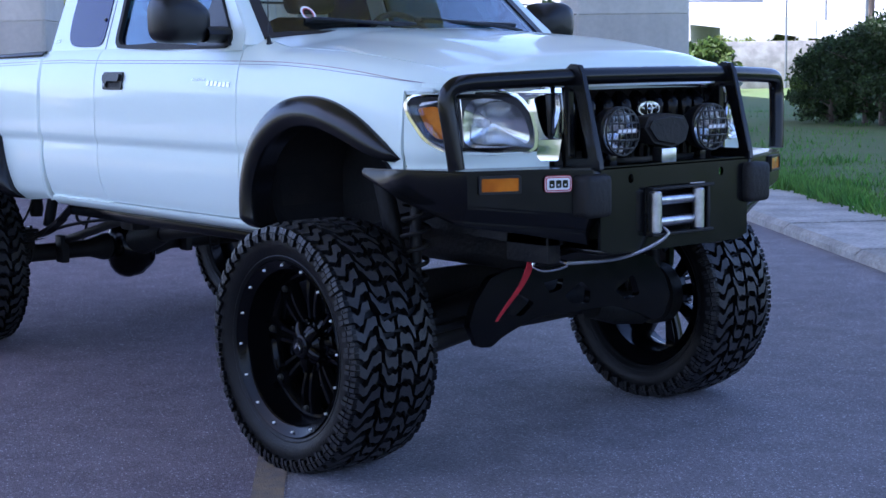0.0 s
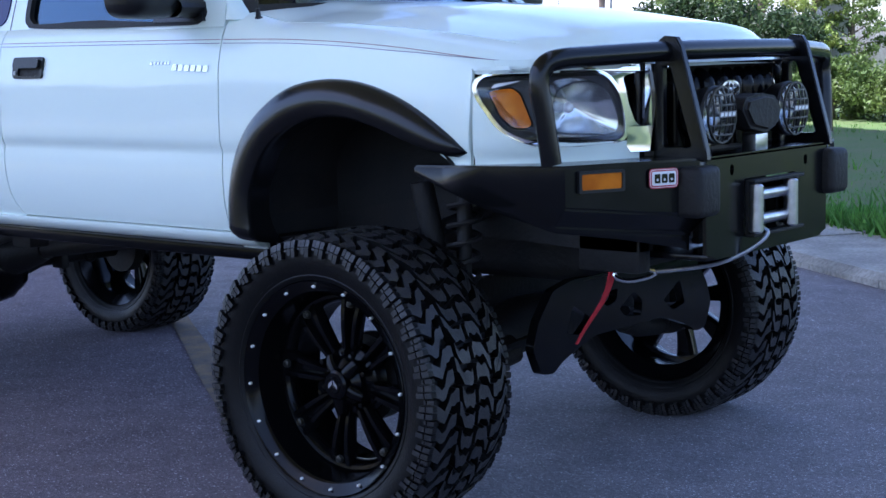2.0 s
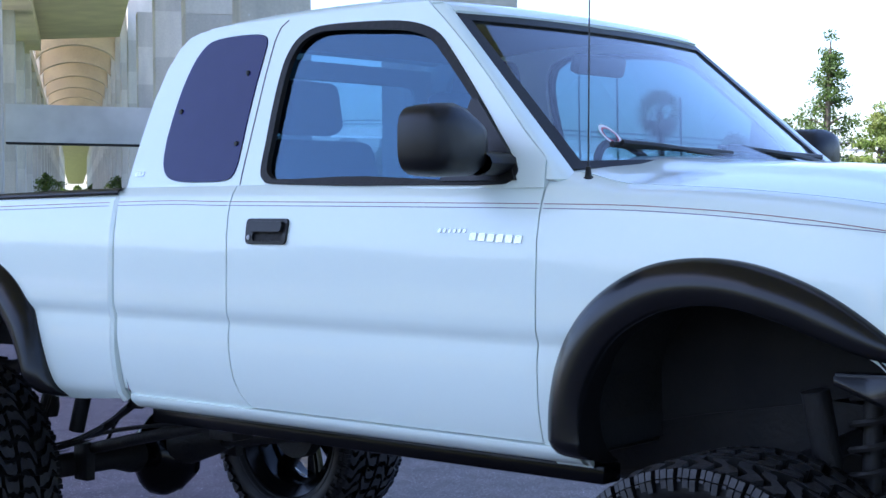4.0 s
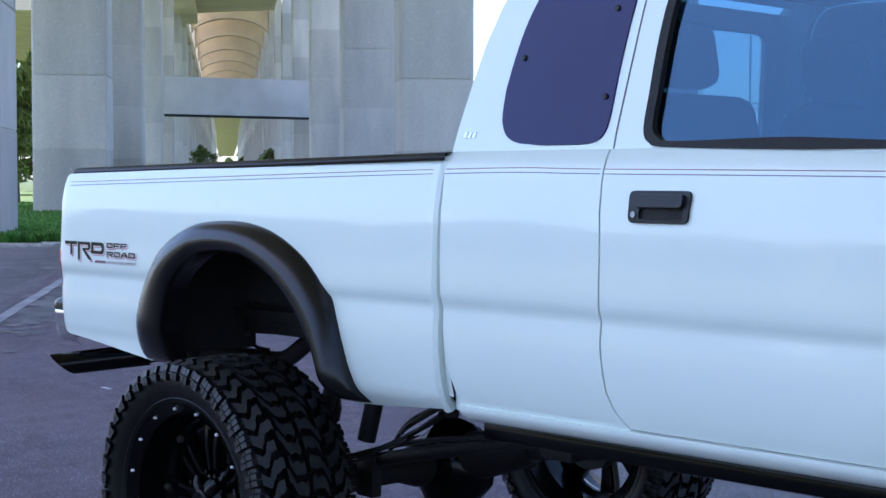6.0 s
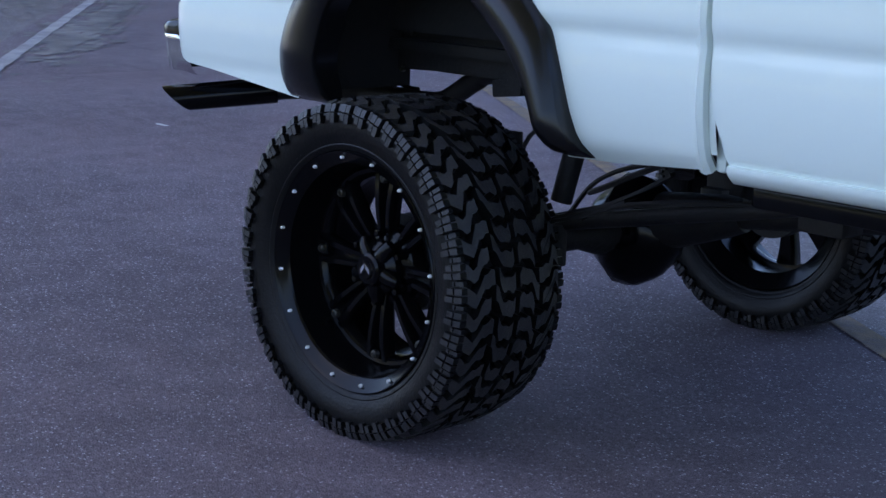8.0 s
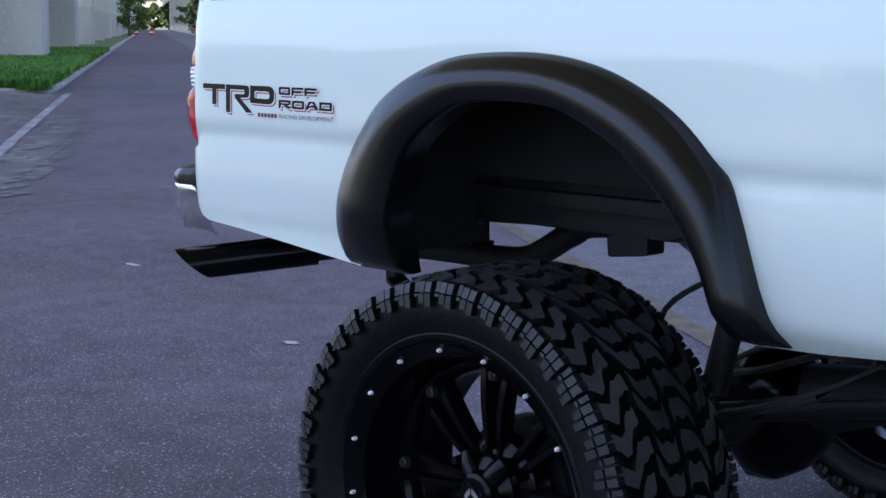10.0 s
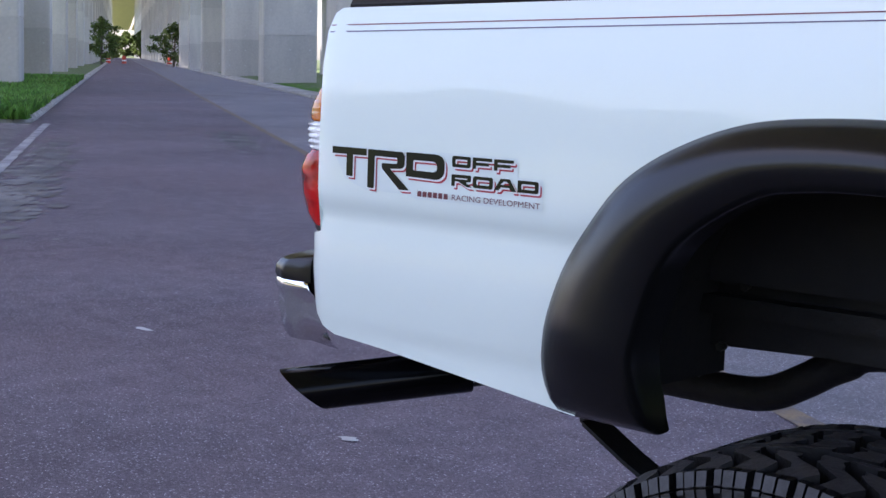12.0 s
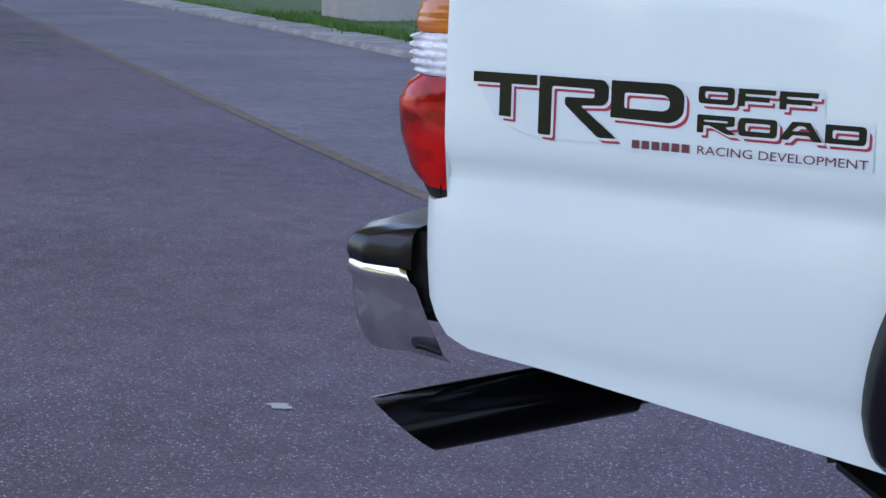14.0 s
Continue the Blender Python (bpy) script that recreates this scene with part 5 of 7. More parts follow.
    for k in range(8):
        a = phase + k * math.pi / 4
        o = new("bolt", bt)
        o.parent = rim
        o.location = (0.224 * math.cos(a), -0.048, 0.224 * math.sin(a))
    lug = lathe([(0.0, -0.034), (0.008, -0.032), (0.009, 0.0)], 6)
    lg = bpy.data.meshes.new("lug_nut")
    clean(lug).to_mesh(lg)
    lug.free()
    finish(lg, M["rim"])
    for k in range(6):
        a = k * math.pi / 3
        o = new("lug_nut", lg)
        o.parent = rim
        o.location = (0.088 * math.cos(a + 0.4), -0.036, 0.088 * math.sin(a + 0.4))
    part("brake_drum", clean(lathe([(0.0, 0.03), (0.125, 0.03), (0.125, 0.09), (0.0, 0.09)], 40)), M["under"], w, "dark brake drum")
    return w


WY = -0.868
wheel_f = build_wheel(radians(37.5))
wheel_f.parent = truck
wheel_f.matrix_basis = pose(AXF, WY, HUB, 0, 0, 0.8)
for x, y, rz in ((AXF, 0.843, 180.8), (AXR, -0.861, 0), (AXR, 0.85, 180)):
    copy_thing(wheel_f, pose(x, y, HUB, 0, 0 if x else -5.2, rz))

# ---- front bumper and bull bar ----
bumper = empty("front_bumper")
bumper.parent = truck
bumper["label"] = "black steel winch bumper with bull bar"
TOPZ = 1.018
FACE_A, FACE_D, FACE_N = Vector((3.737, -0.763, 0)), Vector((0.426, 0.905, 0)).normalized(), Vector((0.905, -0.426, 0)).normalized()


def face_pt(u, w, z):
    """A point by its run along the front face of the wing, its inset and height."""
    return FACE_A + FACE_D * u - FACE_N * w + Vector((0, 0, z))


bb = bmesh.new()
v_tip_t, v_tip_b = bb.verts.new((3.300, -0.832, 1.014)), bb.verts.new((3.300, -0.832, 0.990))
v_mid_t, v_mid_b = bb.verts.new((3.52, -0.812, 1.016)), bb.verts.new((3.52, -0.808, 0.910))
rows = [[bb.verts.new(face_pt(u, w, z)) for w, z in ((0.0, TOPZ), (0.0, z1), (0.055, z1 - 0.052), (0.055, z2))] for u, z1, z2 in ((0.0, 0.908, 0.842), (0.20, 0.886, 0.812), (0.405, 0.866, 0.772))]
rows.append([bb.verts.new((3.917 - w, -0.355, z)) for w, z in ((0.0, TOPZ), (0.0, 0.862), (0.055, 0.81), (0.055, 0.765))])
for a, b in zip(rows, rows[1:]):
    for k in range(3):
        bb.faces.new((a[k], b[k], b[k + 1], a[k + 1]))
bb.faces.new((v_tip_t, v_mid_t, v_mid_b, v_tip_b))
bb.faces.new((v_mid_t, rows[0][0], rows[0][1], v_mid_b))
bb.faces.new((v_mid_b, rows[0][1], rows[0][2]))
bb.faces.new((v_mid_b, rows[0][2], rows[0][3]))
# top ledge
ledge = [bb.verts.new(p) for p in ((3.30, -0.78, 1.014), (3.50, -0.75, 1.016), (3.62, -0.70, TOPZ), (3.72, -0.52, TOPZ), (3.77, -0.37, TOPZ), (3.77, -0.355, TOPZ))]
for a, b in zip(zip([v_tip_t, v_mid_t] + [r[0] for r in rows], ledge), zip([v_mid_t] + [r[0] for r in rows], ledge[1:])):
    bb.faces.new((a[0], b[0], b[1], a[1]))
bmesh.ops.recalc_face_normals(bb, faces=bb.faces)
bmesh.ops.bevel(bb, geom=[e for e in bb.edges if len(e.link_faces) == 2 and e.calc_face_angle(0) > 0.25], offset=0.006, segments=2, affect="EDGES")
thicken(both("wing", bb, M["steel"], bumper), 0.005, False)
cp = sheet([(-0.358, 0.755), (-0.30, 0.737), (0.30, 0.737), (0.358, 0.755), (0.358, TOPZ), (-0.358, TOPZ)], [rounded([(-0.155, 0.785), (0.155, 0.785), (0.155, 0.945), (-0.155, 0.945)], 0.012)] + [[(y + 0.012 * math.cos(a), 0.975 + 0.016 * math.sin(a)) for a in np.linspace(0, 2 * math.pi, 10, False)] for y in (-0.22, 0.22)], lambda u, v, d: Vector((3.917 - d, u, v)), 0.012)
part("centre_plate", cp, M["steel"], bumper)
part("top_plate", box(3.72, -0.36, TOPZ - 0.012, 3.917, 0.36, TOPZ - 0.001, 0.003), M["steel"], bumper)
part("winch_tray", box(3.66, -0.34, 0.735, 3.91, 0.34, 0.752, 0.004), M["steel"], bumper)
part("winch_recess", box(3.78, -0.20, 0.76, 3.80, 0.20, 0.97, 0.004), M["under"], bumper)
for y in (-0.39, 0.39):
    part("corner_pad", box(3.86, y - 0.058, 0.862, 3.952, y + 0.058, 0.998, 0.02, 3), M["under"], bumper, "rounded black rubber jacking cover")
# the bar
bar = smooth_path([(3.712, -0.772, 1.0), (3.708, -0.780, 1.06), (3.700, -0.790, 1.15), (3.692, -0.797, 1.225), (3.696, -0.785, 1.266), (3.712, -0.745, 1.286), (3.745, -0.62, 1.293), (3.795, -0.40, 1.300), (3.808, -0.30, 1.302), (3.812, 0, 1.303), (3.808, 0.30, 1.302), (3.795, 0.40, 1.300), (3.745, 0.62, 1.293), (3.712, 0.745, 1.286), (3.696, 0.785, 1.266), (3.692, 0.797, 1.225), (3.700, 0.790, 1.15), (3.708, 0.780, 1.06), (3.712, 0.772, 1.0)], 5)
bar = [p for p in bar if p.z > 1.012]
part("bull_bar_tube", tube(bar, 0.027, 16), M["steel"], bumper, "black tubular bull bar")
for sy in (-1, 1):
    up = sheet([(3.765, 1.01), (3.930, 1.01), (3.925, 1.045), (3.850, 1.315), (3.835, 1.338), (3.800, 1.342), (3.775, 1.325), (3.768, 1.25)], [rounded([(3.795, 1.045), (3.882, 1.045), (3.815, 1.262), (3.795, 1.262)], 0.012)], lambda u, v, d: Vector((u, sy * 0.365 - 0.012 + d, v)), 0.024)
    bmesh.ops.bevel(up, geom=[e for e in up.edges if len(e.link_faces) == 2 and e.calc_face_angle(0) > 0.9], offset=0.003, segments=1, affect="EDGES")
    part("upright", up, M["steel"], bumper)
    gus = sheet([(3.70, 1.01), (3.73, 1.01), (3.735, 1.29), (3.705, 1.29)], [], lambda u, v, d: Vector((u + 0.02, sy * 0.405 - 0.006 + d, v)), 0.012)
    part("grille_brace", gus, M["steel"], bumper)
# turn signals set in the wings
def wing_place(y0, y1):
    a, b = Vector((3.745, -0.745, 0)), Vector((3.902, -0.41, 0))
    d = (b - a).normalized()
    nrm = Vector((d.y, -d.x, 0))
    return lambda u, v, dep: a + d * u + nrm * (0.009 - dep) + Vector((0, 0, v))


wp = wing_place(0, 0)
am = sheet(rounded([(0.028, 0.953), (0.150, 0.953), (0.150, 0.996), (0.028, 0.996)], 0.006), [], lambda u, v, d: wp(u, v, d * 1.0), 0.012)
both("turn_signal", am, M["amber"], bumper, "amber turn signal set in the bumper")
fr = sheet(rounded([(0.021, 0.946), (0.157, 0.946), (0.157, 1.003), (0.021, 1.003)], 0.006), [rounded([(0.029, 0.954), (0.149, 0.954), (0.149, 0.995), (0.029, 0.995)], 0.005)], lambda u, v, d: wp(u, v, d - 0.004), 0.012)
both("signal_bezel", fr, M["plastic"], bumper)
for o, mm, lab in ((0.0, "decal_red", "red and white maker's plate"), (0.0025, "decal_white", ""), (0.004, "decal_red", ""), (0.0075, "decal_white", "")):
    pl = sheet(rounded([(0.232 + o, 0.946 + o), (0.322 - o, 0.946 + o), (0.322 - o, 0.998 - o), (0.232 + o, 0.998 - o)], 0.014 - o), [], lambda u, v, d: wp(u, v, d - 0.001 - o * 0.2), 0.002)
    part("plate_layer", pl, M[mm], bumper, lab)
for k in range(3):
    u0 = 0.247 + 0.022 * k
    pl = sheet(rounded([(u0, 0.960), (u0 + 0.017, 0.960), (u0 + 0.017, 0.984), (u0, 0.984)], 0.004), [rounded([(u0 + 0.005, 0.966), (u0 + 0.012, 0.966), (u0 + 0.012, 0.972), (u0 + 0.005, 0.972)], 0.001)], lambda u, v, d: wp(u, v, d - 0.0045), 0.001)
    part("plate_mark", pl, M["decal_black"], bumper)

# winch fairlead, rope, hook and strap
fair = empty("fairlead")
fair.parent = truck
for y in (-0.135, 0.072):
    part("roller", tube([(3.945, y, 0.795), (3.945, y, 0.80), (3.945, y, 0.925), (3.945, y, 0.93)], [0.016, 0.021, 0.021, 0.016], 18), M["zinc"], fair, "bright steel fairlead roller")
for z in (0.828, 0.898):
    part("roller", rod((3.93, -0.118, z), (3.93, 0.055, z), 0.017, 16), M["zinc"], fair, "bright steel fairlead roller")
ff = box(3.918, -0.15, 0.785, 3.932, -0.135, 0.94, 0.003)
box(3.918, 0.135, 0.785, 3.932, 0.15, 0.94, 0.003, 2, ff)
box(3.918, -0.15, 0.932, 3.95, 0.15, 0.942, 0.003, 2, ff)
box(3.918, -0.15, 0.783, 3.95, 0.15, 0.793, 0.003, 2, ff)
part("fairlead_frame", ff, M["under"], fair)
rope = smooth_path([(3.80, -0.09, 0.86), (3.93, -0.088, 0.81), (3.958, -0.095, 0.785), (3.93, -0.16, 0.745), (3.88, -0.235, 0.716), (3.80, -0.30, 0.702), (3.745, -0.338, 0.697)], 6)
part("winch_rope", tube(rope, 0.0062, 8), M["zinc"], truck, "grey steel winch rope")
hook = smooth_path([(3.70, -0.405, 0.697), (3.675, -0.42, 0.705), (3.640, -0.45, 0.712), (3.612, -0.468, 0.700), (3.612, -0.472, 0.683), (3.64, -0.452, 0.672), (3.68, -0.42, 0.680), (3.70, -0.402, 0.692)], 5)
for_hook = [p + Vector((0.045, 0.067, 0)) for p in hook]
part("winch_hook", tube(for_hook, 0.0065, 8), M["chrome"], truck, "bright steel winch hook")
strap = grid(14, 3, lambda u, v: Vector((3.652 - 0.03 * u + 0.009 * math.sin(u * 5), -0.410 - 0.090 * u - 0.03 * u * u + 0.030 * (v - 0.5) * (1.1 - 0.75 * u), 0.70 - 0.19 * u)))
thicken([part("hook_strap", strap, M["red_strap"], truck, "frayed red pull strap")], 0.004)

# ---- driving lights and control box ----
for y in (-0.235, 0.20):
    dl = empty("driving_light")
    dl.parent = truck
    x0, z0 = 3.865, 1.125
    shell = lathe([(0.0, -0.085), (0.045, -0.075), (0.070, -0.04), (0.078, -0.005), (0.080, 0.008), (0.076, 0.014), (0.071, 0.012)], 32, None, "x")
    shell.transform(pose(x0, y, z0))
    part("lamp_shell", clean(shell), M["plastic"], dl, "black round driving lamp")
    rf = lathe([(0.0, -0.045), (0.03, -0.04), (0.055, -0.022), (0.071, 0.006)], 32, None, "x")
    rf.transform(pose(x0, y, z0))
    part("lamp_reflector", rf, M["reflector"], dl)
    ln = lathe([(0.0, 0.018), (0.04, 0.016), (0.071, 0.010)], 32, None, "x")
    ln.transform(pose(x0, y, z0))
    o = part("lamp_lens", clean(ln), M["lens"], dl)
    gr = bmesh.new()
    tube([Vector((x0 + 0.030, y + 0.076 * math.cos(a), z0 + 0.076 * math.sin(a))) for a in np.linspace(0, 2 * math.pi, 25)], 0.004, 5, gr, False)
    for k in (-2, -1, 0, 1, 2):
        c = 0.027 * k
        r_ = math.sqrt(0.076 ** 2 - c * c)
        for up in (0, 1):
            pts = [(c, r_ * t) if up else (r_ * t, c) for t in np.linspace(-1, 1, 7)]
            tube([Vector((x0 + 0.030 + 0.014 * (1 - (p[0] ** 2 + p[1] ** 2) / 0.076 ** 2), y + p[0], z0 + p[1])) for p in pts], 0.0034, 5, gr)
    tagged(part("stone_guard", gr, M["plastic"], dl), "woven wire guard over the lens", kind="stuff")
    nm = sheet([(y - 0.045, z0 - 0.006), (y + 0.045, z0 - 0.006), (y + 0.047, z0 + 0.010), (y - 0.043, z0 + 0.010)], [], lambda u, v, d: Vector((x0 + 0.048 - d, u, v)), 0.002)
    part("name_bar", nm, M["decal_grey"], dl)
    for k in range(4):
        nb = sheet([(y - 0.040 + 0.021 * k, z0 - 0.003), (y - 0.026 + 0.021 * k, z0 - 0.003), (y - 0.023 + 0.021 * k, z0 + 0.007), (y - 0.037 + 0.021 * k, z0 + 0.007)], [], lambda u, v, d: Vector((x0 + 0.0495 - d, u, v)), 0.001)
        part("name_mark", nb, M["decal_white"], dl)
    part("lamp_foot", box(x0 - 0.04, y - 0.015, TOPZ - 0.002, x0 - 0.01, y + 0.015, z0 - 0.07, 0.003), M["steel"], dl)
cb = sheet(rounded([(-0.155, 1.134), (-0.134, 1.168), (-0.040, 1.178), (0.036, 1.168), (0.060, 1.132), (0.044, 1.085), (-0.015, 1.066), (-0.110, 1.083)], 0.010, 3), [], lambda u, v, d: Vector((3.925 - d, u, v)), 0.085)
bmesh.ops.bevel(cb, geom=[e for e in cb.edges if len(e.link_faces) == 2 and e.calc_face_angle(0) > 1.0], offset=0.012, segments=3, affect="EDGES")
ctrl = part("winch_control_box", cb, M["under"], truck, "black winch control box behind the bar")
part("box_bracket", box(3.86, -0.06, TOPZ - 0.002, 3.905, 0.01, 1.064, 0.003), M["zinc"], ctrl)

# ---- nose: grille, headlights, chrome ----
PL = [0.0]
for a, b in zip(PLAN, PLAN[1:]):
    PL.append(PL[-1] + (b - a).length)


def nose(y, z, d):
    """A point on the curved front by its y, z and depth behind the skin."""
    yy = -abs(y)
    i = min(range(len(PLAN)), key=lambda k: abs(PLAN[k].y - yy))
    a, b = PLAN[max(i - 1, 0)], PLAN[min(i + 1, len(PLAN) - 1)]
    t = (b - a).normalized()
    nrm = Vector((-t.y, t.x, 0))
    if nrm.x < 0:
        nrm = -nrm
    nrm = Vector((abs(t.y), -abs(t.x), 0))
    p = Vector((plan_x(yy), yy, z)) - nrm * d
    p.x -= 0.10 * max(0.0, z - 1.20)
    if y > 0:
        p.y = -p.y
    return p


def dense(loop, step=0.03):
    out = []
    for i in range(len(loop)):
        a, b = Vector(loop[i]), Vector(loop[(i + 1) % len(loop)])
        n = max(1, int((b - a).length / step))
        out += [a + (b - a) * k / n for k in range(n)]
    return out


def nose_strip(y0, y1, z0, z1, d, ny=20, nz=5):
    return grid(ny, nz, lambda u, v: nose(y0 + (y1 - y0) * u, z0 + (z1 - z0) * v, d))


part("grille_lower", clean(nose_strip(-0.43, 0.43, 0.95, 1.06, 0.035, 40, 4)), M["plastic"], truck)
HEAD = [(-0.782, 1.222), (-0.774, 1.246), (-0.735, 1.257), (-0.66, 1.262), (-0.56, 1.259), (-0.515, 1.238), (-0.480, 1.19), (-0.463, 1.125), (-0.466, 1.078), (-0.49, 1.067), (-0.60, 1.064), (-0.70, 1.070), (-0.728, 1.086), (-0.752, 1.11), (-0.77, 1.16), (-0.78, 1.195)]
BOWL = [(-0.674, 1.16), (-0.670, 1.205), (-0.652, 1.232), (-0.61, 1.238), (-0.56, 1.229), (-0.519, 1.210), (-0.492, 1.172), (-0.476, 1.123), (-0.480, 1.092), (-0.552, 1.081), (-0.655, 1.083), (-0.672, 1.10)]


ARC_Y = [p.y for p in PLAN]


def arc_of(y):
    return float(np.interp(y, ARC_Y, PL))


def y_of(a):
    return float(np.interp(a, PL, ARC_Y))


def head_loop(d):
    """Lamp outline grown by d along the curved front."""
    loop = scale_loop(dense(rounded([(arc_of(y), z) for y, z in HEAD], 0.02, 4), 0.025), d)
    return [Vector((y_of(p[0]), p[1])) for p in loop]



for sy in (-1, 1):
    hl = empty("headlight")
    hl.parent = truck
    hl["label"] = "chrome-rimmed headlight with amber corner"
    fix = (lambda u, v, d: nose(u, v, d)) if sy < 0 else (lambda u, v, d: nose(-u, v, d))
    part("chrome_rim", sheet(head_loop(0.008), [head_loop(-0.004)], lambda u, v, d: fix(u, v, d - 0.006), 0.012), M["chrome"], hl, "chrome lamp rim")
    part("lamp_back", sheet(head_loop(0.0), [], lambda u, v, d: fix(u, v, 0.070 + d), 0.004), M["interior_dark"], hl)
    edge = dense(rounded(BOWL, 0.012, 3), 0.012)
    cy, cz, ne = -0.590, 1.158, len(edge)
    bowl, rings = bmesh.new(), []
    for i in range(10):
        a = (i + 0.4) / 9.4
        rings.append([bowl.verts.new(fix(cy + (p[0] - cy) * a, cz + (p[1] - cz) * a, 0.066 - 0.052 * a ** 1.7 + 0.0015 * ((k // 5) % 2) * (a > 0.3))) for k, p in enumerate(edge)])
    for p, q in zip(rings, rings[1:]):
        for k in range(ne):
            bowl.faces.new((p[k], p[(k + 1) % ne], q[(k + 1) % ne], q[k]))
    bmesh.ops.recalc_face_normals(bowl, faces=bowl.faces)
    part("reflector", bowl, M["reflector"], hl, "faceted silver reflector bowl", 30)
    bulb = bmesh.new()
    bmesh.ops.create_uvsphere(bulb, u_segments=12, v_segments=8, radius=0.016)
    bulb.transform(Matrix.Translation(fix(-0.610, cz, 0.045)))
    part("bulb", bulb, M["clear_tail"], hl)
    part("lamp_bezel", sheet(head_loop(-0.003), [dense(rounded([(p[0], p[1]) for p in BOWL], 0.012, 3), 0.012), dense(rounded([(-0.770, 1.208), (-0.735, 1.219), (-0.718, 1.202), (-0.696, 1.114), (-0.712, 1.104), (-0.735, 1.107), (-0.755, 1.14)], 0.006, 3), 0.015)], lambda u, v, d: fix(u, v, d + 0.012), 0.004), M["interior_dark"], hl, "dark inner bezel")
    part("clear_corner", sheet(dense(rounded([(-0.764, 1.214), (-0.758, 1.226), (-0.715, 1.234), (-0.738, 1.224)], 0.003, 3), 0.02), [], lambda u, v, d: fix(u, v, 0.008 + d), 0.006), M["clear_tail"], hl)
    amb = [(-0.768, 1.207), (-0.735, 1.215), (-0.721, 1.200), (-0.700, 1.117), (-0.712, 1.108), (-0.733, 1.111), (-0.752, 1.141)]
    part("corner_lamp", sheet(dense(rounded(amb, 0.008, 3), 0.02), [], lambda u, v, d: fix(u, v, 0.014 + d), 0.01), M["amber"], hl, "amber corner lamp")
    for y0, y1 in ((-0.690, -0.686), (-0.680, -0.678)):
        part("bezel_line", sheet(dense([(y0, 1.236), (y1, 1.238), (y1 + 0.006, 1.085), (y0 + 0.006, 1.085)], 0.03), [], lambda u, v, d: fix(u, v, 0.009 + d), 0.003), M["chrome"], hl)
    o = part("lens", sheet(head_loop(-0.004), [], lambda u, v, d: fix(u, v, d - 0.003), 0.003), M["lens"], hl)
    o.visible_shadow = False
    # chrome grille surround beside the lamp
    sur = [(-0.57, 1.268), (-0.484, 1.272), (-0.352, 1.268), (-0.369, 1.16), (-0.384, 1.083), (-0.392, 1.034), (-0.449, 1.034), (-0.462, 1.056), (-0.455, 1.08), (-0.453, 1.125), (-0.470, 1.192), (-0.508, 1.244), (-0.55, 1.262)]
    vee = [(-0.466, 1.236), (-0.432, 1.247), (-0.388, 1.252), (-0.384, 1.20), (-0.402, 1.115), (-0.418, 1.102), (-0.436, 1.115), (-0.453, 1.165)]
    swoop = lambda u, v, d, f=fix: f(u, v, d - 0.012 + 0.022 * max(0.0, min(1.0, (-0.40 - u) / 0.09)) ** 1.5)
    part("grille_surround", sheet(dense(rounded(sur, 0.006, 2), 0.012), [dense(rounded(vee, 0.012, 3), 0.012)], swoop, 0.03), M["chrome"], truck, "chrome grille surround")
    part("surround_recess", sheet(dense([(-0.424, 1.246), (-0.386, 1.250), (-0.382, 1.20), (-0.402, 1.112), (-0.418, 1.104)], 0.02), [], lambda u, v, d, f=fix: f(u, v, d + 0.016 + 0.5 * (u + 0.40)), 0.004), M["chrome"], truck)
    part("surround_back", sheet(dense(vee, 0.02), [], lambda u, v, d, f=fix: f(u, v, d + 0.045), 0.004), M["rim"], truck)
part("grille_top", sheet(dense([(-0.36, 1.258), (0.36, 1.258), (0.36, 1.268), (-0.36, 1.268)], 0.03), [], lambda u, v, d: nose(u, v, d - 0.014), 0.03), M["chrome"], truck, "chrome grille surround")
part("grille_back", nose_strip(-0.43, 0.43, 0.97, 1.275, 0.075), M["liner"], truck)
for k in range(9):
    y = -0.328 + 0.078 * k
    slat = bmesh.new()
    rows = []
    for z in np.linspace(1.03, 1.25, 12):
        w = 0.030 * min(1.0, math.sqrt(max(0.02, (1.252 - z) / 0.03)))
        rows.append([slat.verts.new(nose(y + w * math.cos(a), z, 0.055 - 0.050 * (w / 0.03) * math.sin(a))) for a in np.linspace(-0.2, math.pi + 0.2, 9)])
    for p, q in zip(rows, rows[1:]):
        for i in range(8):
            slat.faces.new((p[i], p[i + 1], q[i + 1], q[i]))
    bmesh.ops.recalc_face_normals(slat, faces=slat.faces)
    part("grille_slat", slat, M["rim"], truck)
oval = lambda a, b, cz=1.188: [(a * math.cos(t), cz + b * math.sin(t)) for t in np.linspace(0, 2 * math.pi, 28, False)]
part("emblem", sheet(oval(0.053, 0.027), [oval(0.046, 0.021)], lambda u, v, d: nose(u, v, d + 0.006), 0.012), M["badge"], truck, "oval silver emblem")
part("emblem_ring", sheet(oval(0.017, 0.023), [oval(0.011, 0.018)], lambda u, v, d: nose(u, v, d + 0.007), 0.010), M["badge"], truck)
part("emblem_bar", sheet(oval(0.040, 0.010, 1.198), [oval(0.034, 0.006, 1.198)], lambda u, v, d: nose(u, v, d + 0.008), 0.010), M["badge"], truck)

# ---- fittings on the cab ----
def flank(u, v, d):
    """A point on the body side by its x and z; d is the depth behind the skin."""
    return Vector((u, -half_width(u, v) + d, v))


def flank_far(u, v, d):
    p = flank(u, v, d)
    return Vector((p.x, -p.y, p.z))


for door, pl in zip(doors, (flank, flank_far)):
    pan = rounded([(1.497, 1.258), (1.660, 1.258), (1.664, 1.330), (1.494, 1.330)], 0.016, 4)
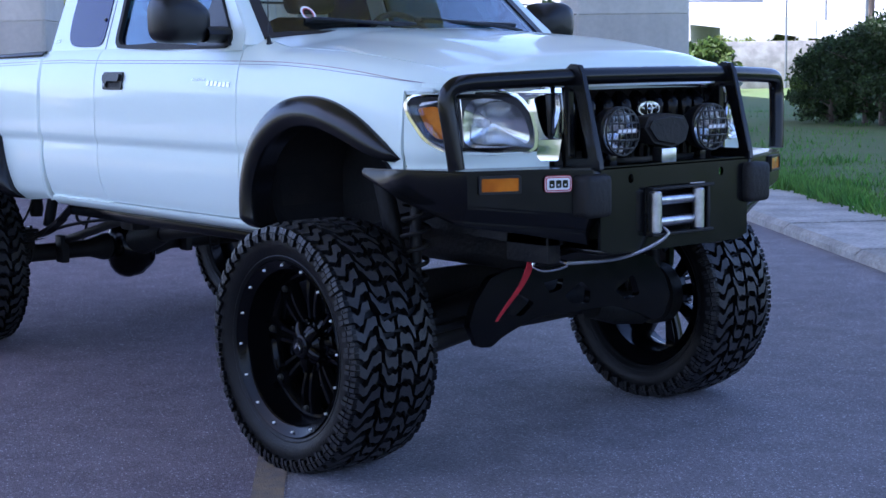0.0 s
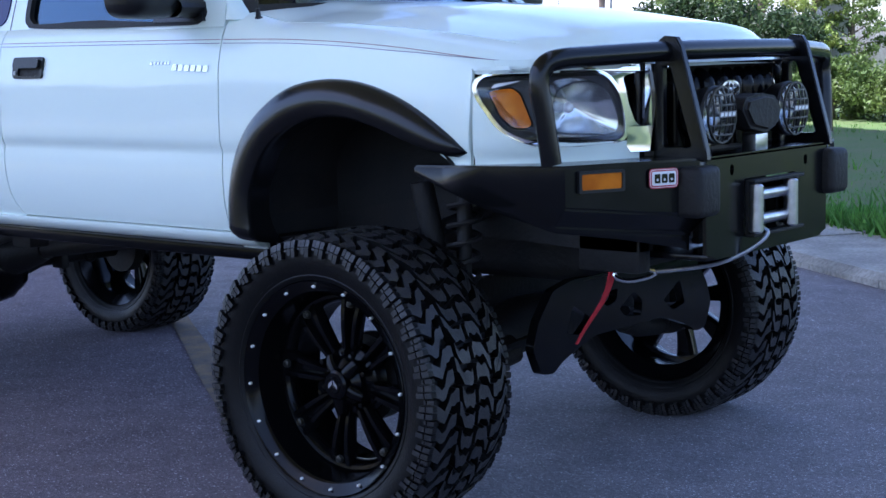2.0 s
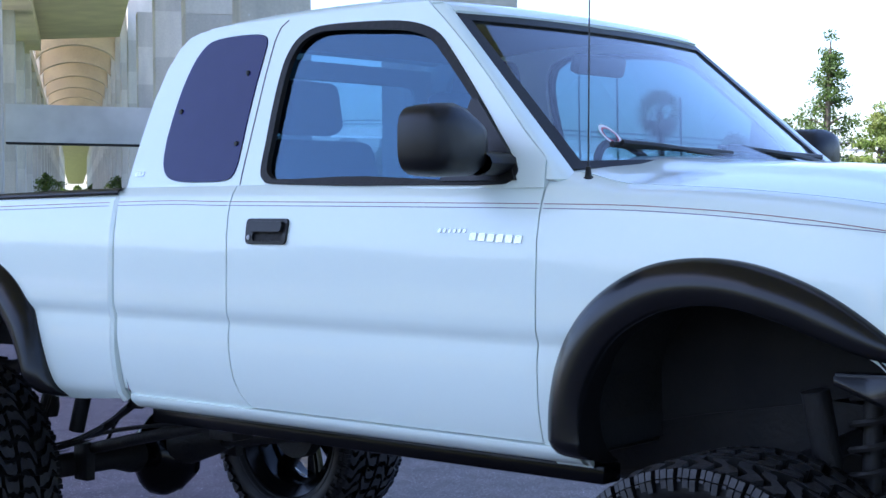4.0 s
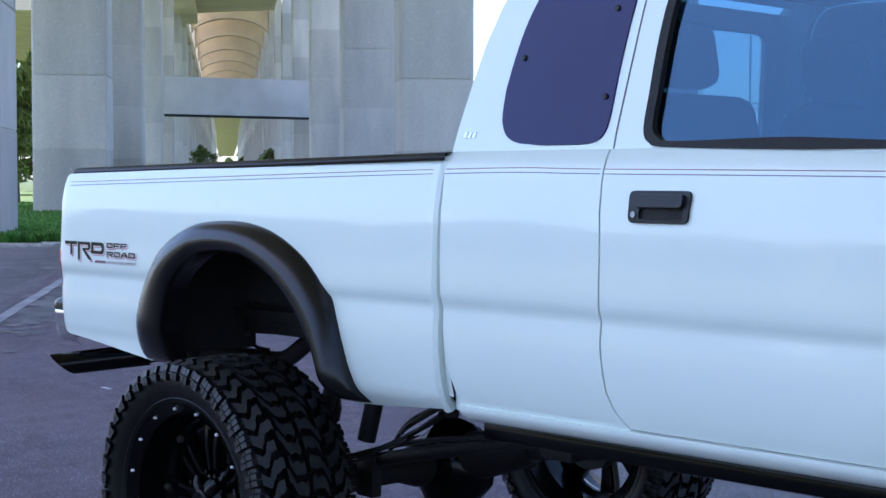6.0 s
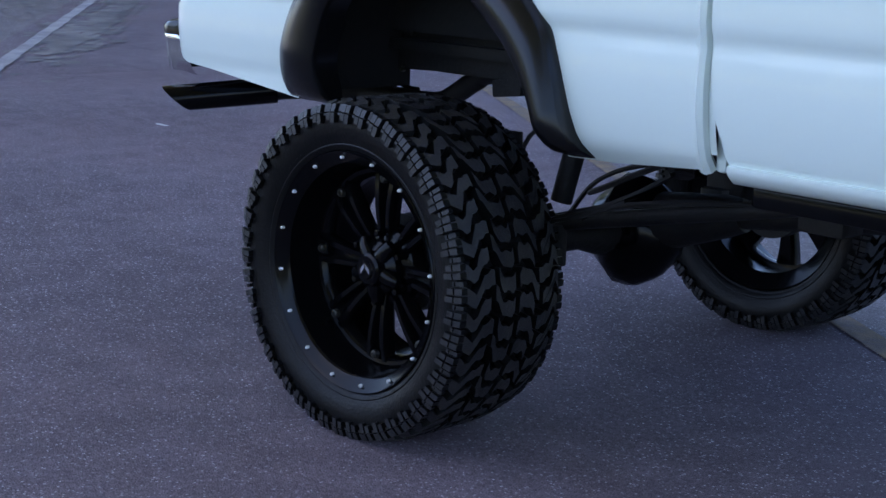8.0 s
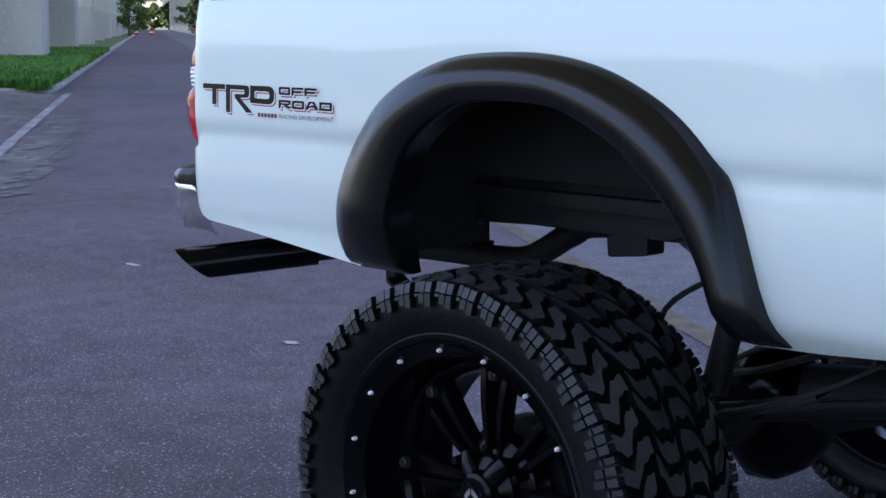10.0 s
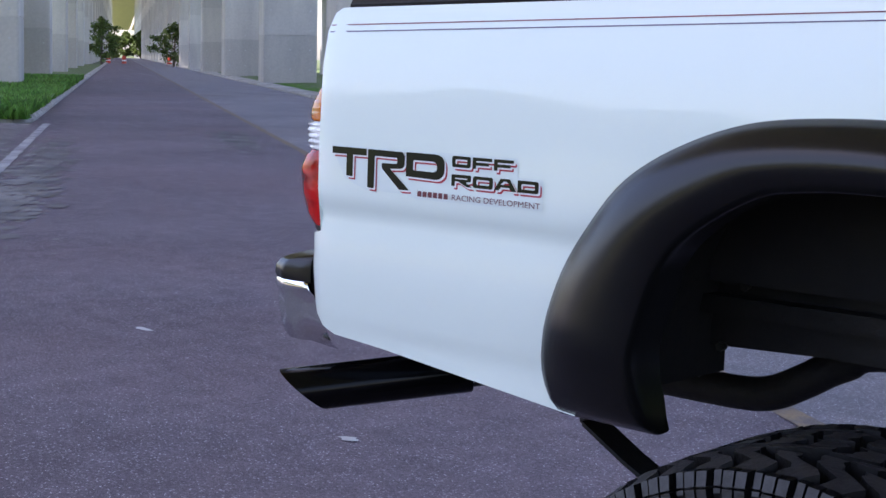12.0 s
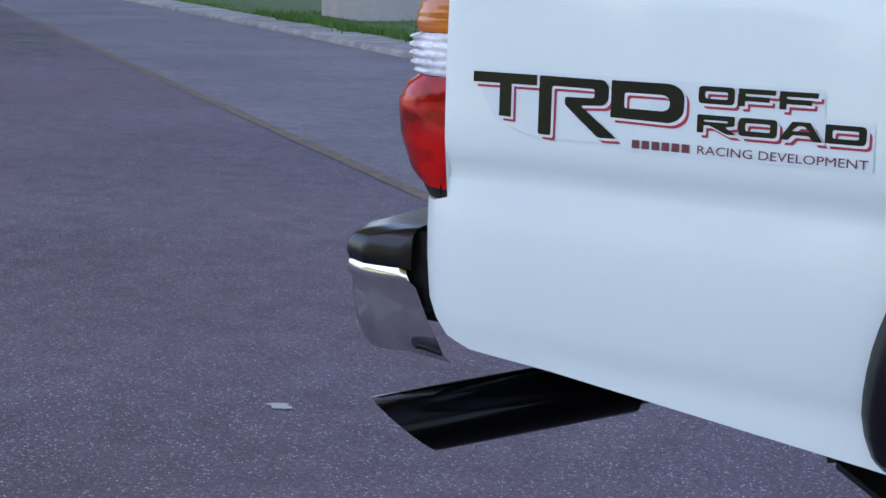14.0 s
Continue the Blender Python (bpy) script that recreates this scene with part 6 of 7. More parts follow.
    part("handle_bezel", sheet(pan, [rounded([(1.526, 1.267), (1.648, 1.267), (1.650, 1.292), (1.526, 1.292)], 0.008, 3)], lambda u, v, d, pl=pl: pl(u, v, d - 0.008), 0.012), M["plastic"], door, "black door handle")
    part("handle_pocket", sheet(pan, [], lambda u, v, d, pl=pl: pl(u, v, d - 0.001), 0.003), M["under"], door)
    part("handle_pull", sheet(rounded([(1.510, 1.294), (1.650, 1.294), (1.652, 1.322), (1.510, 1.322)], 0.010, 4), [], lambda u, v, d, pl=pl: pl(u, v, d - 0.020), 0.018), M["plastic"], door)
    part("door_lock", sheet([(1.512 + 0.007 * math.cos(a), 1.277 + 0.007 * math.sin(a)) for a in np.linspace(0, 6.28, 14, False)], [], lambda u, v, d, pl=pl: pl(u, v, d - 0.011), 0.006), M["galvanised"], door)
    # name badge: plain slanted bars
    for k in range(6):
        x0 = 2.318 + 0.0285 * k
        z0 = 1.2955 - 0.0011 * k
        part("badge_bar", sheet([(x0, z0 - 0.019), (x0 + 0.021, z0 - 0.019), (x0 + 0.024, z0), (x0 + 0.003, z0)], [], lambda u, v, d, pl=pl: pl(u, v, d - 0.004), 0.005), M["badge"], door)
    for k in range(6):
        x0 = 2.212 + 0.0165 * k
        part("badge_bar", sheet([(x0, 1.295), (x0 + 0.010, 1.295), (x0 + 0.012, 1.305), (x0 + 0.002, 1.305)], [], lambda u, v, d, pl=pl: pl(u, v, d - 0.003), 0.004), M["badge"], door)
    sx = -1 if pl is flank else 1
    # mirror
    mb = bmesh.new()
    def head(u, v):
        a = 2 * math.pi * u
        k = [0.0, 0.55, 0.85, 1.0, 1.0, 0.97, 0.90, 0.0][int(round(v * 7))]
        e = [0.075, 0.075, 0.060, 0.03, -0.03, -0.062, -0.066, -0.066][int(round(v * 7))]
        c, s = math.cos(a), math.sin(a)
        yy = math.copysign(abs(c) ** 0.55, c) * 0.105 * k
        zz = math.copysign(abs(s) ** 0.55, s) * 0.088 * k
        r = 0.69 * e - 0.72 * yy * sx
        if zz > 0:
            zz *= 1 - 0.5 * smooth01((r - 0.02) / 0.10)
        return Vector((2.335 + e, sx * 0.930 + yy, 1.520 + zz))
    grid(28, 8, head, mb, True)
    part("mirror_housing", clean(mb), M["plastic"], door, "large black door mirror")
    ar = sheet([(2.19, 1.426), (2.435, 1.424), (2.395, 1.50), (2.265, 1.632), (2.240, 1.635)], [], lambda u, v, d: Vector((u, sx * (gh_y(u, v) + 0.012 - d), v)), 0.016)
    part("mirror_base", ar, M["plastic"], door)
    part("mirror_arm", clean(grid(2, 12, lambda u, v: Vector((2.375 + 0.05 * math.cos(6.283 * v), sx * (0.76 + 0.10 * u), 1.465 + 0.030 * math.sin(6.283 * v))), None, False, True)), M["plastic"], door)
for k in range(3):
    x0 = 0.866 + 0.016 * k
    both("badge_bar", sheet([(x0, 1.460), (x0 + 0.012, 1.460), (x0 + 0.014, 1.475), (x0 + 0.002, 1.475)], [], lambda u, v, d: gh(u, v, d - 0.003), 0.004), M["badge"], truck)
# antenna
an = rod((2.615, -0.727, 1.405), (2.612, -0.727, 1.43), 0.012, 10)
tube([(2.612, -0.727, 1.42), (2.618, -0.735, 1.455)], [0.010, 0.006], 10, an)
tube([(2.618, -0.735, 1.455), (2.622, -0.732, 1.95), (2.62, -0.73, 2.25)], [0.0022, 0.0018, 0.0014], 6, an)
part("antenna", an, M["plastic"], truck, "thin black whip antenna")
# wipers
for y0, y1 in ((-0.50, 0.02), (0.02, 0.54)):
    w = tube(smooth_path([(2.60, y0 + 0.50, 1.475), (2.605, y0 + 0.40, 1.492), (2.585, y0 + 0.15, 1.512), (2.555, y0 + 0.0, 1.520)], 4), 0.008, 6)
    tube(smooth_path([(2.538, y0 - 0.02, 1.515), (2.575, y0 + 0.2, 1.508), (2.60, y1 - 0.06, 1.500)], 5), 0.009, 6, w)
    part("wiper", w, M["plastic"], truck, "black wiper resting on the glass")
ins = bmesh.new()
sheet([(0.028 * math.cos(a), 0.028 * math.sin(a)) for a in np.linspace(0, 6.283, 24, False)], [[(0.021 * math.cos(a), 0.021 * math.sin(a)) for a in np.linspace(0, 6.283, 24, False)]], lambda u, v, d: ws(-0.70 + u / 0.7, 0.20 + v / 0.42, 0.004), 0, ins)
part("round_sticker", ins, M["decal_white"], truck, "round white and red windshield sticker")
ins = sheet([(0.021 * math.cos(a), 0.021 * math.sin(a)) for a in np.linspace(0, 6.283, 24, False)], [[(0.017 * math.cos(a), 0.017 * math.sin(a)) for a in np.linspace(0, 6.283, 24, False)]], lambda u, v, d: ws(-0.70 + u / 0.7, 0.20 + v / 0.42, 0.004), 0)
part("sticker_ring", ins, M["decal_red"], truck)
# fender nose behind the lamp
LAMP_LOW = [(-0.786, 1.262), (-0.782, 1.215), (-0.770, 1.160), (-0.752, 1.110), (-0.728, 1.086), (-0.70, 1.071), (-0.60, 1.066), (-0.42, 1.066)]


def fender_front(u, v):
    y = -0.785 + 0.365 * u
    z = 0.985 + (lerp_table(LAMP_LOW, y) - 0.985) * v
    zz = z if z < 1.07 else 1.07 + (z - 1.07) * 0.30 / 0.22
    return Vector((plan_x(y), y * lerp_table(PROFILE, zz) / 0.822 + 0.001, z))


both("fender_nose", clean(grid(60, 14, fender_front)), M["white"], truck)
# painted lip between the lamps and the hood
both("lamp_lip", clean(grid(24, 4, lambda u, v: nose(-0.755 + 0.40 * u, 1.264 + 0.024 * v, 0.004))), M["white"], truck)

# ---- bed fittings: decal, tail lamps, rear bumper, exhaust ----
def decal(shapes, material, dx, dz, lift, label="", name="decal_letter"):
    for out, holes in shapes:
        bm = sheet([(x + dx, z + dz) for x, z in out], [[(x + dx, z + dz) for x, z in h] for h in holes], lambda u, v, d: flank(u, v, -lift), 0)
        part(name, bm, material, truck, label)


def word(letters, x0, x1, z0, z1, gap=0.10):
    """Wide square-cut capitals with rounded corners."""
    w = (x1 - x0) / (len(letters) + gap * (len(letters) - 1))
    h = z1 - z0
    t, v = 0.0072, 0.0050
    out = []
    for i, ch in enumerate(letters):
        a = x0 + i * w * (1 + gap)
        b = a + w
        if ch in "OD":
            r = [0.0045 if ch == "O" else 0.001, 0.0045, 0.0045, 0.0045 if ch == "O" else 0.001]
            out.append((rounded([(a, z0), (b, z0), (b, z1), (a, z1)], r, 3), [rounded([(a + t, z0 + v), (b - t, z0 + v), (b - t, z1 - v), (a + t, z1 - v)], 0.002, 2)]))
        elif ch == "F":
            out.append((rounded([(a, z0), (a + t, z0), (a + t, z0 + h * 0.30), (b - 0.006, z0 + h * 0.30), (b - 0.006, z0 + h * 0.58), (a + t, z0 + h * 0.58), (a + t, z1 - v), (b, z1 - v), (b, z1), (a, z1)], 0.0006, 1), []))
        elif ch == "A":
            m = (a + b) / 2
            out.append((rounded([(a - 0.002, z0), (a + t, z0), (a + t + 0.005, z0 + h * 0.28), (b - t - 0.005, z0 + h * 0.28), (b - t, z0), (b + 0.002, z0), (m + 0.009, z1), (m - 0.009, z1)], 0.0006, 1), [[(m - 0.009, z0 + h * 0.50), (m + 0.009, z0 + h * 0.50), (m + 0.003, z1 - 0.004), (m - 0.003, z1 - 0.004)]]))
        elif ch == "R":
            out.append((rounded([(a, z0), (a + t, z0), (a + t, z0 + h * 0.42), (a + t + 0.006, z0 + h * 0.42), (b - t - 0.001, z0), (b + 0.002, z0), (b - 0.010, z0 + h * 0.38), (b, z0 + h * 0.48), (b, z1), (a, z1)], 0.0008, 1), [rounded([(a + t, z0 + h * 0.62), (b - t, z0 + h * 0.62), (b - t, z1 - v), (a + t, z1 - v)], 0.001, 1)]))
    return out


LOGO = [
    ([(-0.967, 1.1452), (-0.8865, 1.1452), (-0.8865, 1.1340), (-0.918, 1.1340), (-0.918, 1.0985), (-0.933, 1.0990), (-0.933, 1.1340), (-0.967, 1.1340)], []),
    (rounded([(-0.8835, 1.1452), (-0.806, 1.1445), (-0.8005, 1.1385), (-0.8005, 1.1235), (-0.806, 1.1180), (-0.833, 1.1165), (-0.789, 1.0850), (-0.811, 1.0845), (-0.852, 1.1165), (-0.852, 1.1245), (-0.817, 1.1250), (-0.817, 1.1345), (-0.868, 1.1350), (-0.868, 1.0825), (-0.8835, 1.0830)], 0.0025, 2), []),
    (rounded([(-0.7975, 1.1452), (-0.727, 1.1452), (-0.715, 1.1375), (-0.715, 1.1140), (-0.727, 1.1055), (-0.7975, 1.1070)], [0.001, 0.008, 0.008, 0.008, 0.008, 0.001], 3), [rounded([(-0.782, 1.1335), (-0.737, 1.1335), (-0.731, 1.1295), (-0.731, 1.1205), (-0.737, 1.1170), (-0.782, 1.1175)], 0.003, 2)]),
] + word("OFF", -0.700, -0.5765, 1.1282, 1.1455) + word("ROAD", -0.700, -0.5275, 1.0992, 1.1172)
film = rounded([(-0.971, 1.148), (-0.571, 1.149), (-0.569, 1.1215), (-0.5205, 1.1205), (-0.5195, 1.0745), (-0.776, 1.0725), (-0.80, 1.0785), (-0.889, 1.0785), (-0.938, 1.094)], 0.001, 1)
decal([(film, [])], M["decal_film"], 0, 0, 0.0010, "clear decal backing film", "decal_film")
decal(LOGO, M["decal_red"], 0.0052, -0.0052, 0.0016, "red drop shadow of a decal letter", "letter_shadow")
decal(LOGO, M["decal_white"], 0.0028, -0.0026, 0.0022, "white outline of a decal letter", "letter_outline")
decal(LOGO, M["decal_black"], 0.0, 0.0, 0.0028)


def lettering(body, x0, z0, width, height, material, lift, shear=0.0, slope=0.0, bold=0.0):
    cu = bpy.data.curves.new("words", "FONT")
    cu.body, cu.shear, cu.offset, cu.resolution_u = body, shear, bold, 3
    tmp = new("words", cu)
    dg = bpy.context.evaluated_depsgraph_get()
    me = bpy.data.meshes.new_from_object(tmp.evaluated_get(dg))
    bpy.data.objects.remove(tmp)
    xs, ys = [v.co.x for v in me.vertices], [v.co.y for v in me.vertices]
    for v in me.vertices:
        u = (v.co.x - min(xs)) / (max(xs) - min(xs))
        h = (v.co.y - min(ys)) / (max(ys) - min(ys))
        x = x0 + width * u
        v.co = flank(x, z0 + height * h + slope * u, -lift)
    me.materials.clear()
    me.materials.append(material)
    ob = new("lettering", me)
    ob.parent = truck
    return ob


lettering("RACING DEVELOPMENT", -0.6985, 1.0772, 0.1745, 0.0088, M["decal_dull_red"], 0.0022, 0, 0.0, 0.0)
decal([([(-0.7715 + 0.0112 * k, 1.0772), (-0.7715 + 0.0112 * k + 0.0085, 1.0772), (-0.7715 + 0.0112 * k + 0.0085, 1.0858), (-0.7715 + 0.0112 * k, 1.0858)], []) for k in range(6)], M["decal_dull_red"], 0, 0, 0.0022, "", "decal_bar")


def tail_pt(u, v, grow=0.0):
    """Tail lamp skin, wrapping from the flank (u = 0) round to the back (u = 1); v is its height."""
    bulge = lerp_table([(0.985, 0.006), (1.0, 0.018), (1.02, 0.034), (1.06, 0.050), (1.10, 0.054), (1.125, 0.042), (1.132, 0.034), (1.17, 0.038), (1.18, 0.036), (1.21, 0.026), (1.235, 0.006), (1.25, -0.016), (1.264, -0.048)], v) + grow
    a = u * math.pi / 2
    return Vector((-1.010 - (0.066 + bulge * 1.1) * math.sin(a) ** 0.8, -(0.670 + (0.120 + 0.12 * bulge) * math.cos(a) ** 0.6), v))


for name, z0, z1, mm, lab in (("tail_lamp_amber", 1.182, 1.262, "amber", "amber upper tail lens"), ("tail_lamp_clear", 1.133, 1.181, "clear_tail", "clear ribbed reversing lens"), ("tail_lamp_red", 1.002, 1.132, "red_lens", "red lower tail lens")):
    ribs = {"tail_lamp_clear": 0.0035, "tail_lamp_amber": 0.0012}.get(name, 0.0)
    tl = grid(14, 28 if ribs else 14, lambda u, v: tail_pt(u, z0 + (z1 - z0) * v, ribs * math.sin(v * (52 if mm == "amber" else 30)) - 0.010 * (abs(2 * v - 1) ** 8)))
    both(name, clean(tl), M[mm], truck, lab)
tr = grid(14, 3, lambda u, v: tail_pt(u, 0.990 + 0.014 * v, -0.006))
both("tail_lamp_tray", clean(tr), M["plastic"], truck)
sp = grid(3, 20, lambda u, v: Vector((-1.006 - 0.010 * u, -0.798 + 0.003 * u, 0.992 + 0.270 * v)))
both("tail_lamp_seal", sp, M["plastic"], truck)
both("bed_rear_corner", clean(grid(10, 14, lambda u, v: Vector((-1.0 - 0.068 * math.sin(u * math.pi / 2), -(0.67 + 0.115 * math.cos(u * math.pi / 2)), 0.842 + 0.15 * v)))), M["white"], truck)

rb = bmesh.new()
def bump_path(t):
    """Outer line of the rear bumper from its corner to the middle."""
    P = [(-1.076, -0.742), (-1.12, -0.750), (-1.17, -0.751), (-1.207, -0.735), (-1.230, -0.69), (-1.242, -0.55), (-1.248, 0.0)]
    i = t * (len(P) - 1)
    k = min(int(i), len(P) - 2)
    f = i - k
    return P[k][0] + (P[k + 1][0] - P[k][0]) * f, P[k][1] + (P[k + 1][1] - P[k][1]) * f
SECT = [(0.894, 0.0), (0.889, -0.005), (0.878, -0.005), (0.870, 0.002), (0.846, 0.003), (0.818, 0.010), (0.798, 0.020), (0.786, 0.034)]
def chrome_pt(u, v):
    x, y = bump_path(u)
    z, ins = SECT[int(round(v * 7))]
    k = max(0.0, 1 - u * 5)
    z = z - (0.0 if z > 0.86 else 0.012 * k)
    x -= 0.036 * max(0.0, (z - 0.81) / 0.08) * max(0.0, 1 - u * 6)
    return Vector((x + ins * (0.2 + 0.8 * smooth01((u - 0.1) / 0.3)), y + ins * (1 - min(1, u * 2)), z))
both("rear_bumper_chrome", clean(grid(40, 8, chrome_pt)), M["chrome"], truck, "chrome rear bumper")
def pad_pt(u, v):
    x, y = bump_path(u)
    z, ins = [(0.893, -0.002), (0.902, -0.006), (0.916, -0.004), (0.927, 0.006), (0.933, 0.020), (0.940, 0.05), (0.943, 0.10), (0.944, 0.14)][int(round(v * 7))]
    return Vector((min(x + ins, -1.105), y + ins * 0.25, z))
both("rear_bumper_pad", clean(grid(40, 8, pad_pt)), M["flare"], truck, "black rear bumper step pad")
both("rear_bumper_bracket", box(-1.16, -0.728, 0.84, -1.062, -0.66, 0.938, 0.006), M["under"], truck)
part("rear_bumper_beam", box(-1.20, -0.64, 0.80, -1.07, 0.64, 0.915, 0.01), M["under"], truck)

ex = smooth_path([(-0.95, -0.58, 0.731), (-0.88, -0.487, 0.742), (-0.83, -0.40, 0.744), (-0.76, -0.335, 0.740), (-0.66, -0.31, 0.737), (-0.50, -0.30, 0.735), (-0.43, -0.30, 0.745), (-0.37, -0.30, 0.775), (-0.30, -0.30, 0.815), (-0.20, -0.30, 0.845), (0.3, -0.30, 0.86)], 6)
exb = tube(ex, 0.030, 14)
part("exhaust_pipe", exb, M["under"], truck, "black exhaust pipe")
tip = bmesh.new()
d = Vector((0.60, 0.79, 0.105)).normalized()
c0 = Vector((-1.094, -0.770, 0.707))
side_v = d.cross(Vector((0, 0, 1))).normalized()
up_v = side_v.cross(d)
ra_, rb_, rc_ = [], [], []
far_v = Vector((-0.62, 0.74, -0.25))
far_v = (far_v - d * far_v.dot(d)).normalized()
top_v = far_v.cross(d).normalized()
if top_v.z < 0:
    top_v = -top_v


def slash(o):
    """The tip is cut long on top and on its outer side."""
    return 0.88 * o.dot(top_v) - 0.42 * o.dot(far_v)


for k in range(24):
    a = 2 * math.pi * k / 24
    o = side_v * math.cos(a) * 0.040 + up_v * math.sin(a) * 0.040
    ra_.append(tip.verts.new(c0 + o - d * slash(o)))
    rb_.append(tip.verts.new(c0 + o + d * 0.30))
    rc_.append(tip.verts.new(c0 + o * 0.92 - d * slash(o * 0.92)))
for k in range(24):
    j = (k + 1) % 24
    tip.faces.new((ra_[k], ra_[j], rb_[j], rb_[k]))
    tip.faces.new((ra_[j], ra_[k], rc_[k], rc_[j]))
inn = [tip.verts.new(v.co + d * 0.25) for v in rc_]
for k in range(24):
    j = (k + 1) % 24
    tip.faces.new((rc_[j], rc_[k], inn[k], inn[j]))
tip.faces.new(rb_)
bmesh.ops.recalc_face_normals(tip, faces=tip.faces)
part("exhaust_tip", tip, M["rim"], truck, "slash-cut black exhaust tip")

# ---- chassis ----
for sy in (-1, 1):
    fr = bmesh.new()
    P = [(-1.0, 0.86, 0.96), (-0.55, 0.845, 0.965), (0.10, 0.845, 0.97), (0.45, 0.74, 0.87), (0.80, 0.66, 0.77), (2.40, 0.655, 0.765), (2.75, 0.72, 0.84), (3.1, 0.78, 0.90), (3.55, 0.76, 0.88), (3.75, 0.76, 0.88)]
    rows = []
    for x, z0, z1 in P:
        rows.append([fr.verts.new((x, sy * y, z)) for y, z in ((0.43, z0), (0.43, z1), (0.36, z1), (0.36, z0))])
    for a, b in zip(rows, rows[1:]):
        for k in range(4):
            fr.faces.new((a[k], a[(k + 1) % 4], b[(k + 1) % 4], b[k]))
    fr.faces.new(rows[0])
    fr.faces.new(rows[-1])
    bmesh.ops.recalc_face_normals(fr, faces=fr.faces)
    part("frame_rail", fr, M["under"], truck, "black chassis rail")
    # leaf spring pack
    for k in range(4):
        n = 16
        half = 0.62 - 0.13 * k
        pts = [(half * (2 * i / (n - 1) - 1)) for i in range(n)]
        lf = grid(n, 4, lambda u, v: Vector((half * (2 * u - 1), sy * (0.55 + [-0.03, 0.03, 0.03, -0.03][int(round(v * 3))]), 0.515 - 0.010 * k + 0.19 * (half * (2 * u - 1) / 0.62) ** 2 + [0, 0, -0.008, -0.008][int(round(v * 3))])), None, False, True)
        part("leaf_spring", clean(lf), M["under"], truck)
    part("spring_clamp", box(-0.40, sy * 0.55 - 0.04, 0.575, -0.36, sy * 0.55 + 0.04, 0.625, 0.004), M["under"], truck)
    part("spring_clamp", box(-0.07, sy * 0.55 - 0.045, 0.44, 0.07, sy * 0.55 + 0.045, 0.53, 0.006), M["under"], truck)
    part("spring_hanger", tube([(0.63, sy * 0.55, 0.70), (0.60, sy * 0.50, 0.80)], 0.03, 8), M["under"], truck)
    part("spring_shackle", tube([(-0.62, sy * 0.55, 0.70), (-0.66, sy * 0.52, 0.79), (-0.66, sy * 0.42, 0.86)], 0.022, 8), M["under"], truck)
    part("rear_shock", tube([(0.22, sy * 0.50, 0.57), (0.24, sy * 0.48, 0.70), (0.25, sy * 0.47, 0.72), (0.33, sy * 0.44, 0.90)], [0.028, 0.028, 0.036, 0.036], 12), M["under"], truck)
    # front suspension
    part("lower_arm", tube([(3.22, sy * 0.30, 0.42), (3.16, sy * 0.50, 0.36), (3.12, sy * 0.68, 0.33)], [0.045, 0.04, 0.035], 10), M["under"], truck)
    part("lower_arm", tube([(2.92, sy * 0.30, 0.45), (3.02, sy * 0.50, 0.37), (3.10, sy * 0.68, 0.33)], [0.04, 0.035, 0.03], 10), M["under"], truck)
    part("upper_arm", tube([(3.25, sy * 0.42, 0.86), (3.15, sy * 0.60, 0.80), (3.10, sy * 0.68, 0.77)], 0.024, 10), M["under"], truck)
    part("knuckle", box(3.05, sy * 0.69 - 0.04, 0.31, 3.15, sy * 0.69 + 0.04, 0.80, 0.02, 2), M["under"], truck)
    part("shock_body", tube([(3.20, sy * 0.56, 0.45), (3.18, sy * 0.62, 0.80), (3.16, sy * 0.64, 0.95)], [0.030, 0.033, 0.033], 12), M["under"], truck, "black shock absorber")
    cs = tube([Vector((3.27 + 0.045 * math.cos(a), sy * (0.60 - 0.02 * a / 38) + 0.045 * math.sin(a), 0.62 + 0.34 * a / 38)) for a in np.linspace(0, 38, 150)], 0.008, 6)
    part("coil_spring", cs, M["under"], truck, "black coil spring")
    part("strut", tube([(3.27, sy * 0.60, 0.50), (3.27, sy * 0.58, 0.98)], 0.022, 10), M["under"], truck)
    part("tie_rod", tube([(3.30, sy * 0.20, 0.47), (3.26, sy * 0.66, 0.42)], 0.014, 8), M["under"], truck)
    part("bumper_bracket", box(3.55, sy * 0.40 - 0.03, 0.70, 3.75, sy * 0.40 + 0.03, 0.90, 0.006), M["under"], truck)
part("rear_axle", tube([(0, -0.72, HUB), (0, -0.18, HUB), (0, -0.10, HUB), (0, 0.22, HUB), (0, 0.30, HUB), (0, 0.72, HUB)], [0.045, 0.045, 0.07, 0.07, 0.045, 0.045], 16), M["under"], truck, "black rear axle tube")
df = bmesh.new()
bmesh.ops.create_uvsphere(df, u_segments=24, v_segments=14, radius=0.135)
for v in df.verts:
    b = 1 + 0.10 * noise.noise(v.co * 16) + (0.06 if abs(v.co.x) < 0.03 else 0)
    v.co = Vector((v.co.x * 1.15 * b + 0.03, v.co.y * 0.95 * b + 0.05, v.co.z * 1.12 * b + HUB - 0.01))
part("differential", df, M["rim"], truck, "black differential housing")
part("pinion", tube([(0.12, 0.05, HUB + 0.03), (0.34, 0.05, HUB + 0.08), (0.40, 0.05, HUB + 0.09)], [0.085, 0.06, 0.045], 16), M["under"], truck)
part("drive_shaft", tube([(0.40, 0.05, HUB + 0.09), (1.60, 0.05, 0.66)], 0.036, 14), M["under"], truck, "black drive shaft")
part("fuel_tank", box(0.75, 0.05, 0.60, 1.75, 0.40, 0.80, 0.04, 3), M["under"], truck)
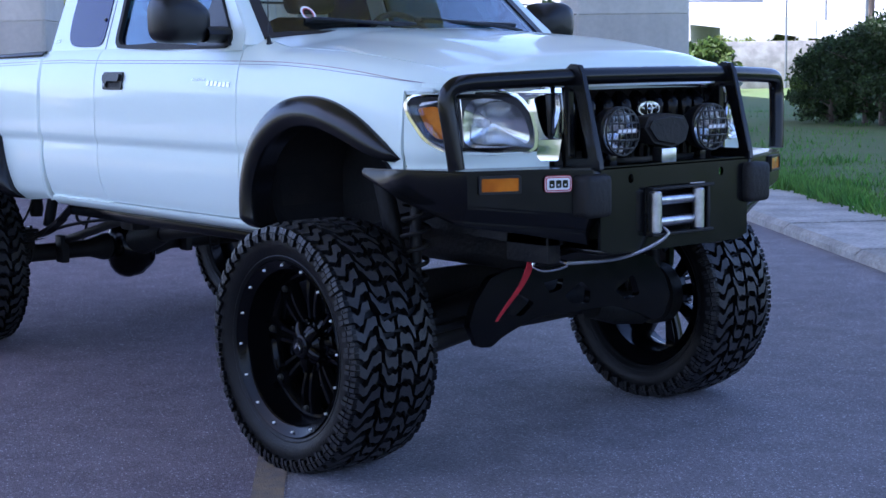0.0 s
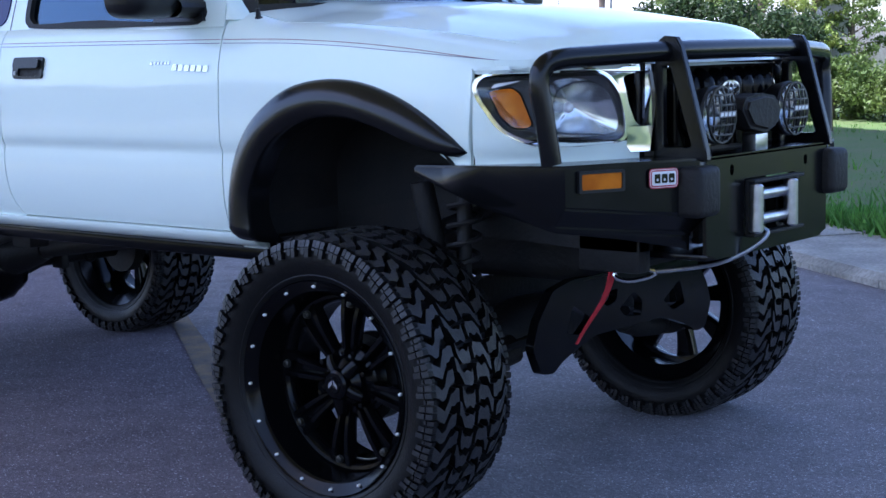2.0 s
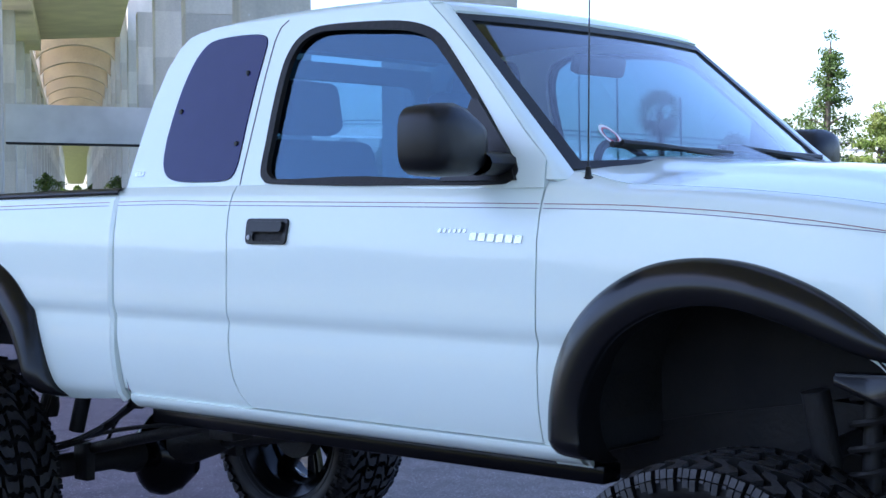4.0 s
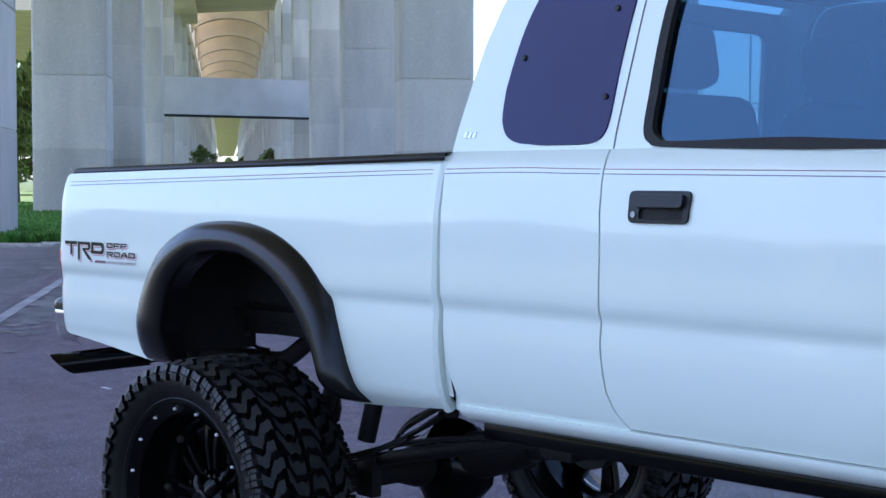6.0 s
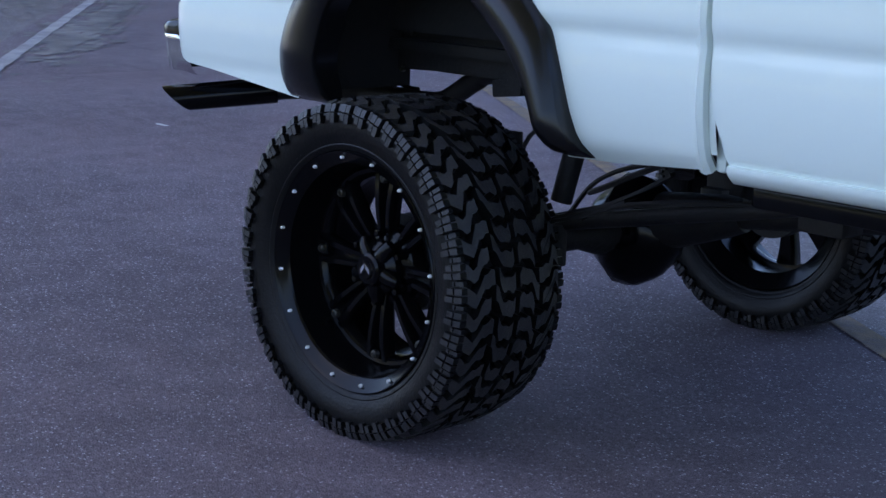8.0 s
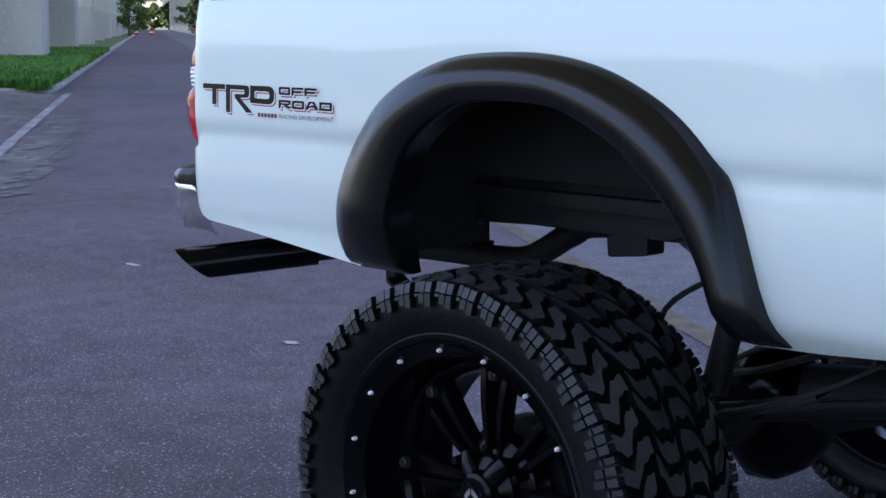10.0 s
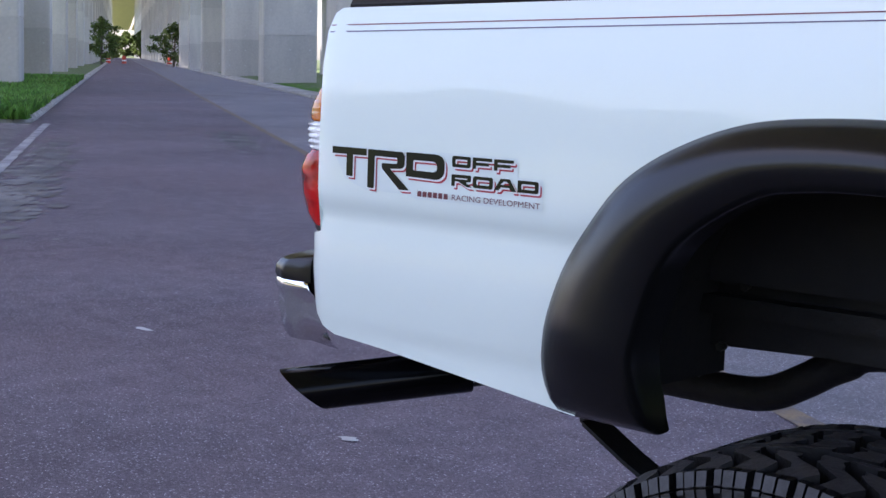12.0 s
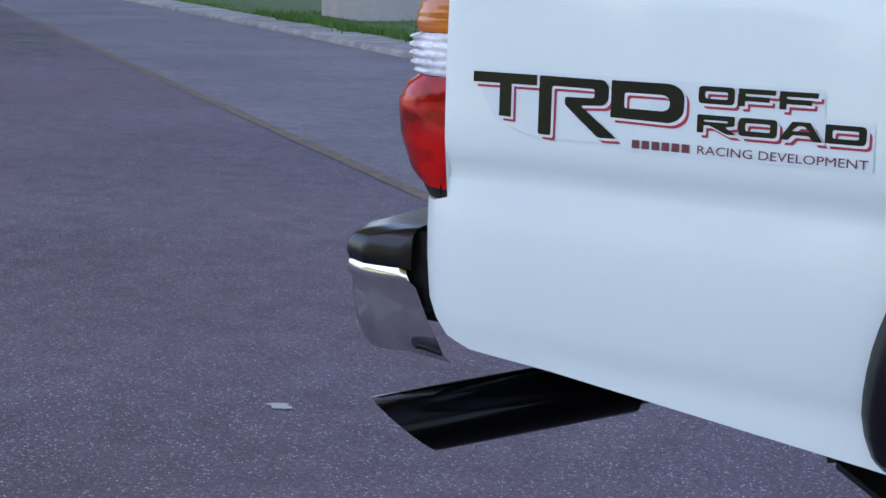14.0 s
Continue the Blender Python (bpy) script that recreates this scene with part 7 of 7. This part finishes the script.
part("gearbox", box(1.70, -0.16, 0.58, 2.60, 0.16, 0.84, 0.06, 3), M["under"], truck)
part("engine_sump", box(2.60, -0.26, 0.62, 3.45, 0.26, 1.18, 0.06, 3), M["under"], truck)
part("bed_crossmember", box(-0.62, -0.74, 0.955, -0.54, 0.74, 0.99, 0.005), M["under"], truck)
part("bed_crossmember", box(0.42, -0.74, 0.955, 0.50, 0.74, 0.99, 0.005), M["under"], truck)
for sy in (-1, 1):
    web = sheet([(-0.70, 0.815), (-0.59, 0.836), (-0.25, 0.850), (0.06, 0.848), (0.14, 0.875), (0.14, 1.02), (-0.70, 1.02)], [[(-0.072, 0.898), (-0.046, 0.898), (-0.046, 0.922), (-0.072, 0.922)], [(-0.363 + 0.007 * math.cos(a), 0.917 + 0.009 * math.sin(a)) for a in np.linspace(0, 6.283, 10, False)]], lambda u, v, d: Vector((u, sy * (0.448 - d), v)), 0.006)
    web_ob = part("chassis_side_plate", web, M["under"], truck)
    for x, z in ((-0.60, 0.842), (-0.53, 0.845), (-0.44, 0.842), (-0.57, 0.93), (-0.40, 0.945), (-0.20, 0.96)):
        part("plate_bolt", rod((x, sy * 0.446, z), (x, sy * 0.460, z), 0.008, 6), M["bolt"], web_ob)
part("cable_clip", tube(smooth_path([(-0.475, -0.43, 0.86), (-0.49, -0.435, 0.83), (-0.497, -0.44, 0.80), (-0.485, -0.44, 0.785)], 4), 0.006, 6), M["under"], truck)
part("hitch_bracket", sheet(rounded([(-0.085, 0.80), (0.015, 0.812), (0.015, 0.856), (-0.09, 0.845)], 0.008), [], lambda u, v, d: Vector((u, -0.45 + d, v)), 0.06), M["under"], truck)
part("cable_hanger", tube(smooth_path([(-0.62, -0.30, 0.83), (-0.64, -0.29, 0.79), (-0.63, -0.27, 0.765), (-0.58, -0.26, 0.76)], 4), 0.007, 6), M["under"], truck)
part("brake_line", tube(smooth_path([(0.55, -0.46, 0.72), (0.40, -0.42, 0.66), (0.25, -0.36, 0.60), (0.1, -0.25, 0.55)], 5), 0.008, 6), M["under"], truck)
for sy in (-1, 1):
    for dx in (-0.05, 0.05):
        part("u_bolt", tube(smooth_path([(dx, sy * 0.515, 0.56), (dx, sy * 0.515, 0.42), (dx, sy * 0.53, 0.375), (dx, sy * 0.57, 0.375), (dx, sy * 0.585, 0.42), (dx, sy * 0.585, 0.56)], 3), 0.007, 6), M["under"], truck)
    part("spring_plate", box(-0.085, sy * 0.55 - 0.06, 0.528, 0.085, sy * 0.55 + 0.06, 0.545, 0.003), M["under"], truck)
    part("bump_stop", tube([(0.0, sy * 0.46, 0.60), (0.0, sy * 0.46, 0.64), (0.0, sy * 0.45, 0.72)], [0.03, 0.038, 0.022], 10), M["under"], truck)
    part("brake_hose", tube(smooth_path([(0.02, sy * 0.62, 0.50), (0.12, sy * 0.58, 0.60), (0.10, sy * 0.50, 0.72), (0.20, sy * 0.45, 0.80)], 5), 0.006, 6), M["under"], truck)
    part("axle_bracket", box(0.03, sy * 0.36 - 0.02, 0.36, 0.11, sy * 0.36 + 0.02, 0.50, 0.006), M["under"], truck)
part("axle_breather", tube(smooth_path([(-0.02, -0.2, 0.46), (0.10, -0.22, 0.58), (0.32, -0.28, 0.66), (0.62, -0.36, 0.70)], 5), 0.007, 6), M["under"], truck)
part("parking_cable", tube(smooth_path([(0.06, -0.60, 0.46), (0.30, -0.50, 0.56), (0.62, -0.42, 0.62), (1.1, -0.30, 0.66)], 5), 0.008, 6), M["under"], truck)
part("torque_bar", tube([(0.06, -0.34, 0.47), (0.95, -0.40, 0.665)], 0.022, 10), M["under"], truck)
part("bar_bracket", box(0.88, -0.45, 0.60, 1.0, -0.36, 0.70, 0.01), M["under"], truck)
part("muffler", tube([(0.86, -0.22, 0.70), (0.90, -0.22, 0.70), (1.45, -0.22, 0.70), (1.49, -0.22, 0.70)], [0.04, 0.085, 0.085, 0.04], 18), M["under"], truck, "dark steel muffler")
# drop crossmember with cut-outs in front of the axle
cm = sheet(rounded([(-0.50, 0.47), (-0.47, 0.545), (-0.40, 0.625), (-0.30, 0.645), (0.30, 0.645), (0.40, 0.625), (0.47, 0.545), (0.50, 0.47), (0.46, 0.39), (0.40, 0.384), (0.357, 0.411), (0.27, 0.441), (0.182, 0.463), (-0.182, 0.463), (-0.27, 0.441), (-0.357, 0.411), (-0.40, 0.384), (-0.46, 0.39)], 0.015, 3),
           [rounded(q, 0.010, 2) for q in ([(-0.30, 0.57), (-0.20, 0.515), (-0.26, 0.475), (-0.333, 0.489)], [(-0.157, 0.582), (-0.06, 0.590), (-0.07, 0.55), (-0.126, 0.54)], [(-0.055, 0.524), (0.029, 0.569), (0.076, 0.534), (0.07, 0.485), (-0.02, 0.495)], [(0.30, 0.57), (0.20, 0.515), (0.26, 0.475), (0.333, 0.489)])],
           lambda u, v, d: Vector((3.44 - d, u, v)), 0.03)
part("drop_crossmember", cm, M["rim"], truck, "black drop crossmember with triangular cut-outs")
cm = sheet([(-0.46, 0.60), (0.46, 0.60), (0.46, 0.43), (-0.46, 0.43)], [], lambda u, v, d: Vector((3.00 - d, u, v)), 0.03)
part("rear_crossmember", cm, M["under"], truck)
part("front_axle_housing", tube([(3.1, -0.66, HUB), (3.1, -0.12, HUB + 0.04), (3.1, 0.12, HUB + 0.04), (3.1, 0.66, HUB)], [0.03, 0.09, 0.09, 0.03], 14), M["under"], truck)
part("skid_plate", clean(grid(6, 4, lambda u, v: Vector((3.46 + 0.24 * u, -0.28 + 0.56 * v, 0.64 + 0.08 * u)))), M["under"], truck)

# ---- trees, palm and far things ----
def leaf_cloud(centres, radii, count, size, flat=0.75):
    vs, fs = [], []
    for _ in range(count):
        i = random.randrange(len(centres))
        c, r = centres[i], radii[i]
        v = Vector((random.gauss(0, 1), random.gauss(0, 1), random.gauss(0, 1))).normalized() * r * random.random() ** 0.45
        p = c + Vector((v.x, v.y, v.z * flat))
        n = Vector((random.uniform(-1, 1), random.uniform(-1, 1), random.uniform(-0.4, 1))).normalized()
        t = n.orthogonal().normalized()
        t.rotate(Matrix.Rotation(random.uniform(0, 6.28), 3, n))
        b = n.cross(t)
        s = size * random.uniform(0.5, 1.4)
        k = len(vs)
        vs += [p - t * s, p + b * s * 0.45, p + t * s, p - b * s * 0.45]
        fs.append((k, k + 1, k + 2, k + 3))
    return vs, fs


def tree(x, y, h, r, label, material="leaf", cone=0.0, leaves=5000, size=0.10, base=0.12, trunk=True, name="tree", start=0.2):
    t = empty(name, pose(x, y, base), label, name if name != "tree" else "tree", "trees and shrubs round the road")
    lean = Vector((random.uniform(-0.05, 0.05) * h, random.uniform(-0.05, 0.05) * h, 0))
    limbs = bmesh.new()
    tr_r = 0.028 * h + 0.01
    tube([(0, 0, -0.1), lean * 0.3 + Vector((0, 0, h * 0.3)), lean * 0.6 + Vector((0, 0, h * 0.62)), lean + Vector((0, 0, h * 0.95))], [tr_r, tr_r * 0.75, tr_r * 0.5, tr_r * 0.12], 8, limbs)
    cs, rs = [], []
    n = 26
    for i in range(n):
        f = start + (1 - start) * (i + random.random()) / n
        a = i * 2.4 + random.uniform(-0.5, 0.5)
        reach = r * ((1 - f) * cone + (1 - cone) * math.sin(math.pi * min(1, 0.15 + f * 0.85)) ** 0.7) * random.uniform(0.55, 1.0)
        p0 = lean * f + Vector((0, 0, h * f * 0.9))
        p1 = p0 + Vector((math.cos(a) * reach, math.sin(a) * reach, reach * random.uniform(0.1, 0.6)))
        tube([p0, (p0 + p1) / 2 + Vector((0, 0, 0.04 * h * random.random())), p1], [tr_r * 0.3, tr_r * 0.18, tr_r * 0.05], 5, limbs)
        for q in (0.55, 0.85, 1.0):
            cs.append(p0 + (p1 - p0) * q)
            rs.append(r * random.uniform(0.14, 0.30))
    cs.append(lean + Vector((0, 0, h * 0.97)))
    rs.append(r * 0.16)
    part("trunk", limbs, M["bark"], t)
    vs, fs = leaf_cloud(cs, rs, leaves, size)
    me = bpy.data.meshes.new("crown")
    me.from_pydata(vs, [], fs)
    me.materials.append(M[material])
    cr = new("crown", me)
    cr.parent = t
    return t


tree(-21.4, 47.6, 7.6, 2.0, "tall sunlit tree with an open airy crown", "leaf", 0.75, 7000, 0.07, 0.1)
tree(-23.9, 46.3, 4.0, 1.9, "rounded sunlit tree beside a taller one", "leaf", 0.2, 5600, 0.075, 0.1)
tree(-22.6, 47.4, 4.4, 1.5, "sunlit tree beside a taller one", "leaf", 0.3, 5200, 0.075, 0.1)
tree(-19.7, 48.5, 4.9, 1.7, "sunlit tree with drooping branches", "leaf_sun_tone", 0.3, 5600, 0.075, 0.1)
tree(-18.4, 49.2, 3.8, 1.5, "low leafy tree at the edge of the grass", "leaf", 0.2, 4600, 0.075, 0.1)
tree(-15.6, 50.4, 2.4, 1.6, "low sunlit shrub at the edge of the grass", "leaf_sun_tone", 0.1, 4000, 0.075, 0.1)
# shaded thicket beyond the lawn; shade is also in its darker leaf colour
for x, y, h, r, mm in ((-10.6, 20.6, 1.3, 0.9, "leaf"), (-10.0, 19.9, 1.6, 1.0, "leaf_shade_tone"), (-9.2, 19.8, 1.8, 1.1, "leaf_shade_tone"), (-8.5, 19.3, 2.0, 1.2, "leaf_shade_tone"), (-7.6, 19.2, 2.15, 1.3, "leaf_shade_tone"), (-6.6, 19.0, 2.0, 1.3, "leaf_shade_tone"), (-5.7, 18.8, 1.8, 1.2, "leaf_shade_tone"), (-4.6, 18.4, 0.9, 1.0, "leaf"), (-3.6, 18.2, 0.8, 1.0, "leaf"), (-2.5, 17.8, 0.9, 1.0, "leaf_sun_tone"), (-1.4, 17.4, 0.8, 1.0, "leaf"), (-0.2, 17.0, 0.9, 1.0, "leaf")):
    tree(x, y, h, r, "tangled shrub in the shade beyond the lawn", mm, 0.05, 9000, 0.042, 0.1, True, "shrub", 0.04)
# sunlight on these shrubs is put into the paler leaf colour
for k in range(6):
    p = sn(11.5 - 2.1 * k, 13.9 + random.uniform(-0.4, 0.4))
    tree(p.x, p.y, random.uniform(1.5, 2.3), 1.4, "sunlit shrub behind the shaded ones", "leaf_sun_tone", 0.05, 7000, 0.05, 0.1, True, "shrub", 0.05)
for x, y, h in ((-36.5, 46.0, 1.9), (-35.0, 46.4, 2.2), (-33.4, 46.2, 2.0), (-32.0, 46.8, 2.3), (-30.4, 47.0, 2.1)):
    tree(x, y, h, 1.3, "low sunlit shrub at the edge of the grass", "leaf_sun_tone", 0.1, 2500, 0.10, 0.1, True, "shrub", 0.06)
# behind the columns on the left, sunlight put into the paler leaf colour
for x, y, h, r, mm in ((-57.8, 30.5, 7.0, 2.5, "leaf_sun_tone"), (-61.5, 31.0, 6.0, 2.4, "leaf_sun_tone"), (-55.0, 26.0, 7.5, 2.8, "leaf_sun_tone"), (-66.0, 30.0, 8.0, 3.0, "leaf_sun_tone"), (-52.0, 20.0, 8.0, 3.0, "leaf_sun_tone"), (-48.0, 14.0, 8.0, 3.0, "leaf_sun_tone")):
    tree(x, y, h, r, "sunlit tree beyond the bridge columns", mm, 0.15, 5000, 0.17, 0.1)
for s, n, h, r in ((176, -3.6, 5.2, 2.4), (168, 4.2, 4.6, 2.9), (60, 13.5, 4.2, 2.2), (75, 13.0, 4.5, 2.4), (45, 14.5, 1.9, 1.2)):
    p = sn(s, n)
    tree(p.x, p.y, h, r, "far tree at the end of the road", "leaf", 0.1, 3000, 0.16, 0.1, True, "tree", 0.05)


# trees added in place of haze, closing the far end of the road
for k in range(9):
    p = sn(470 + random.uniform(-8, 8), -18 + 4.5 * k)
    tree(p.x, p.y, random.uniform(6.5, 9), 4.0, "far tree added in place of haze to close the road", "leaf", 0.1, 2600, 0.5, 0.0, True, "tree", 0.04)
# unseen tree belt across the side street, placed to be mirrored in the paint
for k in range(15):
    p = sn(-44 + 4.2 * k + random.uniform(-1, 1), -24 + random.uniform(-3, 2))
    tree(p.x, p.y, random.uniform(2.8, 4.2), random.uniform(2.0, 2.8), "broad leafy tree across the side street", "leaf_sun_tone" if k % 3 == 0 else "leaf", 0.1, 3000, 0.26, 0.05)


def palm(x, y, h):
    t = empty("palm_tree", pose(x, y, 0.1), "fan palm with a skirt of dry brown fronds", "palm tree", "trees and shrubs round the road")
    part("trunk", tube([(0, 0, -0.1), (0.05, 0, h * 0.5), (0.0, 0.05, h)], [0.16, 0.13, 0.14], 10), M["bark"], t)
    for name, n, e0, e1, mm in (("frond", 26, -0.1, 1.3, "leaf"), ("dry_frond", 22, -1.4, -0.3, "palm_dead")):
        for k in range(n):
            bm = bmesh.new()
            a, e = k * 2.4, random.uniform(e0, e1)
            d = Vector((math.cos(a) * math.cos(e), math.sin(a) * math.cos(e), math.sin(e)))
            c = Vector((0, 0, h)) + d * random.uniform(0.35, 0.55)
            rod((0, 0, h), c, 0.012, 5, bm)
            s = d.orthogonal().normalized()
            w = d.cross(s)
            for j in range(13):
                b = math.radians(-75 + 150 * j / 12)
                q = (d * math.cos(b) + s * math.sin(b)).normalized()
                L = random.uniform(0.45, 0.68)
                tip_p = c + q * L - Vector((0, 0, 0.08 * random.random()))
                o = q.cross(w).normalized() * 0.016
                bm.faces.new([bm.verts.new(c), bm.verts.new(c + q * L * 0.5 + o), bm.verts.new(tip_p), bm.verts.new(c + q * L * 0.5 - o)])
            part(name, bm, M[mm], t)
    return t


palm(-26.5, 44.7, 4.75)
for x, y, h in ((-27.8, 43.8, 7.35), (-29.0, 43.0, 6.9), (-16.5, 30.2, 4.2)):
    lp = empty("light_pole", pose(x, y, 0), "slim grey metal light pole", "light pole", "light poles")
    part("pole", tube([(0, 0, 0), (0, 0, h)], [0.05, 0.035], 10), M["galvanised"], lp)
    part("base", box(-0.15, -0.15, -0.1, 0.15, 0.15, 0.12, 0.02), M["kerb"], lp)


def ramp_road(a, b, z0, z1):
    d = b - a
    side = Vector((-d.y, d.x, 0)).normalized()
    r = empty("flyover", None, "distant pale concrete flyover with railings", "flyover")
    def slab(w0, w1, h0, h1):
        bm = bmesh.new()
        q = [(w0, h0), (w1, h0), (w1, h1), (w0, h1)]
        ra = [bm.verts.new(a + side * w + Vector((0, 0, z0 + h))) for w, h in q]
        rb = [bm.verts.new(b + side * w + Vector((0, 0, z1 + h))) for w, h in q]
        for i in range(4):
            bm.faces.new((ra[i], ra[(i + 1) % 4], rb[(i + 1) % 4], rb[i]))
        bm.faces.new(ra)
        bm.faces.new(rb[::-1])
        bmesh.ops.recalc_face_normals(bm, faces=bm.faces)
        return bm
    part("deck", slab(0, 9, 0, 0.7), M["concrete_pale"], r)
    part("parapet", slab(0, 0.3, 0.7, 1.3), M["concrete_pale"], r)
    for h in (1.5, 1.75):
        part("rail", slab(0.1, 0.2, h, h + 0.1), M["galvanised"], r)
    n = int(d.length / 14)
    for i in range(n + 1):
        p = a + d * (i / n)
        z = z0 + (z1 - z0) * i / n
        part("pier", tube([p + side * 4.5 + Vector((0, 0, -0.2)), p + side * 4.5 + Vector((0, 0, z))], 0.8, 12), M["concrete_pale"], r)
    return r


ramp_road(sn(70, 23.5), sn(112, 18.3), 4.0, 6.2)
ramp_road(sn(44, 29.5), sn(69.5, 24.5), 1.6, 3.5)
ramp_road(sn(118, -9.5), sn(150, -60), 4.9, 5.6)
fw = box(0, -0.1, -0.1, 26, 0.1, 2.0, 0.02)
fence = tagged(part("far_wall", fw, M["kerb"]), "pale concrete wall beyond the lawn", "wall", kind="structure")
fence.matrix_world = pose(-33.5, 40.2, 0, 0, 0, 38)
# stop sign and drums at the far end of the road
sg = empty("stop_sign", pose(-162.0, 126.5, 0, 0, 0, -38), "red octagonal sign on a metal post", "road sign")
part("post", tube([(0, 0, 0), (0, 0, 2.2)], 0.04, 8), M["galvanised"], sg)
part("plate", sheet([(0.40 * math.cos(a), 1.95 + 0.40 * math.sin(a)) for a in np.linspace(math.pi / 8, 2 * math.pi + math.pi / 8, 8, False)], [], lambda u, v, d: Vector((0.06 + d, u, v)), 0.02), M["sign_red"], sg)
drum = empty("traffic_drum", pose(-162.7, 124.0, 0.0), "red plastic traffic drum beside the road", "traffic drum", "drums beside the road")
part("body", clean(lathe([(0.0, 0.0), (0.32, 0.0), (0.30, 0.3), (0.27, 0.7), (0.24, 1.0), (0.0, 1.02)], 16, None, "z")), M["paint_red"], drum)
part("band", clean(lathe([(0.302, 0.32), (0.292, 0.48)], 16, None, "z")), M["decal_white"], drum)
for x, y in ((-164.0, 122.5), (-168.0, 118.1), (-169.7, 116.8)):
    copy_thing(drum, pose(x, y, 0.0))

# small litter and stains on the asphalt
for x, y, rx_, ry_ in ((-4.93, 1.70, 0.11, 0.045), (-2.782, 0.978, 0.075, 0.04)):
    sp_ = bmesh.new()
    pts = [(x + rx_ * random.uniform(0.35, 0.75) * math.cos(a), y + ry_ * random.uniform(0.35, 0.8) * math.sin(a)) for a in np.linspace(0, 6.283, 14, False)]
    sheet(pts, [], lambda u, v, d: Vector((u, v, 0.005)), 0, sp_)
    tagged(part("paint_mark", sp_, M["concrete_pale"]), "white paint speck on the asphalt", "road marking", kind="structure")
